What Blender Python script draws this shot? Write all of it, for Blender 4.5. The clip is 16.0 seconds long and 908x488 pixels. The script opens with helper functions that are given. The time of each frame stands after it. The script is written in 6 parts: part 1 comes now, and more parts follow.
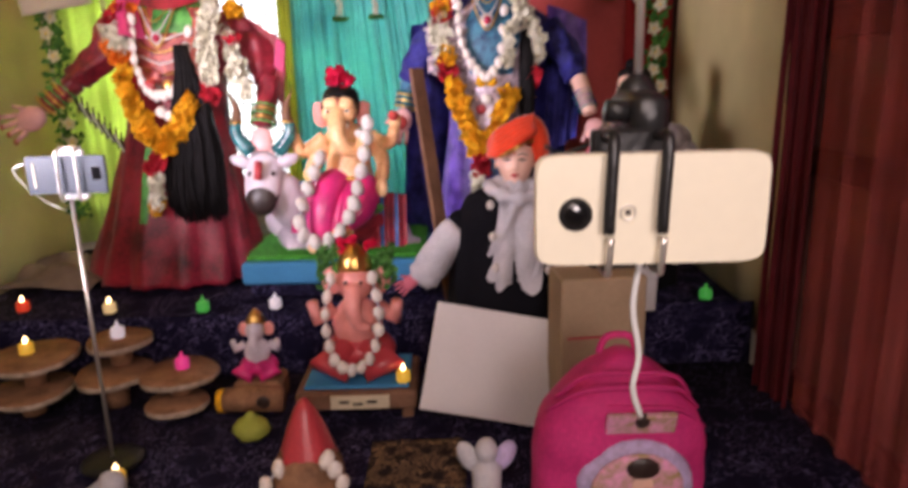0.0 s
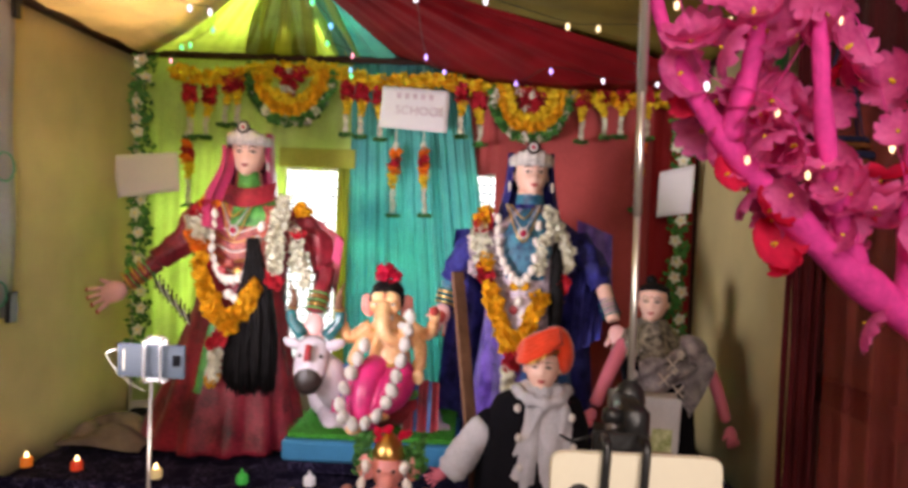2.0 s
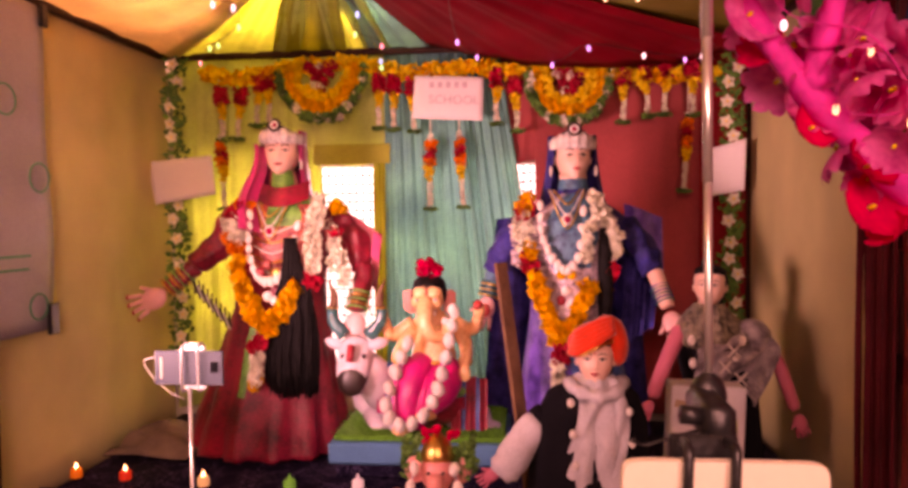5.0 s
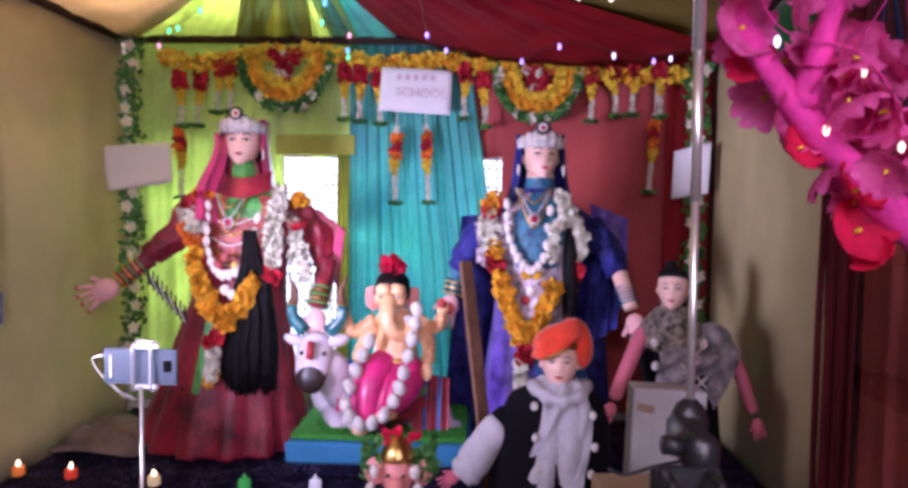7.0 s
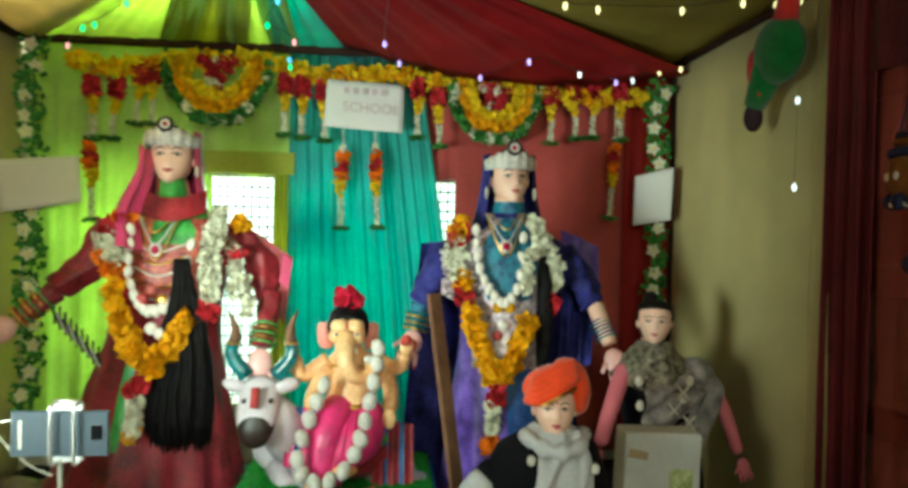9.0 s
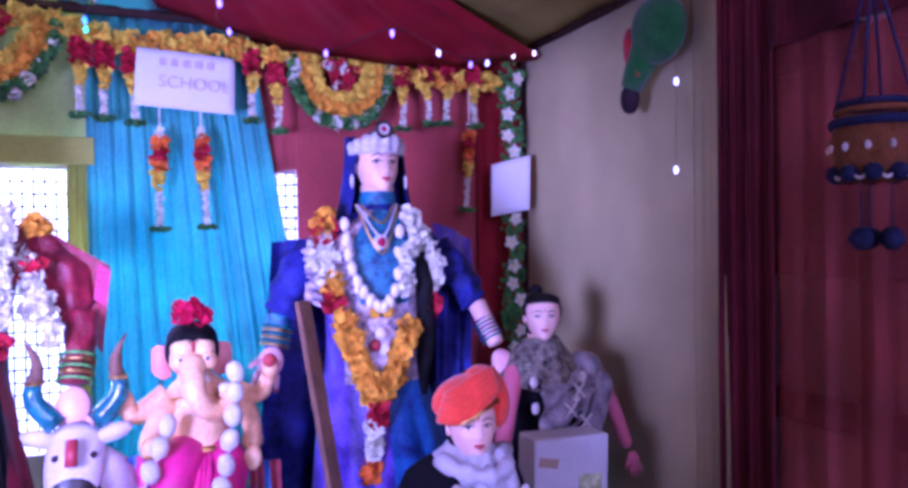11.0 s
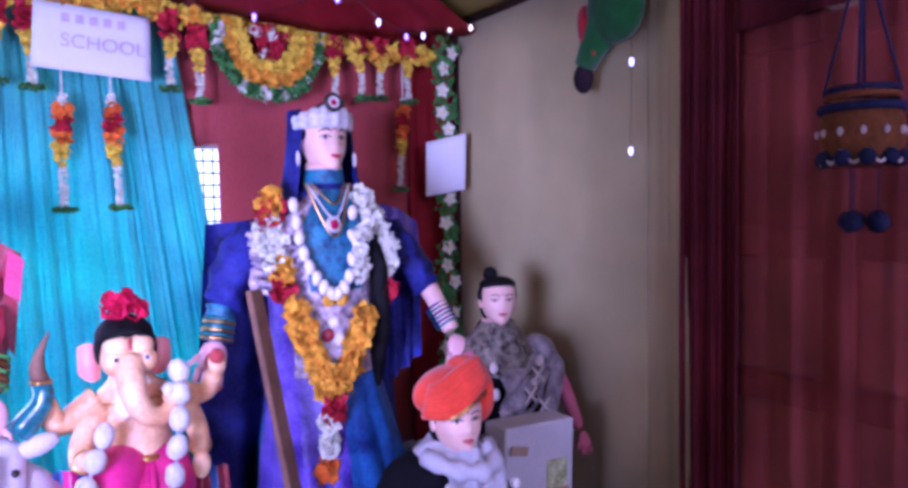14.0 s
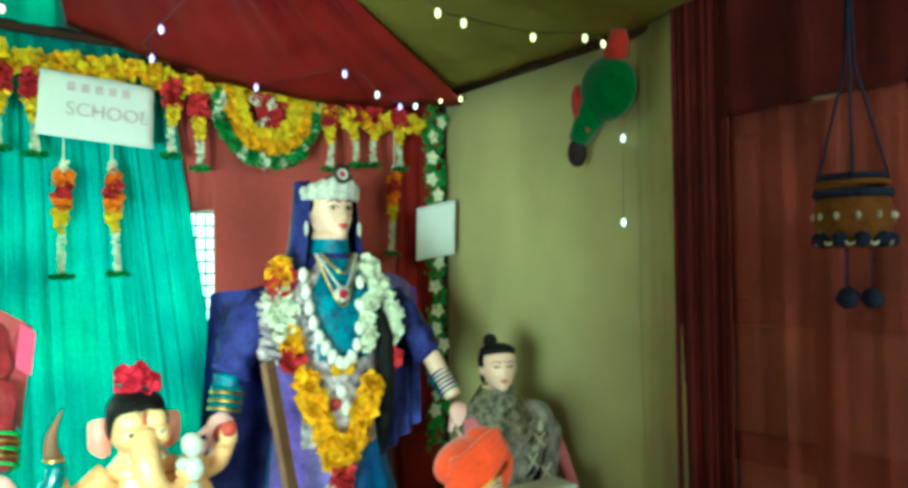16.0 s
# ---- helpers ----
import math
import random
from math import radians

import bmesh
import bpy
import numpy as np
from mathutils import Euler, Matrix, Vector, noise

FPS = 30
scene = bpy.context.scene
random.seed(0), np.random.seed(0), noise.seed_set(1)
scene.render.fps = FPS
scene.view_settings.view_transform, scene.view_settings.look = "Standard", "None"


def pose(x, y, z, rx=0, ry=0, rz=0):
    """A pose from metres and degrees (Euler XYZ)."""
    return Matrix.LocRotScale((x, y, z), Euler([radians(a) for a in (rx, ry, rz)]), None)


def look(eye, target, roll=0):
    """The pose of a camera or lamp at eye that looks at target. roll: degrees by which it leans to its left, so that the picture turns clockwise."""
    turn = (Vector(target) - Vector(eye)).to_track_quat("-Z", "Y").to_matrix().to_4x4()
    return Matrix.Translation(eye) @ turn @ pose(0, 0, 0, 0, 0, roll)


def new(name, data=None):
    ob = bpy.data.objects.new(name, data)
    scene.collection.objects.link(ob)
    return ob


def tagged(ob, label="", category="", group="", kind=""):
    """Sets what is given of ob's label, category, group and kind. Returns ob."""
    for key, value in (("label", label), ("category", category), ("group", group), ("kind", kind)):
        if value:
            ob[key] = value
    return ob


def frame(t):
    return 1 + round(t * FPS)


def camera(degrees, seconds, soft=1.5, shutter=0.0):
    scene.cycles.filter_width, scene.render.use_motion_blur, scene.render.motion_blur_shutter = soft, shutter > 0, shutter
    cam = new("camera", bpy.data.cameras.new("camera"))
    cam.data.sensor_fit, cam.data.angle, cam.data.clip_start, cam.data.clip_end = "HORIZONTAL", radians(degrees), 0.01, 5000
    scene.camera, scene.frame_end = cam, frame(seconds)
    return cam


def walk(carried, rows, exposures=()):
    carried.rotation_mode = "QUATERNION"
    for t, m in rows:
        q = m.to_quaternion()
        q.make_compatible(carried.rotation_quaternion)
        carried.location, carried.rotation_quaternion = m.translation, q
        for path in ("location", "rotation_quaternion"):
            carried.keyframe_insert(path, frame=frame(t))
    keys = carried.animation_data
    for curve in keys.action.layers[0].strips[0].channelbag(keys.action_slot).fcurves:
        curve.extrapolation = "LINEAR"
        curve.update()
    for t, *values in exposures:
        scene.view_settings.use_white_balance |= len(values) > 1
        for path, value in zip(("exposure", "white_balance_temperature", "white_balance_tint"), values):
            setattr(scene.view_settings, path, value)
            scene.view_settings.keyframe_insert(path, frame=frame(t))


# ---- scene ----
cam = camera(65.7, 16.0, 3.4, 0.5)
PATH = [
    (0, (0.25, 0.091, 1.487), (0.272, 2.028, 0.989), -1.3),
    (0.5, (0.215, 0.017, 1.539), (0.34, 1.981, 1.182), -1.0),
    (1, (0.205, -0.025, 1.588), (0.289, 1.96, 1.370), 0.1),
    (1.5, (0.243, -0.045, 1.605), (0.229, 1.95, 1.462), 1.6),
    (2, (0.234, -0.096, 1.634), (0.169, 1.902, 1.578), 2.2),
    (2.5, (0.264, -0.104, 1.627), (0.051, 1.885, 1.586), 1.3),
    (3, (0.282, -0.08, 1.64), (0.093, 1.911, 1.623), 1.6),
    (3.5, (0.273, -0.079, 1.634), (0.064, 1.91, 1.641), 1.3),
    (4, (0.274, -0.079, 1.631), (0.09, 1.913, 1.635), 1.0),
    (4.5, (0.279, -0.046, 1.616), (0.06, 1.942, 1.57), 1.0),
    (4.7, (0.261, -0.026, 1.619), (0.055, 1.962, 1.546), -0.2),
    (6.8, (0.178, 0.031, 1.62), (0.111, 2.029, 1.549), 0.8),
    (7, (0.214, 0.031, 1.64), (0.143, 2.027, 1.541), 0.9),
    (7.5, (0.144, 0.037, 1.631), (0.157, 2.036, 1.57), 2.7),
    (8, (0.117, 0.087, 1.638), (0.167, 2.087, 1.636), 2.7),
    (8.5, (0.046, 0.137, 1.623), (0.172, 2.133, 1.617), 2.0),
    (9, (0.027, 0.258, 1.643), (0.226, 2.248, 1.618), 1.2),
    (9.5, (0.032, 0.39, 1.637), (0.367, 2.36, 1.701), -0.0),
    (10, (-0.033, 0.485, 1.631), (0.543, 2.399, 1.679), 1.6),
    (10.2, (-0.084, 0.517, 1.628), (0.601, 2.395, 1.669), 1.8),
    (12.3, (-0.177, 0.629, 1.622), (0.617, 2.463, 1.542), -1.7),
    (12.5, (-0.186, 0.657, 1.623), (0.625, 2.484, 1.55), -0.0),
    (13, (-0.187, 0.722, 1.627), (0.656, 2.535, 1.623), 1.4),
    (13.5, (-0.208, 0.748, 1.606), (0.667, 2.546, 1.614), 1.4),
    (14, (-0.284, 0.748, 1.636), (0.797, 2.428, 1.547), -0.9),
    (14.5, (-0.327, 0.733, 1.641), (0.809, 2.379, 1.592), -0.1),
    (15, (-0.349, 0.759, 1.668), (0.885, 2.334, 1.685), 2.0),
    (15.5, (-0.34, 0.783, 1.676), (0.86, 2.38, 1.775), 2.7),
    (16, (-0.419, 0.784, 1.683), (0.775, 2.388, 1.739), -0.7),
]
# the stage light cycles through its colours every 3.5 seconds
EXPOSURES = [
    (0, -0.03, 6660, 34),
    (0.5, -0.21, 3930, 59),
    (1, -0.37, 7110, 145),
    (1.5, -0.43, 11550, 113),
    (2, -0.1, 6830, 24),
    (2.5, -0.27, 3710, -49),
    (3, -0.18, 4440, 5),
    (3.5, -0.21, 5450, 52),
    (4, -0.31, 4560, 89),
    (4.5, -0.23, 6480, 136),
    (5, -0.1, 11550, 113),
    (5.5, -0.05, 6830, 24),
    (6, -0.15, 3710, -49),
    (6.5, -0.05, 4420, 4),
    (7, -0.09, 5440, 52),
    (7.5, -0.31, 4360, 94),
    (8, -0.35, 6500, 149),
    (8.5, -0.38, 10560, 87),
    (9, -0.23, 6530, -26),
    (9.5, -0.29, 3130, -69),
    (10, -0.27, 4640, -5),
    (10.5, -0.05, 5440, 52),
    (11, 0.0, 4440, 88),
    (11.5, -0.1, 7100, 149),
    (12, -0.15, 10560, 87),
    (12.5, -0.26, 8720, -48),
    (13, -0.31, 2810, -62),
    (13.5, -0.16, 4790, 13),
    (14, 0.02, 4550, 68),
    (14.5, -0.06, 5230, 125),
    (15, -0.13, 9300, 205),
    (15.5, 0.14, 40000, 75),
    (16, 0.37, 5370, -57),
]
walk(cam, [(t, look(eye, target, roll)) for t, eye, target, roll in PATH], EXPOSURES)

# ---- world and lamps ----
world = bpy.data.worlds.new("world")
scene.world = world
world.use_nodes = True
bg = world.node_tree.nodes["Background"]
bg.inputs[0].default_value = (0.75, 0.8, 1.0, 1)
bg.inputs[1].default_value = 0.3


def lamp(name, kind, energy, colour, m, size=0.1, cone=90.0):
    data = bpy.data.lights.new(name, kind)
    data.energy, data.color = energy, colour
    if kind == "AREA":
        data.shape, data.size = "DISK", size
    else:
        data.shadow_soft_size = size
    if kind == "SPOT":
        data.spot_size, data.spot_blend = radians(cone), 0.85
    ob = new(name, data)
    ob.matrix_world = m
    return ob


lamp("stage_flood", "SPOT", 175, (0.93, 0.95, 1.0), look((-1.0, 0.95, 1.52), (0.1, 2.45, 1.56)), 0.24, 64)
# unseen warm fill added under the canopy front; no such fitting is known
lamp("added_room_fill", "AREA", 18, (1.0, 0.92, 0.8), look((0.05, -0.6, 2.27), (-0.6, 2.6, 2.55)), 0.5)
# broad fill added behind the camera to lift side drape and canopy, no doorway there
lamp("added_front_fill", "AREA", 34, (1.0, 0.95, 0.85), look((0.75, -1.7, 1.95), (-0.7, 1.9, 2.5)), 1.0)
# hidden lamp added above the cloth so that the sheer canopy glows
lamp("added_canopy_fill", "AREA", 105, (1.0, 0.9, 0.74), look((-0.72, 2.0, 2.94), (-0.72, 2.05, 1.0)), 0.7)
lamp("window_daylight", "AREA", 75, (0.92, 0.97, 1.0), look((-0.42, 3.42, 1.6), (-0.42, 2.0, 1.6)), 1.6)


# ---- materials ----
def nodes_of(name):
    m = bpy.data.materials.new(name)
    m.use_nodes = True
    return m, m.node_tree.nodes, m.node_tree.links, m.node_tree.nodes["Principled BSDF"]


def mat(name, colour, rough=0.6, metal=0.0, vary=0.25, big=6.0, fine=120.0, bump=0.25, glow=None, power=0.0, sheer=0.0, alpha=1.0,
        sheen=0.0, second=None, weave=False, coat=0.0):
    """A surface with variation at a large and a small scale and fine relief. second: the other colour of its pattern; sheer: light let through."""
    m, n, l, b = nodes_of(name)
    co = n.new("ShaderNodeTexCoord")
    a, f = n.new("ShaderNodeTexNoise"), n.new("ShaderNodeTexNoise")
    a.inputs["Scale"].default_value, f.inputs["Scale"].default_value = big, fine
    a.inputs["Detail"].default_value, f.inputs["Detail"].default_value = 4, 3
    l.new(co.outputs["Object"], a.inputs["Vector"])
    l.new(co.outputs["Object"], f.inputs["Vector"])
    add = n.new("ShaderNodeMath")
    add.operation = "MULTIPLY_ADD"
    l.new(f.outputs["Fac"], add.inputs[0])
    add.inputs[1].default_value = 0.45
    l.new(a.outputs["Fac"], add.inputs[2])
    ramp = n.new("ShaderNodeValToRGB")
    l.new(add.outputs[0], ramp.inputs["Fac"])
    dark = [c * (1 - vary) for c in colour]
    light = [min(1, c * (1 + vary * 0.6) + 0.01 * vary) for c in (second or colour)]
    ramp.color_ramp.elements[0].position, ramp.color_ramp.elements[0].color = 0.5, (*dark, 1)
    ramp.color_ramp.elements[1].position, ramp.color_ramp.elements[1].color = 0.95, (*light, 1)
    l.new(ramp.outputs["Color"], b.inputs["Base Color"])
    b.inputs["Roughness"].default_value, b.inputs["Metallic"].default_value = rough, metal
    b.inputs["Sheen Weight"].default_value, b.inputs["Coat Weight"].default_value = sheen, coat
    b.inputs["Alpha"].default_value = alpha
    b.inputs["Specular IOR Level"].default_value = 0.5 if rough < 0.5 else 0.15
    relief = n.new("ShaderNodeBump")
    relief.inputs["Strength"].default_value, relief.inputs["Distance"].default_value = bump, 0.004
    if weave:
        w = n.new("ShaderNodeTexWave")
        w.inputs["Scale"].default_value, w.inputs["Distortion"].default_value = 60, 2.5
        l.new(co.outputs["Object"], w.inputs["Vector"])
        l.new(w.outputs["Fac"], relief.inputs["Height"])
    else:
        l.new(f.outputs["Fac"], relief.inputs["Height"])
    l.new(relief.outputs["Normal"], b.inputs["Normal"])
    if glow:
        b.inputs["Emission Color"].default_value, b.inputs["Emission Strength"].default_value = (*glow, 1), power
    if sheer:
        mix, tr = n.new("ShaderNodeMixShader"), n.new("ShaderNodeBsdfTranslucent")
        l.new(ramp.outputs["Color"], tr.inputs["Color"])
        mix.inputs["Fac"].default_value = sheer
        l.new(b.outputs[0], mix.inputs[1])
        l.new(tr.outputs[0], mix.inputs[2])
        l.new(mix.outputs[0], n["Material Output"].inputs["Surface"])
    return m


def printed_cloth(name, ground, figure, scale, width):
    """A dark cloth printed with a scribbled figure."""
    m, n, l, b = nodes_of(name)
    co, t, v = n.new("ShaderNodeTexCoord"), n.new("ShaderNodeTexNoise"), n.new("ShaderNodeTexVoronoi")
    t.inputs["Scale"].default_value, t.inputs["Detail"].default_value, t.inputs["Distortion"].default_value = scale, 2, 1.8
    v.inputs["Scale"].default_value = scale * 0.4
    l.new(co.outputs["Object"], t.inputs["Vector"])
    l.new(co.outputs["Object"], v.inputs["Vector"])
    r = n.new("ShaderNodeValToRGB")
    l.new(t.outputs["Fac"], r.inputs["Fac"])
    e = r.color_ramp.elements
    e[0].position, e[0].color = 0.5 - width, (0, 0, 0, 1)
    e[1].position, e[1].color = 0.5 + width, (0, 0, 0, 1)
    k = e.new(0.5)
    k.color = (1, 1, 1, 1)
    r2 = n.new("ShaderNodeValToRGB")
    l.new(v.outputs["Distance"], r2.inputs["Fac"])
    r2.color_ramp.elements[0].position, r2.color_ramp.elements[1].position = 0.25, 0.6
    mul = n.new("ShaderNodeMath")
    mul.operation = "MULTIPLY"
    l.new(r.outputs["Color"], mul.inputs[0])
    l.new(r2.outputs["Color"], mul.inputs[1])
    mix = n.new("ShaderNodeMix")
    mix.data_type = "RGBA"
    l.new(mul.outputs[0], mix.inputs["Factor"])
    mix.inputs["A"].default_value, mix.inputs["B"].default_value = (*ground, 1), (*figure, 1)
    l.new(mix.outputs["Result"], b.inputs["Base Color"])
    b.inputs["Roughness"].default_value, b.inputs["Specular IOR Level"].default_value = 0.95, 0.15
    relief = n.new("ShaderNodeBump")
    relief.inputs["Strength"].default_value, relief.inputs["Distance"].default_value = 0.4, 0.004
    l.new(t.outputs["Fac"], relief.inputs["Height"])
    l.new(relief.outputs["Normal"], b.inputs["Normal"])
    return m


LIME = mat("lime_cloth", (0.64, 0.8, 0.27), 0.6, vary=0.2, sheer=0.5, weave=True, sheen=0.2)
OLIVE = mat("olive_lime_cloth", (0.5, 0.55, 0.1), 0.6, vary=0.2, sheer=0.3, weave=True)
TEAL = mat("teal_cloth", (0.1, 0.46, 0.52), 0.5, vary=0.25, big=3.5, second=(0.12, 0.6, 0.5), sheer=0.4, weave=True, sheen=0.3)
SCARLET = mat("scarlet_cloth", (0.36, 0.016, 0.018), 0.6, vary=0.25, big=5, sheer=0.1, weave=True)
RED = mat("red_cloth", (0.5, 0.08, 0.075), 0.6, vary=0.25, big=4, sheer=0.12, weave=True, sheen=0.2)
CREAM = mat("cream_cloth", (0.64, 0.53, 0.25), 0.7, vary=0.22, big=2.5, fine=400, bump=0.12, sheer=0.15, sheen=0.1)
DEEPRED = mat("deep_red_cloth", (0.3, 0.008, 0.014), 0.7, vary=0.3, big=5, fine=300, bump=0.15)
PEACH = mat("peach_cloth", (0.8, 0.66, 0.4), 0.65, vary=0.25, big=4, sheer=0.3, weave=True)
KHAKI = mat("khaki_cloth", (0.34, 0.27, 0.06), 0.65, vary=0.2, sheer=0.15, weave=True)
MAROON = mat("maroon_cloth", (0.1, 0.006, 0.01), 0.75, vary=0.35, weave=True, sheen=0.1)
NET = mat("maroon_net", (0.5, 0.1, 0.09), 0.7, vary=0.35, weave=True, alpha=0.45)
BANNER = mat("grey_vinyl", (0.3, 0.29, 0.33), 0.45, vary=0.2, big=3)
GREENINK = mat("green_ink", (0.05, 0.3, 0.2), 0.5)
PLASTER = mat("plaster", (0.5, 0.47, 0.4), 0.85, vary=0.15, big=2, bump=0.4)
CONCRETE = mat("floor_tiles", (0.35, 0.32, 0.28), 0.5, vary=0.2, big=3)
BEAMWOOD = mat("dark_timber", (0.055, 0.022, 0.015), 0.7, vary=0.4, big=14, bump=0.6)
PLANK = mat("brown_timber", (0.2, 0.1, 0.06), 0.55, vary=0.4, big=12, bump=0.5)
DOORRED = mat("maroon_paint", (0.17, 0.03, 0.025), 0.45, vary=0.3, big=5)
PANE = mat("frosted_pane", (0.5, 0.33, 0.27), 0.3, vary=0.3, big=5)
TABLECLOTH = printed_cloth("navy_printed_cloth", (0.007, 0.005, 0.02), (0.14, 0.12, 0.25), 30, 0.035)
LEOPARD = printed_cloth("brown_printed_cloth", (0.02, 0.012, 0.012), (0.4, 0.25, 0.14), 60, 0.06)
SKIN = mat("painted_face", (0.8, 0.49, 0.38), 0.4, vary=0.1, big=10, bump=0.03)
PALM = mat("pink_painted_palm", (0.78, 0.42, 0.4), 0.4, vary=0.15, big=25, bump=0.05)
HENNA = mat("red_dye", (0.45, 0.06, 0.05), 0.5)
HAIR = mat("black_hair", (0.006, 0.0045, 0.005), 0.62, vary=0.5, big=30, fine=300, bump=0.8)
DARKINK = mat("dark_paint", (0.03, 0.015, 0.012), 0.4)
LIPS = mat("red_paint", (0.5, 0.05, 0.06), 0.35)
SARIRED = mat("maroon_silk", (0.15, 0.006, 0.014), 0.42, vary=0.55, big=9, sheen=0.1, second=(0.34, 0.013, 0.03), bump=0.8)
SARIPINK = mat("magenta_silk", (0.62, 0.04, 0.16), 0.38, vary=0.35, big=12, sheen=0.3, bump=0.4)
SARIPLEAT = mat("copper_brocade", (0.13, 0.005, 0.018), 0.3, vary=0.6, big=12, second=(0.34, 0.022, 0.045), bump=0.9, coat=0.2)
BODICEPINK = mat("coral_brocade", (0.34, 0.012, 0.05), 0.4, vary=0.5, big=60, second=(0.56, 0.13, 0.08), bump=0.6)
HORNGREEN = mat("horn_teal", (0.01, 0.09, 0.1), 0.25, coat=0.4, second=(0.02, 0.2, 0.22), big=30)
GREENSILK = mat("green_silk", (0.04, 0.22, 0.04), 0.4, vary=0.3, big=20, second=(0.1, 0.4, 0.08))
SARIBLUE = mat("blue_silk", (0.02, 0.03, 0.22), 0.4, vary=0.5, big=12, second=(0.04, 0.15, 0.4), bump=0.5)
NAVY = mat("navy_silk", (0.016, 0.014, 0.1), 0.55, vary=0.6, big=14, second=(0.03, 0.03, 0.2), bump=0.9)
PURPLE = mat("purple_silk", (0.08, 0.028, 0.3), 0.36, vary=0.45, big=16, second=(0.17, 0.09, 0.48), bump=0.7)
BROCADE = mat("silver_brocade", (0.22, 0.15, 0.2), 0.3, vary=0.6, big=40, second=(0.62, 0.5, 0.55), metal=0.3, bump=0.9)
TEALSILK = mat("peacock_silk", (0.012, 0.06, 0.2), 0.4, vary=0.5, big=40, second=(0.03, 0.19, 0.28), bump=0.8)
WHITECLOTH = mat("white_cloth", (0.52, 0.5, 0.53), 0.8, vary=0.2, big=16, bump=0.5)
BLACKCLOTH = mat("black_cloth", (0.004, 0.0035, 0.006), 0.95, vary=0.3)
GREYSILK = mat("grey_satin", (0.22, 0.18, 0.21), 0.4, vary=0.5, big=22, second=(0.42, 0.37, 0.38), bump=0.6)
GLITTER = mat("sequin_scarf", (0.012, 0.01, 0.014), 0.2, vary=0.5, big=55, second=(0.3, 0.26, 0.2), metal=0.4, bump=1.0)
PINKSKIN = mat("pink_rubber", (0.6, 0.15, 0.2), 0.5, vary=0.12)
ORANGE = mat("orange_felt", (0.8, 0.06, 0.015), 0.75, vary=0.25, big=18, sheen=0.3)
GOLD = mat("gold_plate", (0.75, 0.45, 0.13), 0.28, metal=1.0, vary=0.2)
SILVER = mat("white_stones", (0.75, 0.68, 0.64), 0.25, vary=0.3, big=90, fine=400, metal=0.2, bump=0.8)
RUBY = mat("ruby_stone", (0.4, 0.01, 0.05), 0.1, coat=0.5)
MARIGOLD = mat("marigold_petals", (0.85, 0.4, 0.012), 0.7, vary=0.4, big=40, bump=0.8)
YELLOWP = mat("yellow_petals", (0.85, 0.6, 0.03), 0.7, vary=0.3, big=40, bump=0.8)
ORANGEP = mat("orange_petals", (0.85, 0.2, 0.015), 0.7, vary=0.35, big=40, bump=0.8)
REDP = mat("red_petals", (0.5, 0.02, 0.035), 0.65, vary=0.4, big=40, bump=0.8)
WHITEP = mat("jasmine_petals", (0.75, 0.72, 0.58), 0.7, vary=0.25, big=50, bump=0.6)
LEAF = mat("garland_leaves", (0.03, 0.13, 0.03), 0.5, vary=0.5, big=40, second=(0.08, 0.25, 0.05))
PUFF = mat("cotton_puff", (0.68, 0.64, 0.6), 0.85, vary=0.2, big=40, bump=0.6)
SHELL = mat("cowrie_shell", (0.8, 0.72, 0.66), 0.3, vary=0.15, big=60)
BLOSSOM = mat("pink_paper_petals", (0.8, 0.075, 0.34), 0.7, vary=0.25, big=14, second=(0.88, 0.2, 0.5), sheer=0.5, bump=0.1)
CRIMSON = mat("crimson_paper_petals", (0.75, 0.02, 0.08), 0.7, vary=0.25, big=14, sheer=0.35, bump=0.1)
PINKBARK = mat("pink_wrapped_stem", (0.7, 0.05, 0.3), 0.75, vary=0.3, big=20, bump=0.5)
PAPER = mat("white_paper", (0.74, 0.7, 0.7), 0.85, vary=0.06, big=5, bump=0.06)
PENCIL = mat("faint_red_pen", (0.64, 0.5, 0.54), 0.8)
PHONEWHITE = mat("ivory_phone_back", (0.82, 0.76, 0.6), 0.35, vary=0.04, big=3, bump=0.02)
PHONEGREY = mat("slate_phone_back", (0.05, 0.065, 0.085), 0.35, vary=0.1, big=4, bump=0.02)
BLACKPLASTIC = mat("black_plastic", (0.012, 0.012, 0.013), 0.35, vary=0.2)
LENS = mat("lens_glass", (0.004, 0.004, 0.006), 0.05, coat=1.0)
CHROME = mat("chrome", (0.82, 0.79, 0.74), 0.3, metal=0.85, vary=0.08, bump=0.02)
WHITEPLASTIC = mat("white_plastic", (0.75, 0.75, 0.74), 0.4, vary=0.06)
PINKBAG = mat("pink_nylon", (0.7, 0.045, 0.22), 0.5, vary=0.25, big=9, weave=True)
BAGPRINT = mat("yellow_print", (0.75, 0.55, 0.2), 0.5, vary=0.5, big=40, second=(0.7, 0.3, 0.5))
LILAC = mat("lilac_print", (0.5, 0.4, 0.62), 0.5, vary=0.3, big=30)
BLUEBOARD = mat("sky_blue_paint", (0.045, 0.24, 0.46), 0.5, vary=0.15)
TURF = mat("green_turf", (0.04, 0.28, 0.03), 0.9, vary=0.5, big=60, bump=1.0)
BULLWHITE = mat("bull_lilac_white", (0.62, 0.54, 0.6), 0.45, vary=0.25, big=14, bump=0.1)
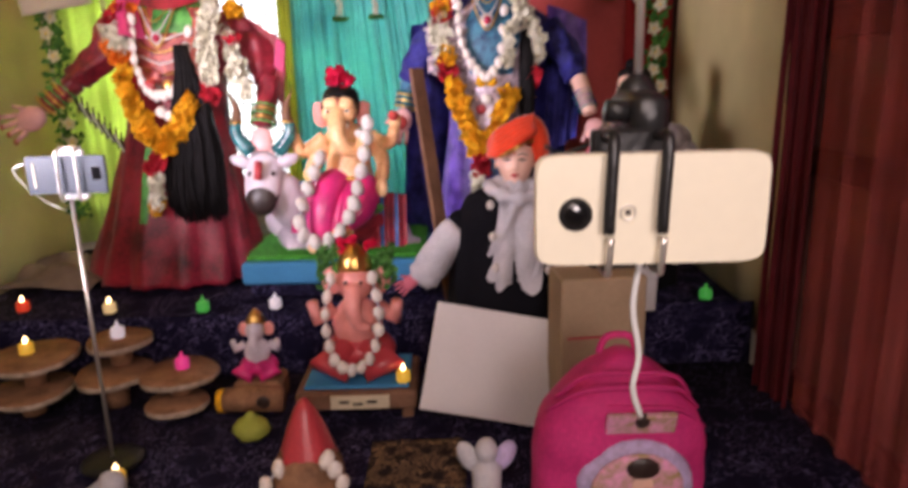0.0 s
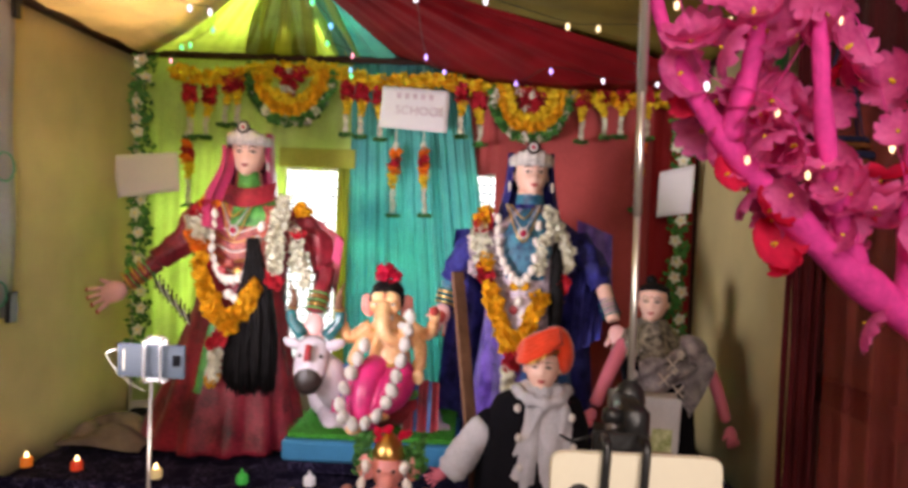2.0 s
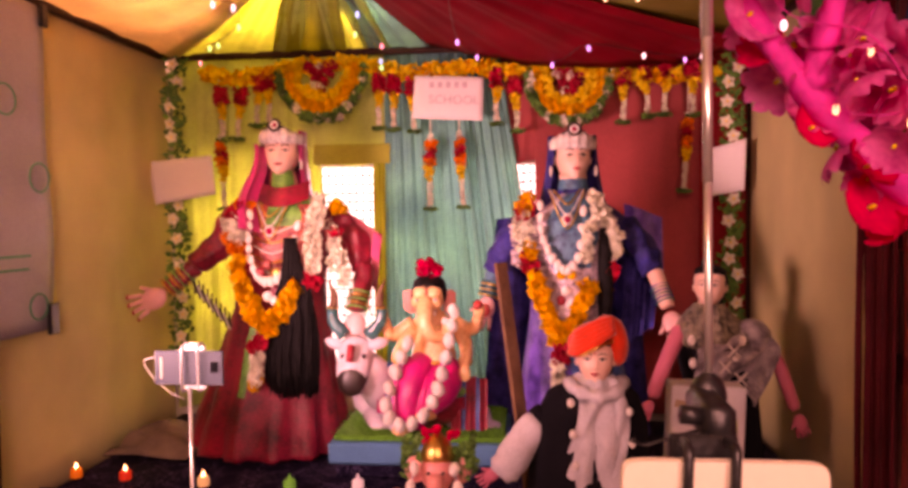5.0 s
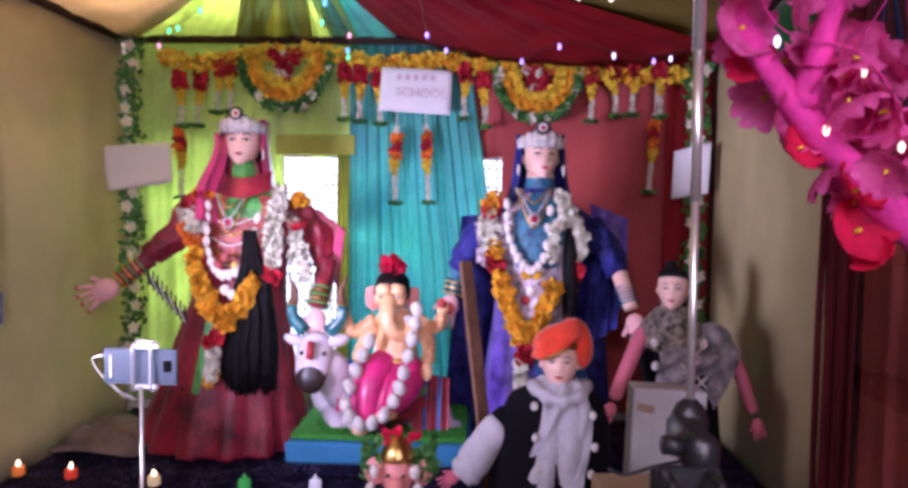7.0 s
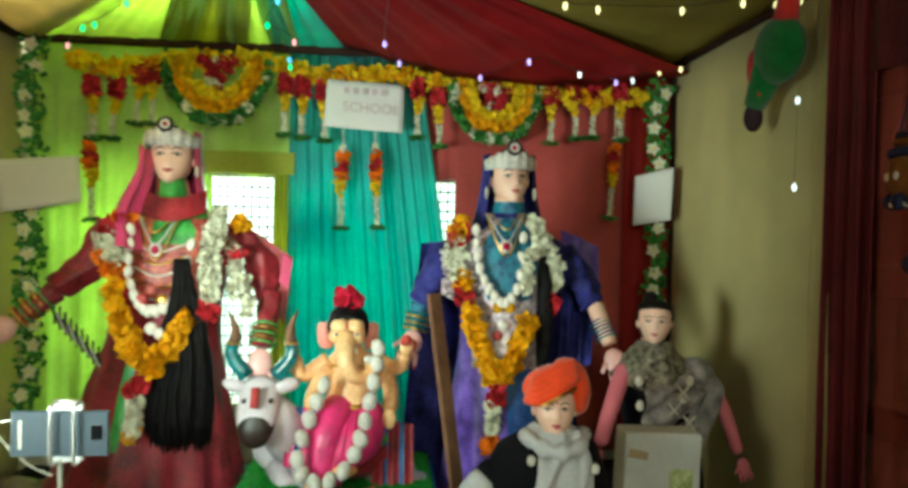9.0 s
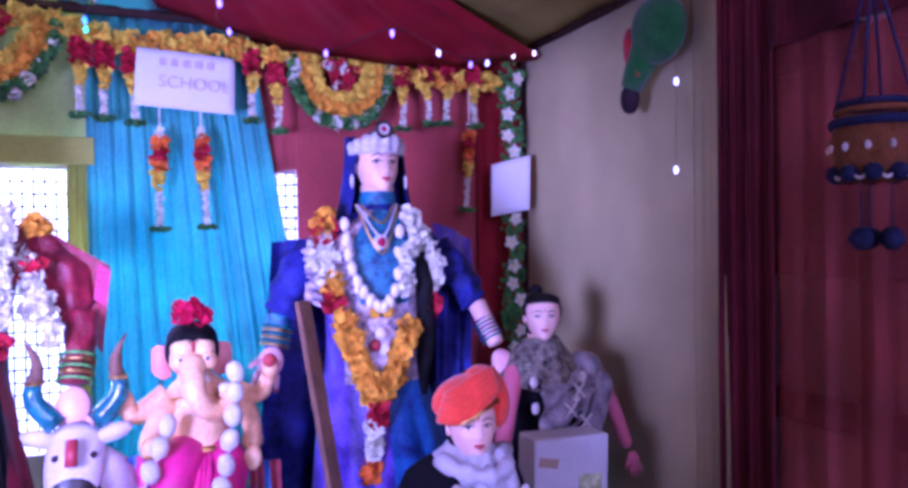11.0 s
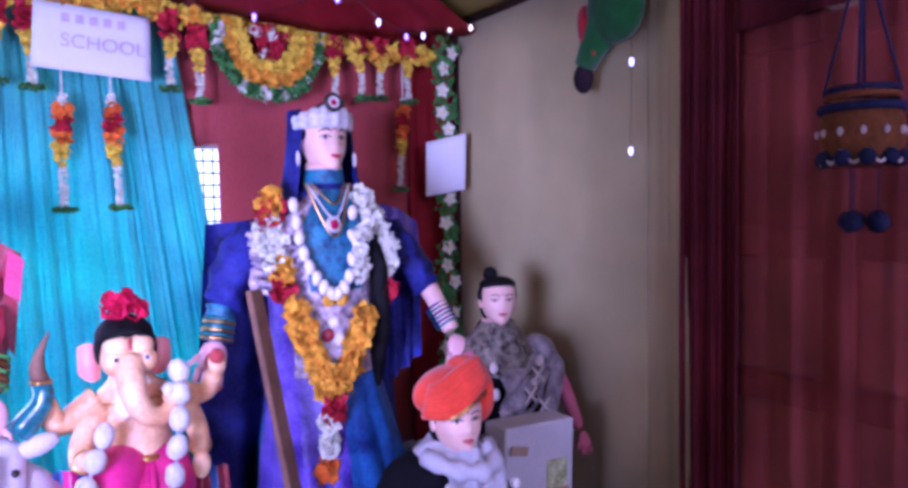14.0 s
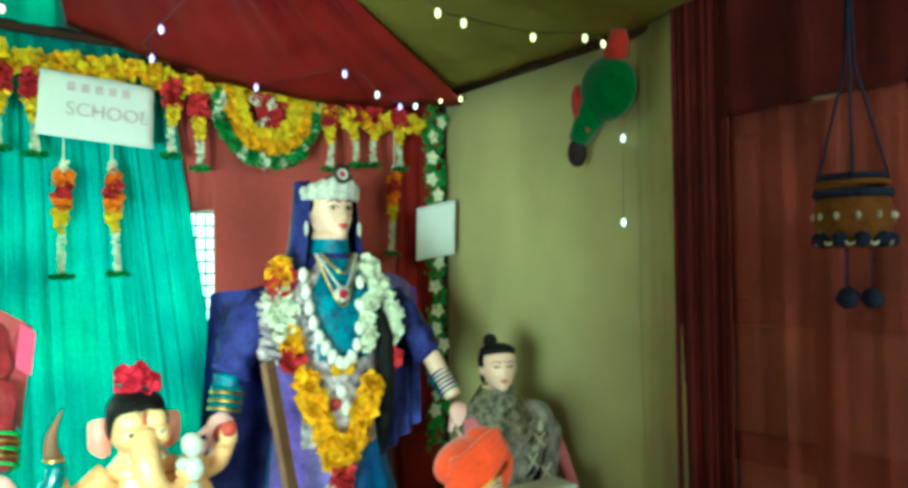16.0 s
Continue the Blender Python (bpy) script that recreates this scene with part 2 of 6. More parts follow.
IDOLSKIN = mat("idol_orange_pink", (0.82, 0.36, 0.14), 0.4, vary=0.2, second=(0.88, 0.58, 0.3), big=18, bump=0.06, coat=0.2)
IDOLPINK = mat("idol_pink", (0.82, 0.3, 0.26), 0.4, vary=0.15, big=14, bump=0.06)
DHOTI = mat("magenta_paint", (0.72, 0.03, 0.2), 0.4, vary=0.25, big=20, coat=0.2)
LOGBROWN = mat("wood_slice", (0.3, 0.15, 0.08), 0.6, vary=0.45, big=18, bump=0.5)
BARK = mat("bark_rim", (0.42, 0.32, 0.24), 0.7, vary=0.4, big=30, bump=0.8)
LABELCREAM = mat("cream_label", (0.62, 0.52, 0.36), 0.6, vary=0.2)
BROWNCARD = mat("brown_cardboard", (0.42, 0.3, 0.19), 0.8, vary=0.15)
DAYLIGHT = mat("bright_outside", (0.8, 0.85, 0.9), 1.0, glow=(0.86, 0.94, 1.0), power=1.1)
PARROT = mat("green_felt", (0.012, 0.11, 0.02), 0.85, vary=0.3, big=25, sheen=0.3)
PARROTRED = mat("red_felt", (0.5, 0.02, 0.02), 0.85, vary=0.3, big=25, sheen=0.3)
PARROTDARK = mat("dark_felt", (0.03, 0.015, 0.02), 0.85, vary=0.3, big=25)
TERRACOTTA = mat("orange_crochet", (0.2, 0.07, 0.02), 0.85, vary=0.3, big=30, bump=0.8)
INDIGO = mat("indigo_yarn", (0.02, 0.025, 0.07), 0.85, vary=0.3, big=40, bump=0.8)
PALEPRINT = mat("pale_green_print", (0.42, 0.5, 0.14), 0.6, vary=0.4, big=30, second=(0.6, 0.62, 0.35))
IRON = mat("dark_iron", (0.05, 0.05, 0.055), 0.6, vary=0.3)
GREYCARD = mat("greyed_white_card", (0.6, 0.57, 0.56), 0.8, vary=0.15, big=8)
GREYCLOTH = mat("grey_folded_cloth", (0.2, 0.15, 0.12), 0.8, vary=0.3, big=9, bump=0.5)


def bulb_mat(name, c, power):
    return mat(name, c, 0.3, glow=c, power=power)


BULBS = [bulb_mat("bulb_" + n, c, 1.9) for n, c in (("green", (0.1, 1.0, 0.35)), ("blue", (0.15, 0.5, 1.0)), ("pink", (1.0, 0.35, 0.45)),
                                                    ("warm", (1.0, 0.8, 0.45)), ("violet", (0.5, 0.35, 1.0)), ("white", (0.85, 0.85, 1.0)))]
FLAME = mat("led_flame", (1.0, 0.7, 0.3), 0.4, glow=(1.0, 0.75, 0.35), power=7.0)


# ---- mesh helpers ----
def vec(*a):
    return Vector(a)


class Shape:
    """A mesh in the making: vertices, faces and a material for each face."""

    def __init__(self):
        self.v, self.f, self.m, self.mats = [], [], [], []

    def slot(self, material):
        if material not in self.mats:
            self.mats.append(material)
        return self.mats.index(material)

    def face(self, ids, material):
        self.f.append(ids)
        self.m.append(self.slot(material))

    def loft(self, rings, material, caps=True, closed=True):
        """Rings of equal length, joined one to the next; material may be a function of (ring, place)."""
        n, start = len(rings[0]), len(self.v)
        for r in rings:
            self.v.extend(tuple(p) for p in r)
        for i in range(len(rings) - 1):
            for j in range(n if closed else n - 1):
                a, b = start + i * n + j, start + i * n + (j + 1) % n
                self.face((a, b, b + n, a + n), material(i, j) if callable(material) else material)
        if caps and closed:
            first = material(0, 0) if callable(material) else material
            last = material(len(rings) - 2, 0) if callable(material) else material
            self.face(tuple(start + j for j in reversed(range(n))), first)
            self.face(tuple(start + (len(rings) - 1) * n + j for j in range(n)), last)
        return self

    def ell(self, c, r, material, seg=12, rows=8, turn=None, rough=0.0):
        c, rings = Vector(c), []
        for i in range(rows + 1):
            a = -math.pi / 2 + math.pi * (i + 0.0) / rows
            a = max(-1.54, min(1.54, a))
            ring = []
            for j in range(seg):
                t = 2 * math.pi * j / seg
                k = 1 + (random.uniform(-rough, rough) if rough else 0)
                p = Vector((r[0] * math.cos(a) * math.cos(t) * k, r[1] * math.cos(a) * math.sin(t) * k, r[2] * math.sin(a) * k))
                ring.append(c + (turn @ p if turn else p))
            rings.append(ring)
        return self.loft(rings, material)

    def tube(self, path, radii, material, seg=8, flat=1.0):
        path = [Vector(p) for p in path]
        if not hasattr(radii, "__len__"):
            radii = [radii] * len(path)
        rings, side = [], None
        for i, p in enumerate(path):
            d = (path[min(i + 1, len(path) - 1)] - path[max(i - 1, 0)]).normalized()
            if side is None:
                side = d.orthogonal().normalized()
            side = (side - d * side.dot(d)).normalized()
            up = d.cross(side)
            rings.append([p + (side * math.cos(2 * math.pi * j / seg) + up * flat * math.sin(2 * math.pi * j / seg)) * radii[i] for j in range(seg)])
        return self.loft(rings, material)

    def box(self, c, s, material, bevel=0.004, turn=None):
        c, h = Vector(c), Vector(s) / 2
        bevel = min(bevel, *(x * 0.45 for x in h))
        ids, start = {}, len(self.v)
        signs = [(x, y, z) for x in (-1, 1) for y in (-1, 1) for z in (-1, 1)]
        for g in signs:
            for a in range(3):
                p = Vector([g[k] * (h[k] if k == a else h[k] - bevel) for k in range(3)])
                ids[g, a] = start + len(ids)
                self.v.append(tuple(c + (turn @ p if turn else p)))

        def put(keys):
            pts = [Vector(self.v[ids[k]]) for k in keys]
            mid = sum(pts, Vector()) / len(pts)
            normal = (pts[1] - pts[0]).cross(pts[2] - pts[0])
            self.face(tuple(ids[k] for k in (keys if normal.dot(mid - c) > 0 else keys[::-1])), material)
        for a in range(3):
            b, d = (a + 1) % 3, (a + 2) % 3
            for s1 in (-1, 1):
                def sg(sb, sd):
                    q = [0, 0, 0]
                    q[a], q[b], q[d] = s1, sb, sd
                    return tuple(q)
                put([(sg(-1, -1), a), (sg(1, -1), a), (sg(1, 1), a), (sg(-1, 1), a)])
            for s1 in (-1, 1):
                for s2 in (-1, 1):
                    def eg(sd):
                        q = [0, 0, 0]
                        q[a], q[b], q[d] = s1, s2, sd
                        return tuple(q)
                    put([(eg(-1), a), (eg(1), a), (eg(1), b), (eg(-1), b)])
        for g in signs:
            put([(g, 0), (g, 1), (g, 2)])
        return self

    def sheet(self, fn, nu, nv, material):
        """A cloth: fn(u, v) for u and v from 0 to 1."""
        rings = [[fn(i / nu, j / nv) for j in range(nv + 1)] for i in range(nu + 1)]
        return self.loft(rings, material, caps=False, closed=False)

    def ring(self, c, r, thick, material, turn=None, seg=18, flat=1.0):
        c = Vector(c)
        pts = []
        for j in range(seg + 1):
            t = 2 * math.pi * j / seg
            p = Vector((r * math.cos(t), r * flat * math.sin(t), 0))
            pts.append(c + (turn @ p if turn else p))
        return self.tube(pts, thick, material, 6)

    def flower(self, c, r, material, count=10, squash=1.0):
        """A small ruffled flower head of many short petals."""
        c = Vector(c)
        for k in range(count):
            d = Vector((random.gauss(0, 1), random.gauss(0, 1), random.gauss(0, squash))).normalized()
            side = d.orthogonal().normalized()
            side.rotate(Matrix.Rotation(random.uniform(0, 6.28), 3, d))
            up = d.cross(side)
            w, s = r * random.uniform(0.5, 0.75), len(self.v)
            o = c + d * r * 0.35
            for p in (o, o + side * w + d * r * 0.25, o + d * r * random.uniform(0.6, 0.9) + up * w * 0.5, o - side * w + d * r * 0.25, o + d * r * 0.1 - up * w):
                self.v.append(tuple(p))
            self.face((s, s + 1, s + 2, s + 3), material)
            self.face((s, s + 3, s + 4, s + 1), material)
        return self

    def make(self, name, parent=None, smooth=True, label="", thick=0.0):
        me = bpy.data.meshes.new(name)
        me.from_pydata(self.v, [], self.f)
        for m in self.mats:
            me.materials.append(m)
        me.polygons.foreach_set("material_index", self.m)
        me.polygons.foreach_set("use_smooth", [smooth] * len(self.f))
        me.update()
        ob = new(name, me)
        if parent:
            ob.parent = parent
            ob.matrix_parent_inverse = parent.matrix_world.inverted()
        if label:
            ob["label"] = label
        if thick:
            mod = ob.modifiers.new("thickness", "SOLIDIFY")
            mod.thickness = thick
        return ob


def thing(name, at, label, category, group=""):
    ob = new(name)
    ob.location = at
    ob.matrix_world = Matrix.Translation(at)
    ob.empty_display_size = 0.05
    return tagged(ob, label, category, group)


def curve(points, n):
    """n + 1 places along a smooth line through the points."""
    P = [Vector(p) for p in points]
    P = [2 * P[0] - P[1]] + P + [2 * P[-1] - P[-2]]
    out, last = [], len(P) - 3
    for i in range(n + 1):
        s = min(i / n * last, last - 1e-6)
        k, t = int(s), s - int(s)
        a, b, c, d = P[k:k + 4]
        out.append(0.5 * ((2 * b) + (c - a) * t + (2 * a - 5 * b + 4 * c - d) * t * t + (3 * b - a - 3 * c + d) * t ** 3))
    return out


def flower_chain(s, points, n, r, materials, spread=0.4, count=8):
    for i, p in enumerate(curve(points, n)):
        m = materials(i / n) if callable(materials) else materials
        s.flower(p + Vector([random.uniform(-1, 1) * r * spread for _ in range(3)]), r * random.uniform(0.85, 1.15), m, count)
    return s


# ---- the setting ----
def structure(ob, label="", category=""):
    return tagged(ob, label, category, "", "structure")


s = Shape().box((0, 0.6, -0.05), (6.4, 6.4, 0.1), CONCRETE, 0.002)
structure(s.make("floor", smooth=False), "worn grey tiled floor of the room", "floor")
s = Shape().box((0, 0.6, 3.05), (6.4, 6.4, 0.1), PLASTER, 0.002)
structure(s.make("ceiling", smooth=False), "plain plastered ceiling above the cloth canopy", "ceiling")
s = Shape().box((-2.95, 0.6, 1.5), (0.1, 5.4, 3.0), PLASTER, 0.002)
structure(s.make("wall_west", smooth=False), "plain plastered room wall", "wall")
s = Shape().box((2.95, 0.6, 1.5), (0.1, 5.4, 3.0), PLASTER, 0.002)
structure(s.make("wall_east", smooth=False), "plain plastered room wall", "wall")
s = Shape().box((0, -2.35, 1.5), (6.0, 0.1, 3.0), PLASTER, 0.002)
structure(s.make("wall_south", smooth=False), "plain plastered room wall", "wall")
WL, WR, WB, WT = -1.22, 0.42, 0.95, 1.858
s = Shape()
s.box(((-3.0 + WL) / 2, 3.2, 1.5), (WL + 3.0, 0.12, 3.0), PLASTER, 0.002)
s.box(((3.0 + WR) / 2, 3.2, 1.5), (3.0 - WR, 0.12, 3.0), PLASTER, 0.002)
s.box(((WL + WR) / 2, 3.2, (WT + 3.0) / 2), (WR - WL, 0.12, 3.0 - WT), PLASTER, 0.002)
s.box(((WL + WR) / 2, 3.2, WB / 2), (WR - WL, 0.12, WB), PLASTER, 0.002)
structure(s.make("wall_north", smooth=False), "plastered wall with a wide barred window behind the drapes", "wall")
win = structure(thing("window_1", ((WL + WR) / 2, 3.2, WB), "barred window bright with daylight behind the drapes", "window"))
s = Shape()
for x in (WL + 0.02, -0.74, -0.345, 0.05, WR - 0.02):
    s.box((x, 3.2, (WB + WT) / 2), (0.035, 0.06, WT - WB), PLASTER, 0.004)
s.make("window_frame", win, False)
for i in range(50):
    x = WL + 0.045 + i * 0.0318
    Shape().tube([(x, 3.17, WB), (x, 3.17, WT)], 0.0028, IRON, 6).make("bar", win)
for i in range(22):
    z = WB + 0.03 + i * 0.04
    Shape().tube([(WL, 3.165, z), (WR, 3.165, z)], 0.0032, IRON, 6).make("bar", win)
s = Shape().box((-0.15, 3.7, 1.4), (2.6, 0.02, 2.2), DAYLIGHT, 0.002)
structure(s.make("backdrop", smooth=False), "bright overexposed daylight outside the window", "backdrop")


def folds(u, amp, n, phase=0.0):
    u += 0.35 / max(1, n) * noise.noise(Vector((u * n * 0.45, phase, n)))
    amp *= 0.75 + 0.7 * noise.noise(Vector((u * n * 0.6, phase + 5, n)))
    return amp * (math.sin(2 * math.pi * n * u + phase) + 0.5 * math.sin(2 * math.pi * n * 2.3 * u + 1.3 * phase + 1))


def drape(name, a, b, top, bottom, material, label, n=8, amp=0.012, nu=96, nv=10, lean=0.0, swing=0.0, thick=0.003):
    """A hanging cloth between the plan points a and b. lean: how far its foot end at b is moved along; swing: waviness of its hem."""
    a, b = Vector(a), Vector(b)
    d = (b - a).normalized()
    out = Vector((-d.y, d.x))

    def at(u, v):
        z = top + (bottom - top) * v
        w = folds(u, amp * (0.35 + 0.65 * v), n, top * 7 + swing * v)
        w += 0.006 * noise.noise(Vector((u * 9, v * 4, top)))
        p = a + (b - a) * u + d * (lean * v * u) + out * w
        return (p.x, p.y, z + 0.006 * math.sin(9 * u + swing))
    ob = Shape().sheet(at, nu, nv, material).make(name, thick=thick)
    return structure(ob, label, "drape")


LEDGE = 0.78
drape("drape", (-1.3, 3.03), (-0.63, 3.03), 2.345, LEDGE, LIME, "lime green satin drape hanging in soft folds", 6, 0.014)
drape("drape", (-0.66, 3.035), (-0.32, 3.035), 2.345, 1.86, LIME, "short lime green drape over the head of the window", 2, 0.006, 40)
s = Shape().box((-0.49, 3.02, 1.905), (0.34, 0.012, 0.085), OLIVE, 0.004)
structure(s.make("trim", smooth=False), "olive hem band across the short lime drape", "trim")
drape("drape", (-0.40, 3.045), (-0.325, 3.045), 1.87, LEDGE, OLIVE, "narrow olive green drape beside the window", 3, 0.008, 40)
drape("drape", (-0.34, 3.02), (0.15, 3.02), 2.345, LEDGE, TEAL, "teal satin drape in close vertical folds", 11, 0.02, 180, 12, 0.24)
drape("drape", (0.10, 3.05), (0.32, 3.05), 2.345, 1.86, RED, "strip of dusty red drape above the window slit", 2, 0.006, 20)
drape("drape", (0.305, 3.04), (1.19, 3.04), 2.345, LEDGE, RED, "dusty red cotton drape in loose folds", 3.3, 0.009, 110)
drape("drape", (0.985, 3.018), (1.185, 3.012), 2.345, LEDGE, SCARLET, "narrow deep red drape beside the corner post", 1.6, 0.007, 40)
drape("drape", (-1.315, 0.6), (-1.315, 3.0), 2.335, LEDGE - 0.1, CREAM, "cream cloth side drape with deep soft folds", 4, 0.009, 150, 10, 0.0, 0.8)
drape("drape", (1.18, 3.0), (1.175, 2.05), 2.335, LEDGE - 0.1, CREAM, "cream cloth side drape with flat creases", 2.2, 0.005, 80)
drape("drape", (1.175, 2.05), (1.105, 1.865), 2.335, LEDGE - 0.1, CREAM, "cream cloth side drape turned at the edge", 1.5, 0.006, 30)
drape("drape", (1.10, 1.88), (1.125, 1.74), 2.6, 0.02, MAROON, "heavy maroon curtain gathered to a narrow strip", 3, 0.012, 60)
drape("drape", (1.12, 1.74), (1.12, 0.2), 2.6, 2.03, MAROON, "maroon curtain pelmet above the net", 7, 0.01, 90)
drape("drape", (1.135, 1.75), (1.135, 0.2), 2.04, 0.05, NET, "sheer maroon net curtain hanging in thin folds", 16, 0.01, 190, 8)
s = Shape().tube([(-1.31, 2.98, 2.335), (1.18, 2.98, 2.335)], 0.016, BEAMWOOD, 10)
structure(s.make("beam", smooth=True), "dark wooden pole across the head of the drapes", "beam")
s = Shape().tube([(-1.30, 2.98, 2.335), (-1.30, 0.0, 2.30)], 0.016, BEAMWOOD, 10)
structure(s.make("beam"), "dark wooden pole along the side of the canopy", "beam")
s = Shape().tube([(1.17, 2.98, 2.335), (1.17, 0.0, 2.32)], 0.016, BEAMWOOD, 10)
structure(s.make("beam"), "dark wooden pole along the side of the canopy", "beam")
s = Shape().tube([(1.185, 2.985, 2.35), (1.185, 2.985, 0.02)], 0.02, BEAMWOOD, 10)
structure(s.make("beam"), "dark wooden corner post behind the leaf garland", "beam")

# the canopy: strips of cloth gathered at a hub
HUB = Vector((-0.30, 1.78, 2.37))


def canopy(a, b, material, label, sag=0.05, n=5, dip=0.0, amp=0.012):
    a, b = Vector(a), Vector(b)

    def at(u, v):
        edge = a + (b - a) * u
        side = (b - a).normalized()
        p = HUB + side * (u - 0.5) * 0.1 + (edge - HUB) * v
        p.z += -sag * math.sin(math.pi * v) - dip * v * v * math.sin(math.pi * min(1, u)) + folds(u, amp, n) * (0.4 + 0.6 * math.sin(math.pi * v))
        return p
    return structure(Shape().sheet(at, 60, 14, material).make("canopy", thick=0.003), label, "canopy")


canopy((-1.35, 0.1, 2.325), (-1.35, 3.06, 2.345), PEACH, "peach cloth canopy strip in radial folds", 0.03, 9)
canopy((-1.35, 3.06, 2.348), (-0.78, 3.06, 2.348), LIME, "lime canopy strip in radial folds", 0.0, 4)
canopy((-0.80, 3.06, 2.345), (-0.56, 3.06, 2.345), OLIVE, "olive green canopy strip in radial folds", 0.0, 3)
canopy((-0.58, 3.06, 2.348), (-0.36, 3.06, 2.348), LIME, "lime canopy strip in radial folds", 0.0, 3)
canopy((-0.37, 3.06, 2.346), (-0.06, 3.06, 2.346), TEAL, "teal canopy strip in radial folds", 0.0, 3)
canopy((-0.08, 2.90, 2.33), (1.16, 2.88, 2.29), DEEPRED, "red canopy swag dipping below the pole", 0.01, 5, 0.09)
canopy((-0.08, 3.07, 2.35), (1.22, 3.07, 2.35), DEEPRED, "red canopy strip behind the swag", 0.0, 4)
canopy((1.2, 2.95, 2.34), (1.2, 0.1, 2.33), KHAKI, "khaki canopy strip in radial folds", 0.03, 8)
canopy((1.16, 0.1, 2.31), (-1.29, 0.1, 2.31), PEACH, "peach cloth canopy strip in radial folds", 0.03, 8)
rose = thing("rosette", HUB, "pink ruffled cloth rosette at the hub of the canopy", "rosette")
s = Shape()
for k in range(40):
    a, r = k * 2.4, 0.012 * math.sqrt(k)
    s.flower((HUB.x + r * math.cos(a), HUB.y + r * math.sin(a), HUB.z - 0.03), 0.03, BLOSSOM, 5)
s.make("petals", rose)

# the two steps of the altar
s = Shape().box((-0.06, 2.53, LEDGE / 2 - 0.01), (2.44, 0.94, LEDGE - 0.02), TABLECLOTH, 0.012)
structure(s.make("platform_upper"), "upper altar step draped in dark printed cloth", "altar")
s = Shape()
s.sheet(lambda u, v: (-1.28 + 2.44 * u, 2.055 + folds(u, 0.006 * v, 13, 0.5), LEDGE + 0.004 - 0.2 * v), 120, 6, TABLECLOTH)
structure(s.make("platform_front", thick=0.003), "hanging front of the dark printed altar cloth", "altar")
LOW = 0.60
s = Shape().box((-0.06, 1.57, LOW / 2), (2.44, 0.95, LOW), TABLECLOTH, 0.012)
structure(s.make("platform_lower"), "lower altar step draped in dark printed cloth", "altar")

# a panelled door behind the net curtain
door = structure(thing("door_1", (1.19, 1.1, 0), "maroon painted door with frosted panes behind the net", "door"))
s = Shape()
for y in (1.90, 1.54, 1.18, 0.82, 0.46):
    s.box((1.19, y, 1.02), (0.04, 0.07, 2.04), DOORRED, 0.006)
for z in (0.06, 0.62, 1.23, 1.56, 2.02):
    for y in (1.72, 1.36, 1.0, 0.64):
        s.box((1.188, y, z), (0.036, 0.29, 0.07), DOORRED, 0.005)
s.make("door_frame", door, False)
for y in (1.72, 1.36, 1.0, 0.64):
    for z0, z1 in ((0.09, 0.59), (0.65, 1.20), (1.26, 1.53)):
        Shape().box((1.20, y, (z0 + z1) / 2), (0.012, 0.295, z1 - z0 + 0.01), PANE, 0.003).make("pane", door, False)
    Shape().box((1.20, y, 1.79), (0.014, 0.295, 0.41), DOORRED, 0.004).make("door_panel", door, False)


# ---- statues and dolls, one mesh each ----
def interp(keys, n):
    """Rows at even steps of the first column, eased between the keys."""
    out = []
    for i in range(n + 1):
        z = keys[0][0] + (keys[-1][0] - keys[0][0]) * i / n
        k = max(j for j in range(len(keys)) if keys[j][0] <= z + 1e-9)
        k = min(k, len(keys) - 2)
        t = (z - keys[k][0]) / (keys[k + 1][0] - keys[k][0])
        t = t * t * (3 - 2 * t)
        out.append([a + (b - a) * t for a, b in zip(keys[k], keys[k + 1])])
    return out


def gown(s, keys, cy, material, n=40, seg=72, pleats=13, depth=0.05, until=1.3):
    """keys: height, middle, half width, half depth; material: a function of height and of the angle, 0 in front, positive to the +x side."""
    rows = interp(keys, n)
    z0 = keys[0][0]
    rings, info = [], []
    for z, cx, a, b in rows:
        amp = depth * max(0.0, (until - z) / (until - z0)) ** 0.8
        ring = []
        for j in range(seg):
            t = 2 * math.pi * j / seg
            w = 1 + amp * (math.sin(pleats * t + 2 * math.sin(z * 5)) + 0.5 * math.sin(2.3 * pleats * t + z * 9)) + 0.01 * noise.noise(Vector((t * 3, z * 14, cx)))
            ring.append((cx + a * w * math.sin(t), cy - b * w * math.cos(t), z))
        rings.append(ring)
        info.append(z)

    def pick(i, j):
        t = (j + 0.5) / seg * 2 * math.pi
        return material(info[i], t if t < math.pi else t - 2 * math.pi)
    # the rings run round from the front; reversed so that faces look outwards
    s.loft([r for r in rings], pick)
    return s


FACE = ((-1.17, 0.10, 0.60), (-1.10, 0.30, 0.79), (-0.92, 0.50, 0.86), (-0.62, 0.70, 0.86), (-0.3, 0.82, 0.90), (0.05, 0.88, 0.90), (0.4, 0.90, 0.94), (0.75, 0.80, 0.84), (1.0, 0.52, 0.56), (1.12, 0.12, 0.14))


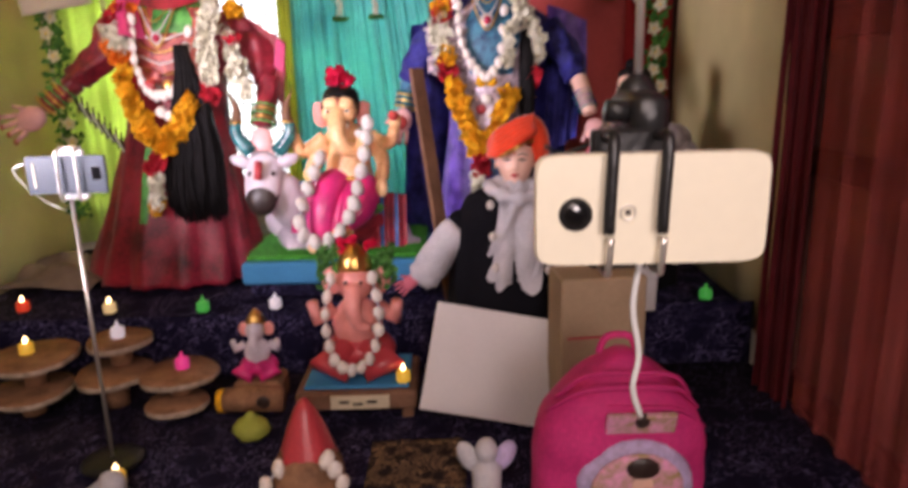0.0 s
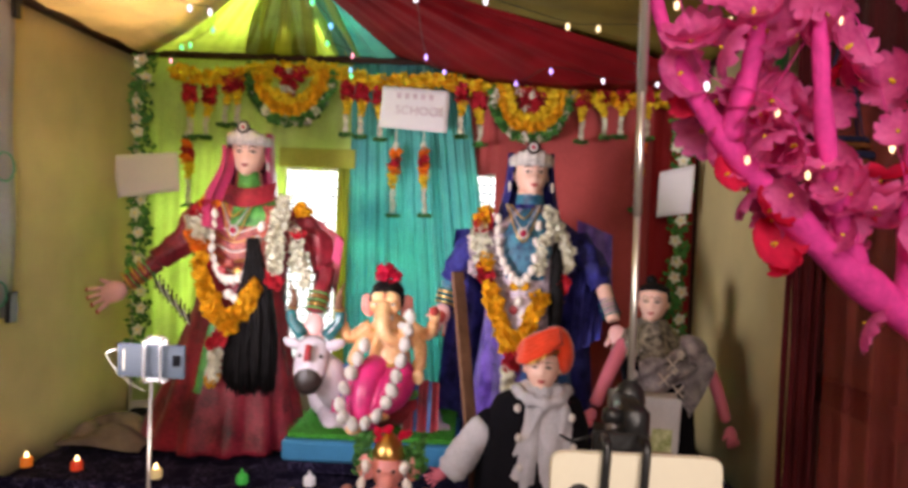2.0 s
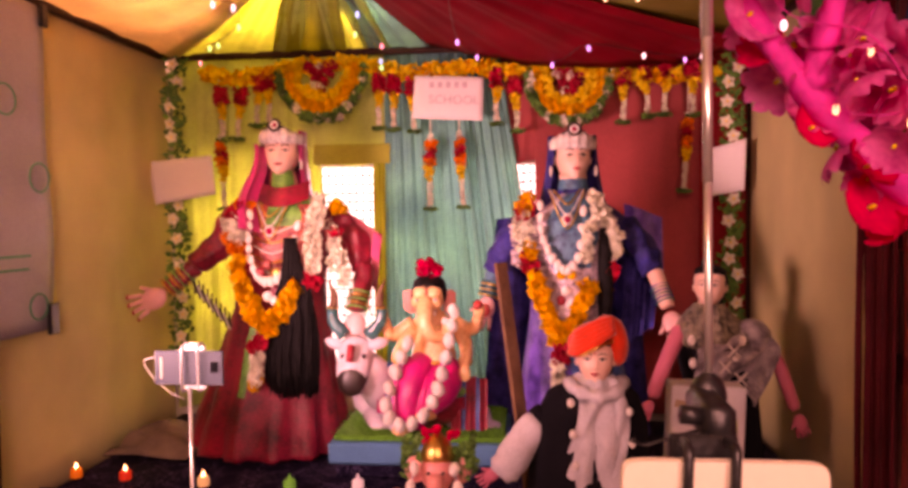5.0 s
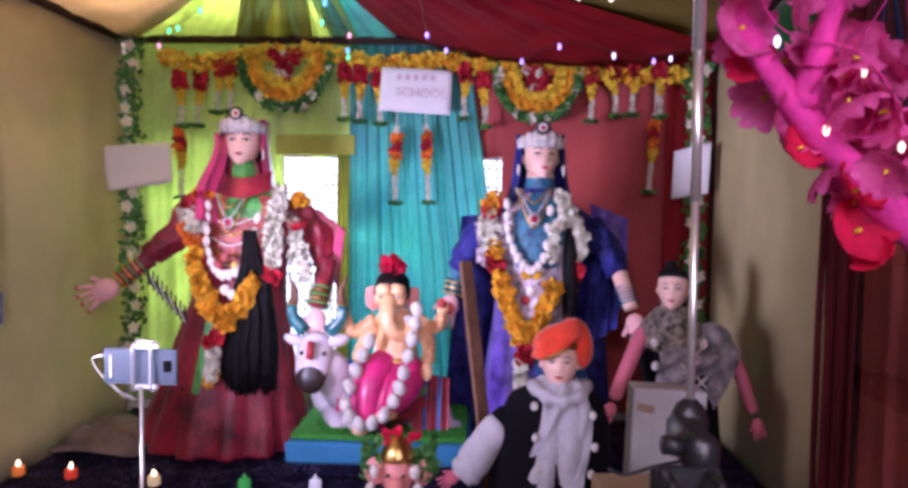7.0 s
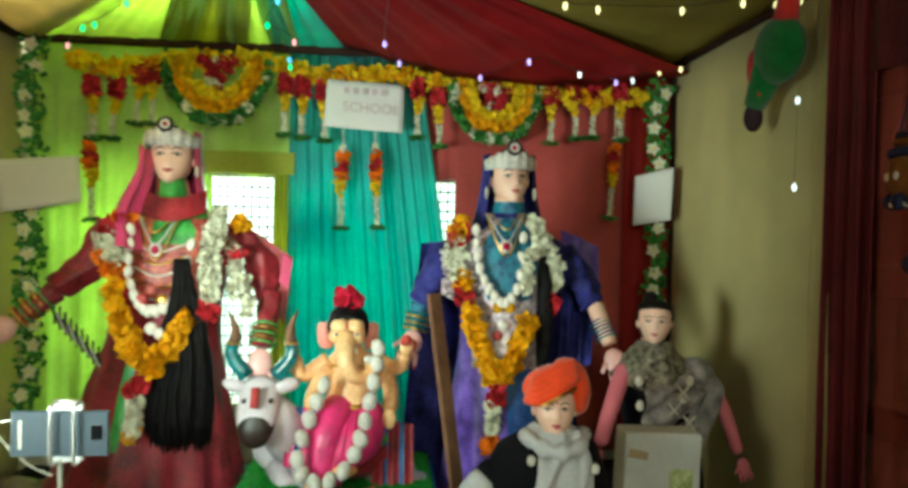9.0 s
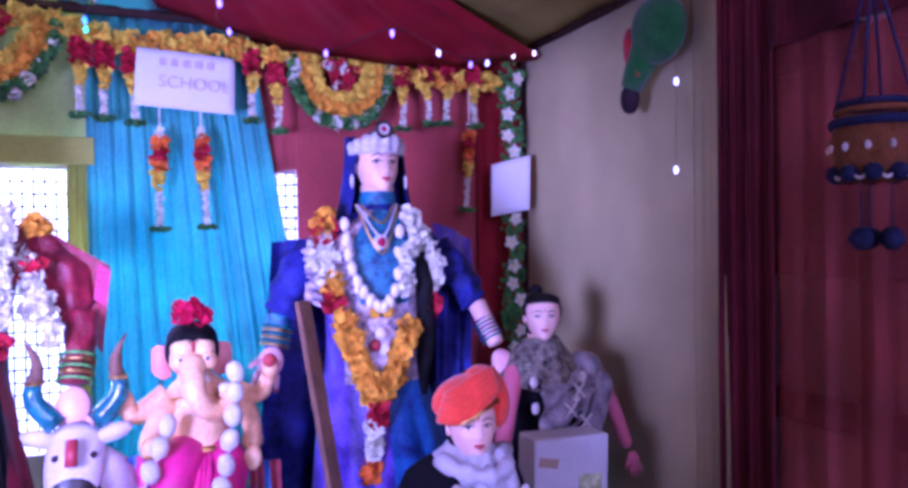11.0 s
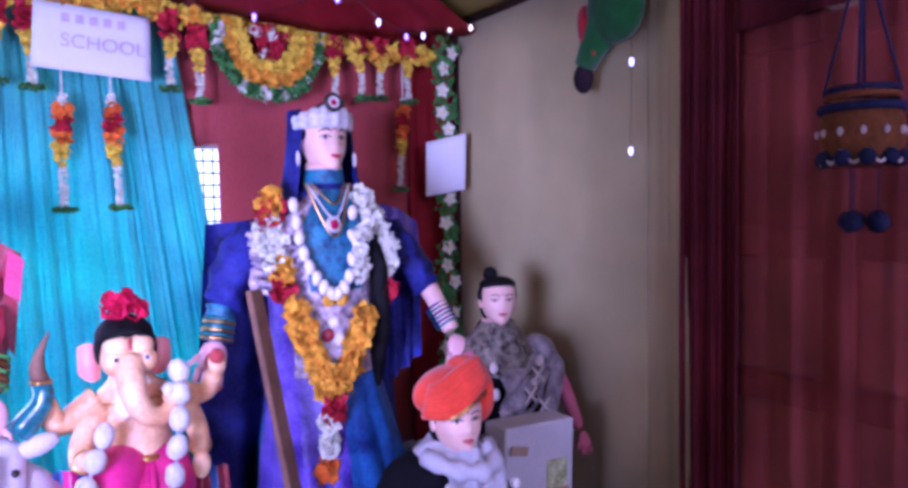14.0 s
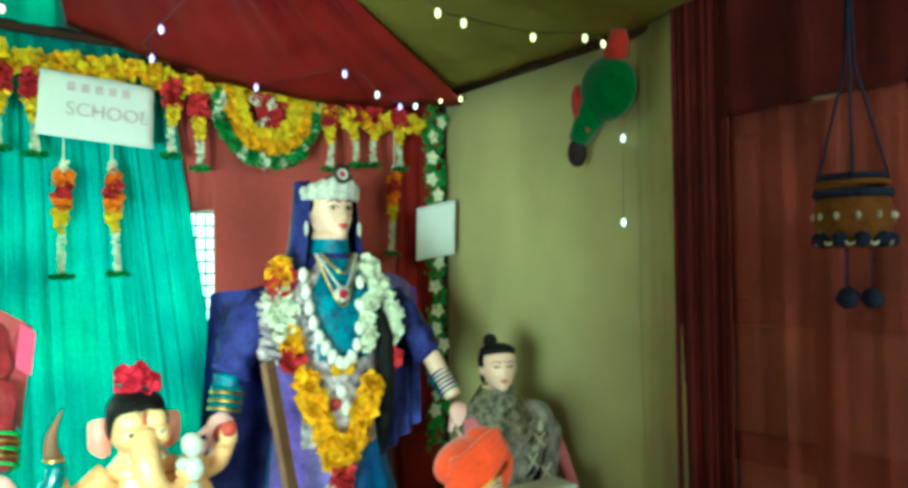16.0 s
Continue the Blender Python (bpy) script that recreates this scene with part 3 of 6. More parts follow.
def head(s, c, r, skin, hair=HAIR, turn=0.0, tilt=0.0):
    """A painted head that looks to -y, turned and tipped back by so many degrees: an oval face with cheeks, chin and nose, under hair combed back."""
    c = Vector(c)
    R = Matrix.Rotation(radians(turn), 3, "Z") @ Matrix.Rotation(radians(-tilt), 3, "X")

    def bump(x, z, x0, z0, w, q):
        return math.exp(-((x - x0) / w) ** 2 - ((z - z0) / q) ** 2)

    def at(x, y, z):
        return c + R @ Vector((x * r, y * r, z * r))

    def front(x, z):
        k = [f for f in FACE if f[0] <= z][-1]
        q = FACE[min(FACE.index(k) + 1, len(FACE) - 1)]
        t = (z - k[0]) / max(1e-6, q[0] - k[0])
        w, d = k[1] + (q[1] - k[1]) * t, k[2] + (q[2] - k[2]) * t
        return -d * math.sqrt(max(0.0, 1 - min(1, abs(x) / w) ** 2)) + relief(x, z)

    def relief(x, z):
        y = -0.16 * bump(x, z, 0, -0.3, 0.11, 0.12) - 0.09 * bump(x, z, 0, -0.1, 0.09, 0.25) - 0.05 * bump(x, z, 0, -0.66, 0.24, 0.1) - 0.07 * bump(x, z, 0, -0.98, 0.22, 0.12)
        for g in (-1, 1):
            y += 0.08 * bump(x, z, 0.33 * g, 0.06, 0.17, 0.1) - 0.05 * bump(x, z, 0.46 * g, -0.36, 0.22, 0.2)
        return y
    rings = []
    for z, w, d in interp(FACE, 30):
        ring = []
        for k in range(36):
            t = 2 * math.pi * k / 36
            x, y = w * math.sin(t), -d * math.cos(t)
            if y < 0:
                y += relief(x, z) * min(1, -y / 0.4)
            ring.append(at(x, y * (1 if y < 0 else w / d * 0.95), z))
        rings.append(ring)
    s.loft(rings, skin)
    s.ell(at(0, 0.2, 0.30), (r * 1.0, r * 0.92, r * 0.92), hair, 22, 14, R)
    s.ell(at(0, 0.08, 0.80), (r * 0.92, r * 0.93, r * 0.44), hair, 22, 12, R)
    s.ell(at(0, 0.42, -0.3), (r * 0.86, r * 0.62, r * 0.9), hair, 20, 12, R)
    for g in (-1, 1):
        x = 0.33 * g
        s.ell(at(x, front(x, 0.05) + 0.012, 0.05), (r * 0.17, r * 0.04, r * 0.075), SHELL, 10, 6, R @ Matrix.Rotation(radians(20 * g), 3, "Z"))
        s.ell(at(x, front(x, 0.05) - 0.012, 0.05), (r * 0.085, r * 0.035, r * 0.075), DARKINK, 10, 6, R)
        s.tube([at(q * g, front(q * g, z) - 0.012, z) for q, z in ((0.15, 0.05), (0.24, 0.12), (0.36, 0.14), (0.54, 0.06))], r * 0.026, DARKINK, 5)
        s.tube([at(q * g, front(q * g, z) - 0.008, z) for q, z in ((0.13, 0.26), (0.3, 0.35), (0.46, 0.34), (0.6, 0.24))], [r * 0.026, r * 0.034, r * 0.028, r * 0.012], DARKINK, 5)
        s.ell(at(0.9 * g, 0.08, -0.08), (r * 0.09, r * 0.17, r * 0.26), skin, 10, 8, R)
    s.tube([at(x, front(x, z) - 0.012, z) for x, z in ((-0.22, -0.61), (-0.08, -0.585), (0, -0.6), (0.08, -0.585), (0.22, -0.61))], [r * 0.015, r * 0.042, r * 0.035, r * 0.042, r * 0.015], LIPS, 6)
    s.tube([at(x, front(x, z) - 0.01, z) for x, z in ((-0.18, -0.64), (0, -0.685), (0.18, -0.64))], [r * 0.018, r * 0.055, r * 0.018], LIPS, 6)
    s.ell(at(0, front(0, 0.36) - 0.005, 0.36), (r * 0.045, r * 0.03, r * 0.07), LIPS, 8, 6, R)


def hand(s, c, along, size, material, spread=0.5, tip=None):
    """A palm with four fingers and a thumb, pointing along."""
    c, d = Vector(c), Vector(along).normalized()
    side = d.cross(Vector((0, 1, 0))).normalized()
    R = Matrix((side, d.cross(side), d)).transposed()
    s.ell(c, (size * 0.42, size * 0.17, size * 0.5), material, 12, 8, R)
    for k in range(4):
        o = c + side * size * (k - 1.5) * 0.2 + d * size * 0.35
        e = o + d * size * (0.62 - 0.08 * abs(k - 1.2)) + side * size * (k - 1.5) * 0.12 * spread
        s.tube([o, (o + e) / 2 - Vector((0, 0.01, 0)) * size * 4, e], [size * 0.1, size * 0.09, size * 0.06], material, 6)
        if tip:
            s.ell(e, (size * 0.08, size * 0.08, size * 0.1), tip, 6, 4)
    s.tube([c - side * size * 0.35, c - side * size * 0.62 + d * size * 0.3], [size * 0.11, size * 0.07], material, 6)


def arm(s, path, radii, material, seg=36):
    """A limb in cloth, with gathers that wind round it."""
    pts = curve(path, 24)
    R = (pts[-1] - pts[0]).to_track_quat("Z", "Y").to_matrix()
    plain = material in (PINKSKIN, SKIN)
    rings = []
    for i, p in enumerate(pts):
        f = i / 24
        ring = []
        for k in range(seg):
            t = 2 * math.pi * k / seg
            g = 0.0 if plain else 0.07 * math.sin(19 * f + 2 * t + radii[0] * 90) + 0.06 * math.sin(5 * t - 7 * f) + 0.05 * noise.noise(Vector((t * 2, f * 9, radii[1] * 80)))
            q = (radii[0] + (radii[1] - radii[0]) * f) * (1 + g) * (0.55 if i in (0, 24) else 1)
            ring.append(p + R @ Vector((q * math.cos(t), q * 0.9 * math.sin(t), 0)))
        rings.append(ring)
    s.loft(rings, material)


def bangles(s, a, b, r, n, materials):
    a, b = Vector(a), Vector(b)
    q = (b - a).to_track_quat("Z", "Y").to_matrix()
    for k in range(n):
        s.ring(a + (b - a) * k / max(1, n - 1), r, r * 0.11, materials[k % len(materials)], q, 14)


# goddess figure in maroon
s = Shape()


def sari_red(z, t):
    if z < 1.24:
        return SARIPLEAT if -0.15 < t < 1.15 else (GREENSILK if -0.33 < t < -0.15 and z > 0.98 else SARIRED)
    if z < 1.42:
        return SARIRED
    if z > 1.575 and -0.2 < t < 0.55:
        return GREENSILK
    if z < 1.66 and abs(t) < 0.8:
        return BODICEPINK
    if z >= 1.66 and abs(t) < 1.2:
        return GREENSILK if t > -0.5 else SARIRED
    return SARIRED if z < 1.74 else SKIN


gown(s, [(0.785, -0.69, 0.285, 0.20), (0.88, -0.69, 0.272, 0.19), (1.02, -0.675, 0.235, 0.17), (1.17, -0.66, 0.20, 0.15), (1.3, -0.645, 0.17, 0.13),
         (1.42, -0.635, 0.16, 0.12), (1.55, -0.63, 0.18, 0.12), (1.64, -0.625, 0.185, 0.105), (1.69, -0.627, 0.13, 0.085), (1.74, -0.628, 0.055, 0.06), (1.80, -0.63, 0.045, 0.05)],
     2.52, sari_red, pleats=13, depth=0.085)
head(s, (-0.630, 2.52, 1.862), 0.071, SKIN, HAIR, 4, 4)
# veil over the head and down one side
s.sheet(lambda u, v: (-0.632 + (0.083 + 0.03 * v * v) * math.sin(1.0 + 4.3 * u) * (1 + 0.04 * math.sin(30 * u)), 2.545 - (0.085 + 0.02 * v) * math.cos(1.0 + 4.3 * u), 1.945 - 0.27 * v), 40, 10, SARIPINK)
s.sheet(lambda u, v: (-0.722 + 0.012 * (1 - v) + (0.03 + 0.055 * v) * (u - 0.2) - 0.03 * v + 0.012 * math.sin(7 * v) + 0.005 * math.sin(14 * u), 2.49 - 0.04 * math.sin(math.pi * u) - 0.10 * v, 1.90 - 0.30 * v - 0.02 * u), 14, 16, SARIPINK)
s.sheet(lambda u, v: (-0.70 + 0.19 * u, 2.47 - 0.06 * math.sin(math.pi * u) - 0.03 * v, 1.765 - 0.07 * v - 0.03 * math.sin(math.pi * u)), 14, 6, SARIRED)
# arms
arm(s, [(-0.79, 2.50, 1.645), (-0.85, 2.46, 1.535), (-0.93, 2.43, 1.455)], (0.065, 0.045), SARIRED)
arm(s, [(-0.92, 2.43, 1.46), (-0.99, 2.40, 1.40), (-1.02, 2.39, 1.375)], (0.036, 0.028), SARIRED)
bangles(s, (-0.955, 2.42, 1.435), (-1.015, 2.395, 1.383), 0.038, 6, (GREENSILK, GOLD))
hand(s, (-1.06, 2.38, 1.345), (-1, -0.15, -0.45), 0.095, PALM, 0.9, HENNA)
arm(s, [(-0.47, 2.51, 1.645), (-0.35, 2.47, 1.56), (-0.315, 2.44, 1.45)], (0.062, 0.046), SARIRED)
s.sheet(lambda u, v: (-0.42 + 0.14 * u + 0.02 * math.sin(6 * v), 2.47 - 0.04 * v + 0.012 * math.sin(14 * u), 1.68 - 0.12 * u - (0.05 + 0.24 * u) * v), 16, 12, SARIRED)
arm(s, [(-0.31, 2.44, 1.46), (-0.315, 2.38, 1.36), (-0.32, 2.34, 1.31)], (0.034, 0.028), SARIRED)
bangles(s, (-0.315, 2.37, 1.365), (-0.32, 2.345, 1.315), 0.036, 5, (GREENSILK, GOLD))
hand(s, (-0.32, 2.32, 1.265), (0.12, -0.3, -1), 0.085, PALM, 0.5, HENNA)
# the shawl's free corner with a bright lining
s.sheet(lambda u, v: (-0.40 + 0.15 * u - 0.02 * v, 2.455 - 0.03 * v + 0.02 * u * v, 1.665 - 0.10 * u - (0.04 + 0.17 * u) * v), 14, 10, SARIRED)
s.sheet(lambda u, v: (-0.275 + 0.028 * u - 0.01 * v, 2.43 - 0.02 * v, 1.575 - 0.02 * u - 0.085 * v), 6, 6, SARIPINK)
# rows of beads on the bodice
for k in range(5):
    s.tube(curve([(-0.70, 2.405, 1.60 - 0.035 * k), (-0.63, 2.385, 1.575 - 0.035 * k), (-0.55, 2.405, 1.60 - 0.035 * k)], 12), 0.0035, GOLD if k % 2 else SHELL, 6)
# checked fringe of the shawl under the arm
for k in range(9):
    x, z = -0.945 + 0.016 * k, 1.405 - 0.017 * k
    s.tube([(x, 2.44, z), (x + 0.014, 2.44, z - 0.035), (x + 0.03, 2.44, z - 0.06)], 0.0045, WHITECLOTH if k % 2 else DARKINK, 6)
    s.tube([(x + 0.004, 2.445, z + 0.02), (x + 0.006, 2.445, z - 0.05)], 0.003, DARKINK, 5)
tagged(s.make("goddess_statue"), "goddess statue in maroon and magenta silk standing on the altar", "statue", "goddess statues")

rh = random.Random(3)
s = Shape()
for k in range(420):
    a, q = rh.uniform(0, 2 * math.pi), math.sqrt(rh.random())
    end = 1.0 - rh.uniform(0, 0.16)
    pts = []
    for i in range(9):
        v = i / 8 * end
        w = 0.014 + 0.080 * math.sin(math.pi * min(1, 0.02 + v * 0.6)) ** 1.6
        pts.append((-0.545 + 0.008 * math.sin(v * 5) + w * q * math.cos(a) + 0.003 * rh.gauss(0, 1), 2.325 + 0.035 * v - 0.5 * w * q * math.sin(a), 1.56 - 0.56 * v))
    s.tube(pts, [0.004, 0.006, 0.007, 0.0075, 0.0075, 0.007, 0.006, 0.005, 0.002], HAIR, 4)
tagged(s.make("hair_tress"), "long loose black hair tress hanging before the maroon statue", "hair", "", "stuff")

# goddess figure in blue
s = Shape()


def sari_blue(z, t):
    if z < 1.22:
        return PURPLE if t < -0.1 and abs(t) < 1.6 else SARIBLUE if abs(t) < 1.9 else NAVY
    if z < 1.44:
        return BROCADE if abs(t) < 0.9 else (PURPLE if t < 0 else NAVY)
    if z < 1.69 and abs(t) < 0.85:
        return TEALSILK if abs(t + 0.05) < 0.5 else BROCADE
    return NAVY if z < 1.70 else TEALSILK if z < 1.735 else SKIN


gown(s, [(0.785, 0.43, 0.21, 0.18), (0.9, 0.43, 0.2, 0.175), (1.05, 0.42, 0.18, 0.16), (1.2, 0.41, 0.15, 0.14), (1.35, 0.405, 0.13, 0.12), (1.45, 0.41, 0.14, 0.115),
         (1.55, 0.418, 0.18, 0.115), (1.615, 0.42, 0.185, 0.1), (1.655, 0.42, 0.13, 0.08), (1.7, 0.42, 0.055, 0.06), (1.77, 0.42, 0.045, 0.05)],
     2.46, sari_blue, pleats=14, depth=0.06)
head(s, (0.420, 2.46, 1.822), 0.068, SKIN, HAIR, 9, 4)
s.sheet(lambda u, v: (0.42 + (0.082 + 0.045 * v * v) * math.sin(0.95 + 4.4 * u) * (1 + 0.04 * math.sin(30 * u)), 2.485 - (0.082 + 0.02 * v) * math.cos(0.95 + 4.4 * u), 1.90 - 0.28 * v), 40, 10, NAVY)
# cloak behind, with a stiff flare at one side
s.sheet(lambda u, v: (0.15 + 0.50 * u + (u - 0.5) * 0.12 * v, 2.585 + 0.02 * math.sin(26 * u), 1.64 - 0.80 * v - 0.05 * abs(u - 0.5)), 48, 12, NAVY)
s.sheet(lambda u, v: (0.60 + 0.135 * u, 2.50 - 0.03 * math.sin(5 * u) - 0.03 * v, 1.665 - 0.05 * u - (0.17 + 0.05 * u) * v), 14, 10, PURPLE)
s.sheet(lambda u, v: (0.61 + 0.11 * u - 0.03 * v, 2.50 - 0.05 * v + 0.012 * math.sin(17 * u), 1.5 - 0.03 * u - (0.33 - 0.1 * u) * v), 16, 10, NAVY)
arm(s, [(0.25, 2.46, 1.60), (0.175, 2.45, 1.50), (0.147, 2.44, 1.42)], (0.058, 0.046), NAVY)
s.sheet(lambda u, v: (0.205 + 0.12 * u, 2.385 + 0.02 * (1 - u) - 0.012 * math.sin(20 * v), 1.60 - 0.14 * v), 10, 14, BROCADE)
arm(s, [(0.147, 2.44, 1.43), (0.135, 2.43, 1.37), (0.128, 2.425, 1.345)], (0.036, 0.029), TEALSILK)
bangles(s, (0.14, 2.432, 1.395), (0.129, 2.424, 1.35), 0.036, 6, (HORNGREEN, GOLD))
hand(s, (0.116, 2.41, 1.31), (-0.3, -0.15, -1), 0.08, PALM, 0.5, HENNA)
s.ell((0.114, 2.392, 1.305), (0.02, 0.008, 0.022), HENNA, 12, 8)
arm(s, [(0.58, 2.46, 1.60), (0.655, 2.42, 1.50), (0.675, 2.38, 1.43)], (0.058, 0.042), NAVY)
arm(s, [(0.68, 2.38, 1.44), (0.70, 2.33, 1.36), (0.71, 2.31, 1.325)], (0.028, 0.023), SKIN)
bangles(s, (0.69, 2.355, 1.385), (0.705, 2.325, 1.34), 0.03, 6, (NAVY, HORNGREEN))
hand(s, (0.725, 2.30, 1.275), (0.25, -0.4, -1), 0.08, PALM, 0.5, HENNA)
for k in range(7):
    z = 1.585 - 0.022 * k
    s.tube(curve([(0.2 + 0.004 * k, 2.40, z + 0.008), (0.24, 2.372, z), (0.29, 2.362, z - 0.004), (0.33, 2.37, z)], 8), 0.0065, BROCADE, 6)
s.tube([(0.51, 2.40, 1.63), (0.515, 2.345, 1.5), (0.515, 2.34, 1.35), (0.51, 2.36, 1.2)], [0.016, 0.024, 0.026, 0.012], HAIR, 12)
tagged(s.make("goddess_statue"), "goddess statue in blue, purple and silver brocade on the altar", "statue", "goddess statues")


def crown(c, r):
    t = thing("crown", (c[0], c[1], c[2]), "white stone-set crown with a ruby crest on the statue", "crown", "statue crowns")
    s = Shape()
    rows = []
    for k in range(53):
        a = radians(-205 + 230 * k / 52)
        h = 0.012 + 0.024 * max(0, math.cos(radians(-90) - a)) ** 2 + 0.002 * math.sin(k * 1.2)
        q = r * (1 + 0.03 * math.sin(k * 1.2))
        rows.append([(c[0] + q * f * math.cos(a), c[1] + q * f * 1.05 * math.sin(a), c[2] + z) for f, z in ((0.97, -0.022), (1.05, -0.022), (1.09, h * 0.3), (1.03, h), (0.97, h))])
    s.loft(rows, SILVER)
    s.make("band", t)
    s = Shape().ring((c[0], c[1] - r * 1.08, c[2] + 0.042), 0.019, 0.0065, DARKINK, Matrix.Rotation(radians(82), 3, "X"), 16)
    s.ring((c[0], c[1] - r * 1.1, c[2] + 0.042), 0.0125, 0.005, SILVER, Matrix.Rotation(radians(82), 3, "X"), 14)
    s.make("crest", t)
    Shape().ell((c[0], c[1] - r * 1.12, c[2] + 0.042), (0.0075, 0.005, 0.0075), RUBY, 10, 8).make("jewel", t)
    for g in (-1, 1):
        Shape().tube([(c[0] + g * r * 0.95, c[1] - 0.02, c[2] + 0.005), (c[0] + g * r * 0.5, c[1] - r * 0.9, c[2] + 0.03), (c[0] + g * 0.018, c[1] - r * 1.06, c[2] + 0.04)], 0.004, DARKINK, 6).make("chain", t)
        Shape().ell((c[0] + g * r * 1.03, c[1] - 0.03, c[2] - 0.095), (0.006, 0.006, 0.02), SILVER, 8, 6).make("earring", t)


crown((-0.630, 2.525, 1.916), 0.077)
crown((0.420, 2.465, 1.872), 0.074)


def garland(name, label, chains, category="garland", group="flower garlands"):
    """chains: points, number of flowers, radius, material or a function of the way along."""
    t = thing(name, chains[0][0][0], label, category, group)
    for pts, n, r, m in chains:
        flower_chain(Shape(), pts, n, r, m).make("flower_strand" if n > 6 else "flower_knot", t, False)
    return t


def stops(*pairs):
    def pick(t):
        m = pairs[0][1]
        for a, x in pairs:
            if t >= a:
                m = x
        return m
    return pick


LILY = ((-0.463, 2.38, 1.70), (-0.475, 2.35, 1.61), (-0.472, 2.325, 1.53), (-0.475, 2.31, 1.45))
garland("jasmine_garland", "thick white jasmine garland hanging over the statue's shoulder",
        [(LILY, 26, 0.025, WHITEP), ([(p[0] + 0.02, p[1], p[2]) for p in LILY], 20, 0.022, WHITEP),
         (((-0.43, 2.40, 1.60), (-0.40, 2.37, 1.53), (-0.395, 2.355, 1.46)), 16, 0.026, WHITEP), (((-0.375, 2.37, 1.5), (-0.365, 2.35, 1.40)), 10, 0.02, WHITEP),
         (((-0.475, 2.31, 1.43), (-0.46, 2.31, 1.41)), 3, 0.026, REDP), (((-0.41, 2.41, 1.655), (-0.385, 2.40, 1.665)), 3, 0.03, MARIGOLD), (((-0.40, 2.37, 1.59), (-0.41, 2.37, 1.56)), 2, 0.024, REDP)])
garland("mixed_garland", "red, white and orange flower garland on the maroon statue's arm",
        [(((-0.73, 2.40, 1.68), (-0.745, 2.385, 1.61), (-0.74, 2.365, 1.53), (-0.715, 2.345, 1.44)), 30, 0.03, stops((0, ORANGEP), (0.08, REDP), (0.27, WHITEP), (0.62, ORANGEP), (0.78, REDP))),
         (((-0.77, 2.42, 1.66), (-0.785, 2.405, 1.60), (-0.77, 2.38, 1.53)), 16, 0.027, stops((0, REDP), (0.3, WHITEP), (0.7, ORANGEP)))])
VEE = [(-0.735, 2.345, 1.455), (-0.70, 2.315, 1.36), (-0.655, 2.30, 1.285), (-0.615, 2.295, 1.26), (-0.57, 2.30, 1.30), (-0.525, 2.31, 1.375)]
garland("marigold_garland", "fluffy orange marigold garland with white tail on the maroon statue",
        [(VEE, 50, 0.03, MARIGOLD), ([(p[0], p[1] - 0.014, p[2] + 0.022) for p in VEE], 44, 0.026, MARIGOLD), (((-0.645, 2.30, 1.215), (-0.66, 2.30, 1.185)), 5, 0.03, REDP),
         (((-0.655, 2.30, 1.16), (-0.665, 2.31, 1.08)), 16, 0.024, WHITEP), (((-0.665, 2.31, 1.065), (-0.675, 2.31, 1.05)), 4, 0.026, MARIGOLD)])
garland("jasmine_garland", "thick white jasmine garland hanging over the blue statue's shoulder",
        [(((0.465, 2.37, 1.70), (0.485, 2.35, 1.65), (0.462, 2.325, 1.57), (0.448, 2.315, 1.48)), 26, 0.022, WHITEP),
         (((0.485, 2.37, 1.68), (0.52, 2.36, 1.62), (0.548, 2.355, 1.545), (0.548, 2.35, 1.49)), 26, 0.024, WHITEP), (((0.54, 2.35, 1.45), (0.53, 2.35, 1.425)), 4, 0.028, REDP),
         (((0.525, 2.35, 1.40), (0.52, 2.35, 1.375)), 3, 0.016, MARIGOLD)])
garland("mixed_garland", "red, white and orange flower garland on the blue statue's arm",
        [(((0.26, 2.40, 1.68), (0.245, 2.385, 1.61), (0.255, 2.36, 1.53), (0.275, 2.345, 1.44)), 34, 0.029, stops((0, MARIGOLD), (0.12, REDP), (0.3, WHITEP), (0.72, MARIGOLD), (0.8, REDP))),
         (((0.235, 2.40, 1.62), (0.24, 2.375, 1.55)), 12, 0.026, stops((0, REDP), (0.25, WHITEP)))])
VEE2 = [(0.29, 2.335, 1.405), (0.315, 2.315, 1.32), (0.345, 2.305, 1.25), (0.375, 2.30, 1.222), (0.415, 2.305, 1.27), (0.458, 2.315, 1.38)]
garland("marigold_garland", "fluffy yellow marigold garland with white tail on the blue statue",
        [(VEE2, 50, 0.029, MARIGOLD), ([(p[0], p[1] - 0.014, p[2] + 0.022) for p in VEE2], 44, 0.026, MARIGOLD), (((0.365, 2.30, 1.185), (0.36, 2.30, 1.165)), 5, 0.03, REDP),
         (((0.36, 2.30, 1.14), (0.355, 2.31, 1.06)), 18, 0.025, WHITEP), (((0.355, 2.31, 1.045), (0.355, 2.31, 1.015)), 6, 0.028, ORANGEP)])


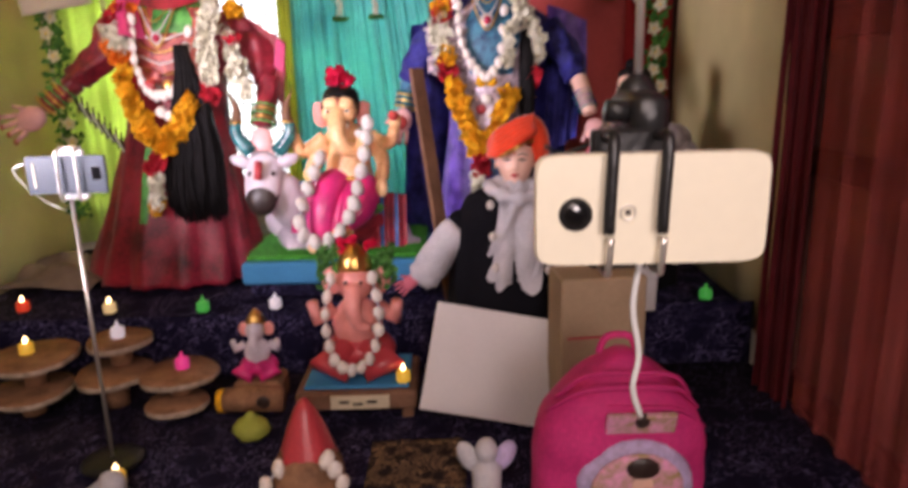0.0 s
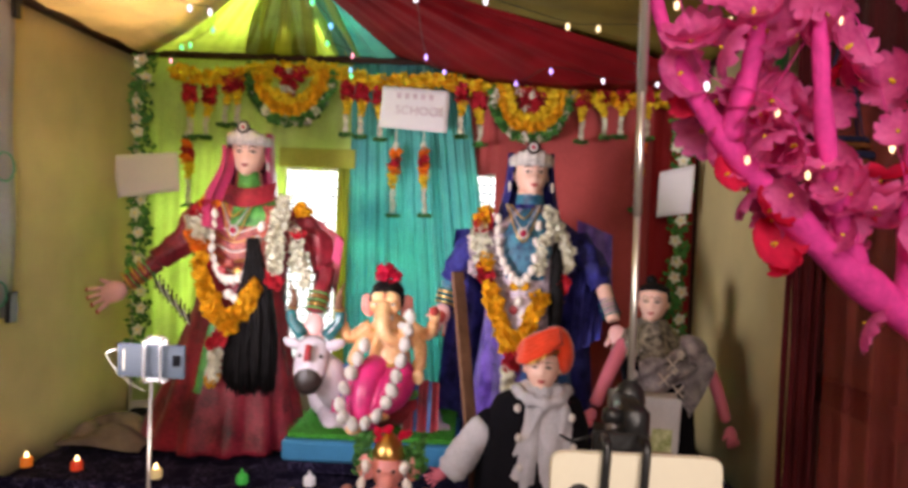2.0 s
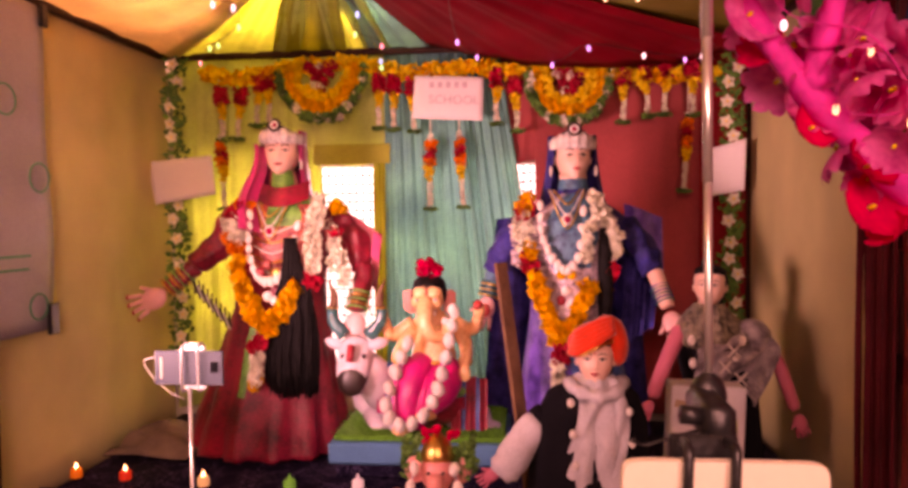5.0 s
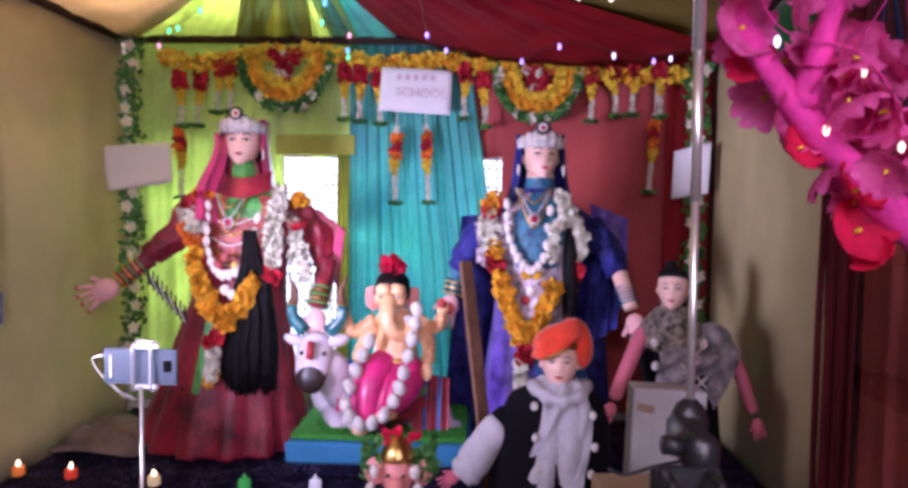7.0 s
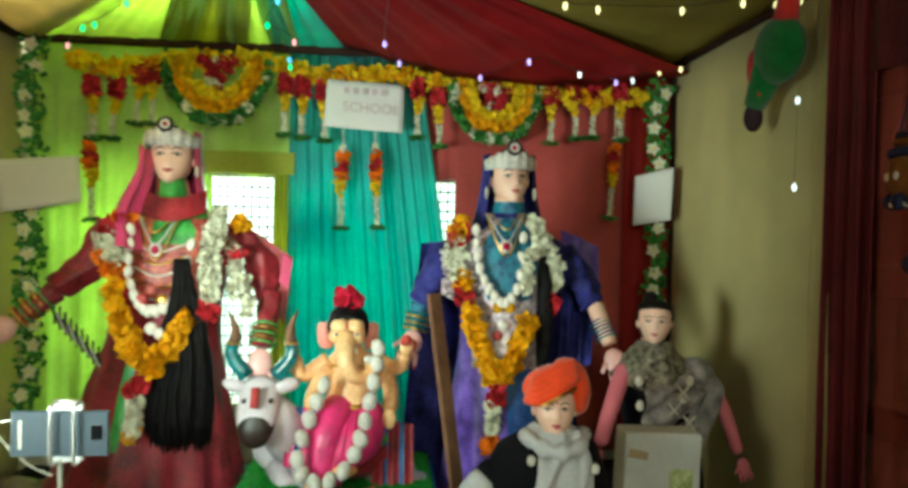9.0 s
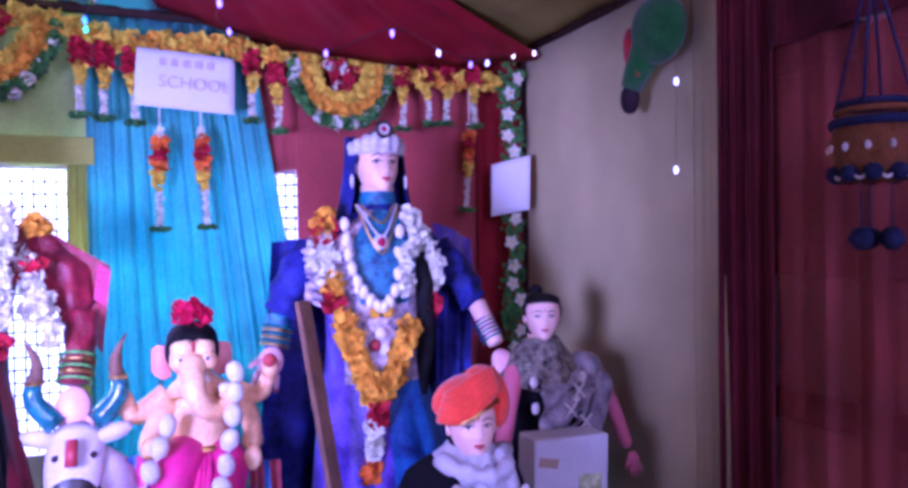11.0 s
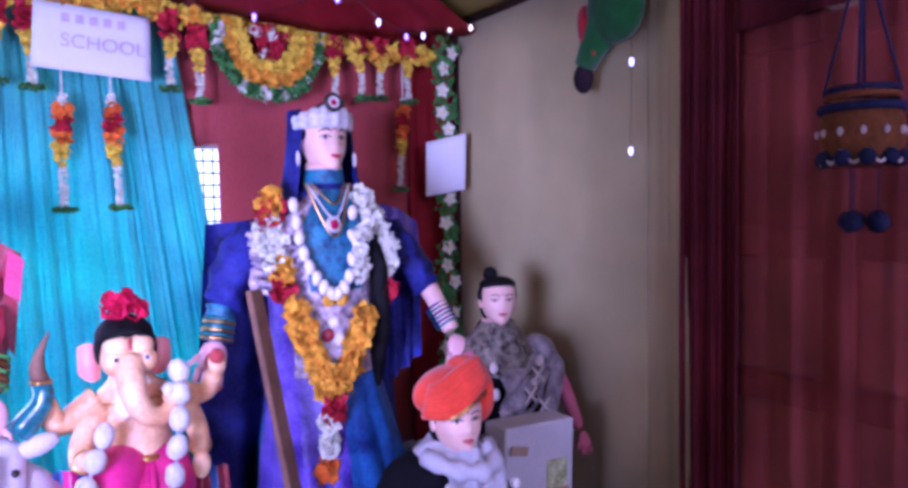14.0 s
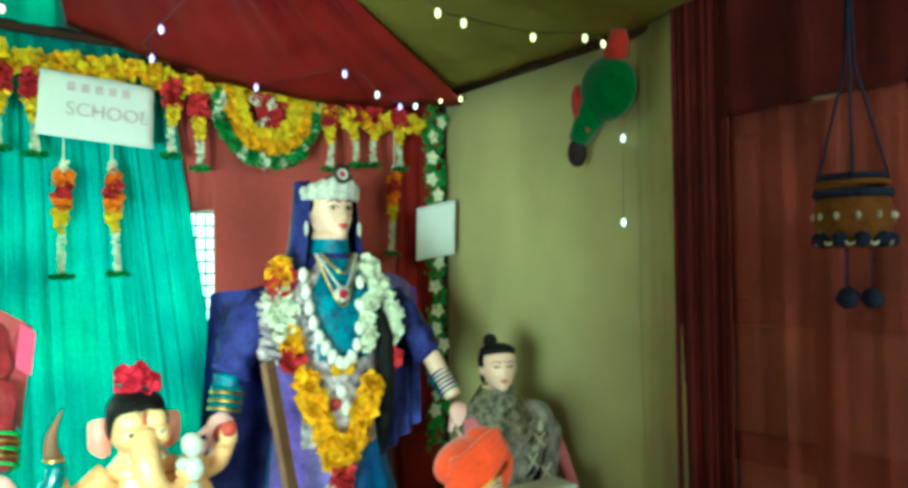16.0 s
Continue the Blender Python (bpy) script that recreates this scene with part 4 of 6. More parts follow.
def necklace(label, points, n, size, centre):
    t = thing("shell_necklace", points[0], label, "necklace", "necklaces")
    base = Shape().ell((0, 0, 0), size, SHELL, 8, 6).make("shell", t)
    me = base.data
    for i, p in enumerate(curve(points, n)):
        o = base if i == 0 else new("shell", me)
        o.parent = t
        o.matrix_world = Matrix.Translation(p) @ Matrix.Rotation(random.uniform(-0.5, 0.5), 4, "Y")
    s = Shape().ell(centre, (0.021, 0.008, 0.021), SILVER, 16, 8)
    s.ell((centre[0], centre[1] - 0.006, centre[2]), (0.012, 0.006, 0.012), RUBY, 12, 8)
    s.make("pendant", t, label="white stone pendant with a ruby centre")
    s = Shape()
    for k, (w, d) in enumerate(((0.045, 0.05), (0.055, 0.085), (0.06, 0.13))):
        top = centre[2] + 0.10
        s.tube(curve([(centre[0] - w, centre[1] + 0.03, top), (centre[0], centre[1] - 0.008, top - d), (centre[0] + w, centre[1] + 0.03, top)], 14), 0.003, (GOLD, SILVER, GOLD)[k], 6)
    s.make("chain", t)


necklace("strand of white cowrie shells with a pendant on the maroon statue", [(-0.705, 2.385, 1.64), (-0.70, 2.355, 1.52), (-0.665, 2.335, 1.43), (-0.615, 2.33, 1.41), (-0.555, 2.335, 1.46), (-0.53, 2.37, 1.6)], 15, (0.014, 0.01, 0.02), (-0.635, 2.385, 1.582))
necklace("strand of white cowrie shells with a pendant on the blue statue", [(0.305, 2.37, 1.66), (0.31, 2.335, 1.56), (0.345, 2.325, 1.48), (0.39, 2.32, 1.445), (0.43, 2.325, 1.50), (0.445, 2.34, 1.64)], 13, (0.0135, 0.01, 0.019), (0.392, 2.335, 1.612))
t = thing("waist_ornament", (0.385, 2.33, 1.4), "gold and shell waist ornament on the blue statue", "ornament")
for k, (x, z) in enumerate(((0.37, 1.43), (0.405, 1.43), (0.385, 1.375), (0.40, 1.33), (0.37, 1.345))):
    Shape().ell((x, 2.325 + 0.002 * k, z), (0.016, 0.008, 0.016), (MARIGOLD, MARIGOLD, SHELL, SHELL, LIPS)[k], 12, 8).make("medallion", t)
t = thing("waist_ornament", (-0.625, 2.34, 1.41), "shell and gold waist ornament on the maroon statue", "ornament")
for k, (x, z) in enumerate(((-0.63, 1.47), (-0.60, 1.44), (-0.655, 1.44), (-0.625, 1.36), (-0.60, 1.345))):
    Shape().ell((x, 2.335 - 0.012 * (z < 1.4), z), (0.018, 0.009, 0.018), (BODICEPINK, GOLD, LIPS, SHELL, SHELL)[k], 12, 8).make("medallion", t)

# plank leaning before the blue statue
s = Shape()
a, b = Vector((0.172, 2.265, 1.475)), Vector((0.262, 2.165, LEDGE))
R = (b - a).to_track_quat("Z", "Y").to_matrix()
s.box((a + b) / 2, (0.05, 0.014, (b - a).length), PLANK, 0.003, R)
tagged(s.make("wooden_plank", smooth=False), "narrow brown wooden plank leaning against the blue statue", "plank")

# blue board with turf
t = thing("plinth_board", (-0.1, 2.4, LEDGE), "sky blue painted plinth topped with green artificial turf", "plinth")
Shape().box((-0.095, 2.41, LEDGE + 0.085), (0.585, 0.44, 0.07), BLUEBOARD, 0.008).make("board", t, False)
s = Shape().box((-0.095, 2.42, LEDGE + 0.129), (0.56, 0.41, 0.018), TURF, 0.008)
for k in range(1500):
    x, y = random.uniform(-0.385, 0.185), random.uniform(2.22, 2.62)
    h, z = random.uniform(0.006, 0.014), LEDGE + 0.137
    a = random.uniform(0, 6.28)
    n0 = len(s.v)
    s.v.extend([(x - 0.002 * math.cos(a), y - 0.002 * math.sin(a), z), (x + 0.002 * math.cos(a), y + 0.002 * math.sin(a), z), (x + random.uniform(-0.004, 0.004), y, z + h)])
    s.face((n0, n0 + 1, n0 + 2), TURF)
s.make("turf", t, False)
Shape().box((-0.1, 2.41, LEDGE + 0.025), (0.54, 0.38, 0.05), TABLECLOTH, 0.004).make("foot", t, False, "dark printed cloth over the foot")

# elephant-headed idol on a bull
PL = LEDGE + 0.108
s = Shape()
s.ell((-0.16, 2.43, PL + 0.10), (0.20, 0.11, 0.10), BULLWHITE, 20, 12)
s.ell((-0.06, 2.40, PL + 0.105), (0.14, 0.14, 0.085), SARIRED, 20, 10)
s.ell((-0.05, 2.36, PL + 0.15), (0.11, 0.10, 0.035), GREENSILK, 20, 8)
for x, y in ((-0.27, 2.33), (-0.20, 2.31), (0.0, 2.34), (0.09, 2.36)):
    s.tube([(x, y + 0.04, PL + 0.06), (x + 0.03, y - 0.02, PL + 0.028), (x + 0.07, y - 0.01, PL + 0.02)], [0.04, 0.03, 0.022], BULLWHITE, 10)
s.tube([(-0.22, 2.40, PL + 0.12), (-0.275, 2.35, PL + 0.2), (-0.30, 2.31, PL + 0.25)], [0.085, 0.07, 0.055], BULLWHITE, 14)
rings = []
for v in range(9):
    f = v / 8
    c = Vector((-0.315 - 0.005 * f, 2.31 - 0.085 * f, PL + 0.30 - 0.13 * f))
    r = 0.056 - 0.022 * f + 0.012 * math.sin(math.pi * f)
    if v == 8:
        r *= 0.5
    rings.append([c + Vector((r * math.cos(a), -0.25 * r * math.sin(a), r * 0.85 * math.sin(a))) for a in [2 * math.pi * j / 16 for j in range(16)]])
s.loft(rings, lambda i, j: DARKINK if i >= 6 else BULLWHITE)
s.ring((-0.318, 2.255, PL + 0.215), 0.047, 0.006, DARKINK, Matrix.Rotation(radians(55), 3, "X"), 16)
s.tube([(-0.318, 2.222, PL + 0.27), (-0.318, 2.245, PL + 0.32)], 0.012, LIPS, 8)
for g in (-1, 1):
    s.ell((-0.312 + g * 0.07, 2.30, PL + 0.315), (0.042, 0.016, 0.02), BULLWHITE, 10, 6, Matrix.Rotation(radians(-18 * g), 3, "Y"))
    s.ell((-0.315 + g * 0.036, 2.262, PL + 0.28), (0.008, 0.008, 0.008), DARKINK, 8, 6)
    hp = curve([(-0.312 + g * 0.04, 2.31, PL + 0.34), (-0.312 + g * 0.085, 2.31, PL + 0.40), (-0.312 + g * 0.075, 2.31, PL + 0.47), (-0.312 + g * 0.098, 2.31, PL + 0.53)], 10)
    s.tube(hp[:6], [0.026, 0.024, 0.022, 0.02, 0.018, 0.016], HORNGREEN, 10)
    s.tube(hp[5:], [0.0165, 0.014, 0.011, 0.008, 0.005, 0.002], PLANK, 10)
    s.ring(hp[5], 0.017, 0.004, GOLD, None, 12)
tagged(s.make("bull_figure"), "lilac-white bull figure with green and gold horns on the turf", "figurine")

s = Shape()
gx = -0.055
hx = gx - 0.018
# trunk of the body, shoulders and round belly
body = []
for z, cx, a, b in interp(((1.09, gx - 0.005, 0.07, 0.06), (1.14, gx - 0.005, 0.078, 0.075), (1.19, gx - 0.004, 0.07, 0.066), (1.235, gx, 0.074, 0.052), (1.268, gx, 0.082, 0.042), (1.295, gx - 0.008, 0.045, 0.036), (1.32, hx, 0.03, 0.03)), 22):
    body.append([(cx + a * math.sin(t), 2.37 - b * math.cos(t) * (1 + 0.1 * max(0, math.cos(t))), z) for t in [2 * math.pi * k / 28 for k in range(28)]])
s.loft(body, IDOLSKIN)
# head with brow bulges, hair and ears
s.ell((hx, 2.355, 1.352), (0.054, 0.056, 0.056), IDOLSKIN, 22, 14)
for g in (-1, 1):
    s.ell((hx + g * 0.022, 2.318, 1.372), (0.028, 0.026, 0.024), IDOLSKIN, 14, 10)
    s.ell((hx + g * 0.029, 2.302, 1.345), (0.024, 0.02, 0.024), IDOLSKIN, 14, 10)
    s.sheet(lambda u, v: (hx + g * (0.048 + 0.042 * u), 2.372 - 0.012 * math.sin(math.pi * u) - 0.01 * math.sin(math.pi * v), 1.335 + (v - 0.5) * (0.03 + 0.05 * math.sin(math.pi * min(1, 0.25 + 0.6 * u))) + 0.008 * u), 8, 8, IDOLPINK)
    s.sheet(lambda u, v: (hx + g * (0.048 + 0.042 * u), 2.378 - 0.012 * math.sin(math.pi * u), 1.335 + (v - 0.5) * (0.03 + 0.05 * math.sin(math.pi * min(1, 0.25 + 0.6 * u))) + 0.008 * u), 8, 8, IDOLSKIN)
    s.ell((hx + g * 0.03, 2.281, 1.353), (0.0085, 0.004, 0.0048), SHELL, 10, 6, Matrix.Rotation(radians(12 * g), 3, "Y"))
    s.ell((hx + g * 0.029, 2.278, 1.353), (0.004, 0.003, 0.0045), DARKINK, 8, 6)
    s.tube([(hx + g * 0.024, 2.30, 1.315), (hx + g * 0.03, 2.272, 1.302)], [0.008, 0.003], SHELL, 8)
s.ell((hx, 2.374, 1.388), (0.058, 0.06, 0.044), HAIR, 22, 12)
s.tube(curve([(hx - 0.045, 2.325, 1.375), (hx - 0.025, 2.312, 1.398), (hx, 2.308, 1.404), (hx + 0.025, 2.312, 1.398), (hx + 0.045, 2.325, 1.375)], 14), 0.008, HAIR, 8)
for g in (-1, 1):
    s.ell((hx + g * 0.05, 2.365, 1.362), (0.012, 0.03, 0.03), HAIR, 10, 8)
s.tube([(hx, 2.296, 1.392), (hx, 2.29, 1.368)], 0.003, LIPS, 6)
# trunk swept to one side over the chest, tip curled up
s.tube(curve([(hx, 2.305, 1.345), (hx - 0.004, 2.275, 1.31), (hx + 0.004, 2.258, 1.268), (hx + 0.026, 2.256, 1.238), (hx + 0.056, 2.262, 1.235), (hx + 0.072, 2.268, 1.258), (hx + 0.062, 2.266, 1.276)], 22),
       [0.031 - 0.00085 * i for i in range(23)], IDOLSKIN, 16)
s.ell((hx + 0.066, 2.262, 1.285), (0.015, 0.013, 0.014), PUFF, 12, 8)
# four arms
s.tube(curve([(gx - 0.072, 2.37, 1.262), (gx - 0.115, 2.365, 1.235), (gx - 0.15, 2.35, 1.225), (gx - 0.168, 2.335, 1.275)], 12), [0.03 - 0.001 * i for i in range(13)], IDOLSKIN, 12)
s.ell((gx - 0.17, 2.33, 1.295), (0.016, 0.014, 0.026), IDOLSKIN, 12, 8)
s.tube([(gx - 0.178, 2.322, 1.25), (gx - 0.172, 2.322, 1.37)], 0.005, PLANK, 8)
s.tube(curve([(gx - 0.07, 2.36, 1.245), (gx - 0.105, 2.33, 1.19), (gx - 0.115, 2.28, 1.16), (gx - 0.105, 2.25, 1.175)], 12), [0.028 - 0.0009 * i for i in range(13)], IDOLSKIN, 12)
s.tube(curve([(gx + 0.07, 2.37, 1.262), (gx + 0.105, 2.36, 1.245), (gx + 0.14, 2.34, 1.255), (gx + 0.152, 2.315, 1.295)], 12), [0.03 - 0.001 * i for i in range(13)], IDOLSKIN, 12)
s.ell((gx + 0.155, 2.305, 1.318), (0.02, 0.014, 0.028), IDOLSKIN, 12, 8)
s.ell((gx + 0.152, 2.293, 1.335), (0.017, 0.015, 0.017), HENNA, 10, 8)
s.tube(curve([(gx + 0.072, 2.36, 1.25), (gx + 0.105, 2.335, 1.205), (gx + 0.112, 2.295, 1.165), (gx + 0.108, 2.275, 1.14)], 12), [0.028 - 0.0009 * i for i in range(13)], IDOLSKIN, 12)
s.ell((gx + 0.108, 2.268, 1.115), (0.02, 0.013, 0.03), IDOLSKIN, 12, 8)
for g, x, y, z in ((-1, gx - 0.11, 2.265, 1.165), (1, gx + 0.11, 2.285, 1.152)):
    s.ring((x, y, z), 0.021, 0.004, GOLD, Matrix.Rotation(radians(60), 3, "X"), 14)
s.ring((gx - 0.003, 2.372, 1.245), 0.079, 0.004, GOLD, Matrix.Rotation(radians(-14), 3, "X"), 24, 0.72)
# dhoti: one leg hanging, one folded, with a draped front fall
s.tube(curve([(gx - 0.02, 2.36, 1.115), (gx - 0.05, 2.29, 1.115), (gx - 0.068, 2.245, 1.07), (gx - 0.075, 2.225, 1.01), (gx - 0.075, 2.215, 0.965)], 16), [0.062 - 0.0018 * i for i in range(17)], DHOTI, 18)
s.tube(curve([(gx + 0.015, 2.36, 1.11), (gx + 0.05, 2.30, 1.10), (gx + 0.04, 2.25, 1.05), (gx - 0.005, 2.235, 1.01)], 14), [0.06 - 0.002 * i for i in range(15)], DHOTI, 18)
for k in range(7):
    x = gx - 0.05 + 0.011 * k
    s.tube(curve([(x, 2.29, 1.14), (x - 0.01, 2.226 + 0.005 * (k % 2), 1.08), (x - 0.02 - 0.002 * k, 2.196 + 0.004 * k, 1.0), (x - 0.03 - 0.003 * k, 2.195 + 0.004 * k, 0.945)], 10), [0.006 + 0.0006 * i for i in range(11)], DHOTI, 8)
s.tube(curve([(gx - 0.075, 2.36, 1.13), (gx - 0.04, 2.295, 1.14), (gx + 0.03, 2.292, 1.14), (gx + 0.075, 2.355, 1.13)], 14), 0.009, GOLD, 8)
s.ell((gx - 0.09, 2.185, 0.95), (0.03, 0.045, 0.018), IDOLSKIN, 12, 8)
s.ell((gx - 0.012, 2.20, 0.99), (0.036, 0.022, 0.016), IDOLSKIN, 12, 8)
# cloths hanging over the seat
s.sheet(lambda u, v: (gx + 0.06 + 0.12 * u, 2.335 - 0.05 * v + 0.008 * math.sin(22 * u), 1.10 - 0.19 * v - 0.02 * u), 18, 10, lambda i, j: SARIRED if i % 7 < 5 else SARIBLUE)
s.sheet(lambda u, v: (gx - 0.19 + 0.12 * u, 2.345 - 0.05 * v + 0.008 * math.sin(22 * u), 1.13 - 0.16 * v), 18, 10, lambda i, j: DHOTI if i % 7 < 4 else SARIBLUE)
tagged(s.make("elephant_god_statue"), "elephant-headed idol in magenta dhoti seated on the bull", "statue")
t = thing("hibiscus", (hx, 2.36, 1.43), "red hibiscus flower on the idol's head", "flower")
s = Shape()
for k in range(26):
    s.flower((hx + random.uniform(-0.03, 0.03), 2.355 + random.uniform(-0.02, 0.02), 1.445 + random.uniform(-0.01, 0.022) ), 0.022, CRIMSON, 5)
s.flower((hx, 2.35, 1.475), 0.02, CRIMSON, 8)
s.make("petals", t, False)


def puff_garland(label, points, n, size, material=PUFF):
    t = thing("puff_garland", points[0], label, "garland", "puff garlands")
    s = Shape().ell((0, 0, 0), size, material, 10, 8, None, 0.06)
    base = s.make("puff", t)
    for i, p in enumerate(curve(points, n)):
        o = base if i == 0 else new("puff", base.data)
        o.parent = t
        o.matrix_world = Matrix.Translation(p) @ Euler((random.uniform(-0.4, 0.4), random.uniform(-0.4, 0.4), random.uniform(0, 3))).to_matrix().to_4x4()
    Shape().tube(curve(points, 30), 0.003, WHITECLOTH, 5).make("thread", t)


puff_garland("white cotton puff garland hanging round the idol", [(gx + 0.072, 2.285, 1.315), (gx + 0.066, 2.25, 1.25), (gx + 0.052, 2.22, 1.175), (gx + 0.036, 2.185, 1.105), (gx + 0.014, 2.165, 1.045), (gx - 0.03, 2.15, 0.99),
              (gx - 0.09, 2.15, 0.975), (gx - 0.135, 2.165, 1.01), (gx - 0.128, 2.195, 1.08), (gx - 0.103, 2.225, 1.15), (gx - 0.075, 2.25, 1.215)], 15, (0.022, 0.019, 0.026))

# child doll in a black cloak and orange turban
s = Shape()
gown(s, [(LEDGE + 0.005, 0.42, 0.165, 0.13), (0.95, 0.42, 0.16, 0.125), (1.08, 0.42, 0.15, 0.11), (1.15, 0.425, 0.12, 0.085), (1.185, 0.43, 0.05, 0.05), (1.21, 0.43, 0.03, 0.03)], 1.90,
     lambda z, t: BLACKCLOTH if z < 1.17 else WHITECLOTH, 24, 48, 9, 0.05, 1.1)
# crumpled white scarf in overlapping falls
for k in range(7):
    x0, y0 = 0.385 + 0.016 * k, 1.79 - 0.012 * math.sin(k * 2.1)
    w, d = 0.027 + 0.005 * math.sin(k * 3.7), 0.27 - 0.012 * abs(k - 3) + 0.012 * math.sin(k * 1.9)
    s.sheet(lambda u, v: (x0 + w * (u - 0.5) * 2 + 0.012 * math.sin(5 * v + k) + (0.435 - x0) * (1 - v) ** 2 * 0.5, y0 + 0.035 * (1 - v) ** 3 - 0.012 * math.sin(math.pi * u) + 0.008 * math.sin(9 * v + 4 * u + k), 1.195 - d * v - 0.01 * math.sin(6 * u + k)), 8, 14, WHITECLOTH)
s.tube(curve([(0.36, 1.86, 1.185), (0.385, 1.80, 1.172), (0.43, 1.782, 1.165), (0.475, 1.80, 1.172), (0.50, 1.86, 1.185)], 16), [0.017 + 0.004 * math.sin(i * 1.7) + 0.003 * math.sin(i * 4.1) for i in range(17)], WHITECLOTH, 12)
s.ell((0.43, 1.88, 1.18), (0.07, 0.06, 0.03), WHITECLOTH, 16, 8, None, 0.06)
head(s, (0.430, 1.858, 1.245), 0.054, SKIN, HAIR, -8, 6)
# turban: a low roll across the brow and a tall lobe that falls beside the face
s.ell((0.420, 1.888, 1.298), (0.064, 0.058, 0.040), ORANGE, 24, 14, Matrix.Rotation(radians(-24), 3, "Y"))
s.ell((0.482, 1.878, 1.29), (0.036, 0.05, 0.066), ORANGE, 20, 14, Matrix.Rotation(radians(-8), 3, "Y"))
s.ell((0.47, 1.89, 1.325), (0.04, 0.04, 0.032), ORANGE, 16, 10, Matrix.Rotation(radians(20), 3, "Y"))
for k in range(5):
    s.tube(curve([(0.365 + 0.004 * k, 1.868, 1.262 + 0.011 * k), (0.388, 1.815 + 0.006 * k, 1.27 + 0.012 * k), (0.43, 1.808 + 0.008 * k, 1.298 + 0.011 * k), (0.475, 1.828 + 0.006 * k, 1.325 + 0.007 * k)], 12), 0.0105, ORANGE, 8)
s.tube(curve([(0.368, 1.85, 1.257), (0.39, 1.806, 1.266), (0.43, 1.798, 1.288), (0.468, 1.815, 1.30)], 12), 0.004, GOLD, 8)
# wide white sleeve
sleeve = curve([(0.31, 1.90, 1.08), (0.25, 1.88, 1.03), (0.205, 1.855, 0.97), (0.175, 1.84, 0.935)], 14)
s.tube(sleeve[:3], [0.045, 0.047, 0.046], BLACKCLOTH, 14)
s.tube(sleeve[2:], [0.045 + 0.002 * math.sin(i * 1.3) + 0.003 * math.sin(i * 3.1) - (0.014 if i > 10 else 0) for i in range(13)], WHITECLOTH, 16)
hand(s, (0.155, 1.835, 0.94), (-0.8, -0.2, -0.5), 0.045, PINKSKIN, 0.6)
for k, (x, z) in enumerate(((0.36, 1.15), (0.365, 1.07), (0.372, 0.99), (0.505, 1.13), (0.512, 1.05), (0.505, 0.98))):
    s.ell((x, 1.775, z), (0.010, 0.010, 0.012), PUFF, 10, 8)
tagged(s.make("turbaned_doll"), "child doll in black cloak, white scarf and orange turban", "doll", "dolls on the altar")

# woman doll in a grey fringed cape
s = Shape()
gown(s, [(LEDGE + 0.005, 0.87, 0.13, 0.11), (0.95, 0.87, 0.12, 0.1), (1.1, 0.865, 0.115, 0.09), (1.22, 0.85, 0.125, 0.08), (1.275, 0.835, 0.10, 0.065), (1.31, 0.83, 0.035, 0.035), (1.35, 0.83, 0.03, 0.03)], 2.29,
     lambda z, t: BLACKCLOTH if z < 1.29 else SKIN, 24, 48, 9, 0.05, 1.1)
head(s, (0.830, 2.265, 1.398), 0.054, SKIN, HAIR, -22, 4)
s.ell((0.83, 2.30, 1.468), (0.02, 0.02, 0.02), HAIR, 10, 8)
rings = []
for i in range(9):
    f = i / 8
    rings.append([(0.83 + (0.045 + 0.085 * f) * math.sin(t) * (1 + 0.05 * math.sin(7 * t + 5 * f)), 2.275 - (0.045 + 0.06 * f) * math.cos(t) * (1 + 0.05 * math.sin(9 * t)), 1.345 - 0.10 * f - 0.035 * f * max(0, math.cos(t))) for t in [2 * math.pi * j / 40 for j in range(40)]])
s.loft(rings, GLITTER, caps=False)
s.sheet(lambda u, v: (0.775 + 0.225 * u - 0.03 * v * (1 - u), 2.19 - 0.035 * math.sin(math.pi * v) + 0.09 * u ** 2 + 0.012 * math.sin(15 * v + 5 * u), 1.265 - 0.015 * (1 - u) + 0.01 * u - (0.21 - 0.06 * u) * v), 24, 18, GREYSILK)
s.ell((0.955, 2.265, 1.245), (0.06, 0.055, 0.05), GREYSILK, 16, 10)
for x, z in ((0.845, 1.165), (0.89, 1.13), (0.87, 1.215)):
    for q in (-1, 1):
        s.tube([(x - 0.018, 2.148, z - 0.02 * q), (x + 0.018, 2.148, z + 0.02 * q)], 0.0035, SHELL, 6)
for k in range(16):
    f = k / 15
    x = 1.0 - 0.09 * f ** 1.2
    z = 1.245 - 0.15 * f
    s.tube([(x, 2.24 - 0.05 * f, z), (x + 0.03, 2.235 - 0.05 * f, z - 0.035), (x + 0.032, 2.235 - 0.05 * f, z - 0.055)], [0.006, 0.005, 0.004], GREYSILK, 6)
arm(s, [(0.745, 2.27, 1.265), (0.69, 2.20, 1.19), (0.625, 2.12, 1.08)], (0.028, 0.021), PINKSKIN, 12)
hand(s, (0.61, 2.10, 1.055), (-0.5, -0.3, -0.8), 0.045, PINKSKIN, 0.4)
arm(s, [(0.97, 2.28, 1.24), (1.03, 2.25, 1.16), (1.075, 2.22, 1.02)], (0.028, 0.021), PINKSKIN, 12)
hand(s, (1.085, 2.21, 0.985), (0.25, -0.1, -1), 0.05, PINKSKIN, 0.4)
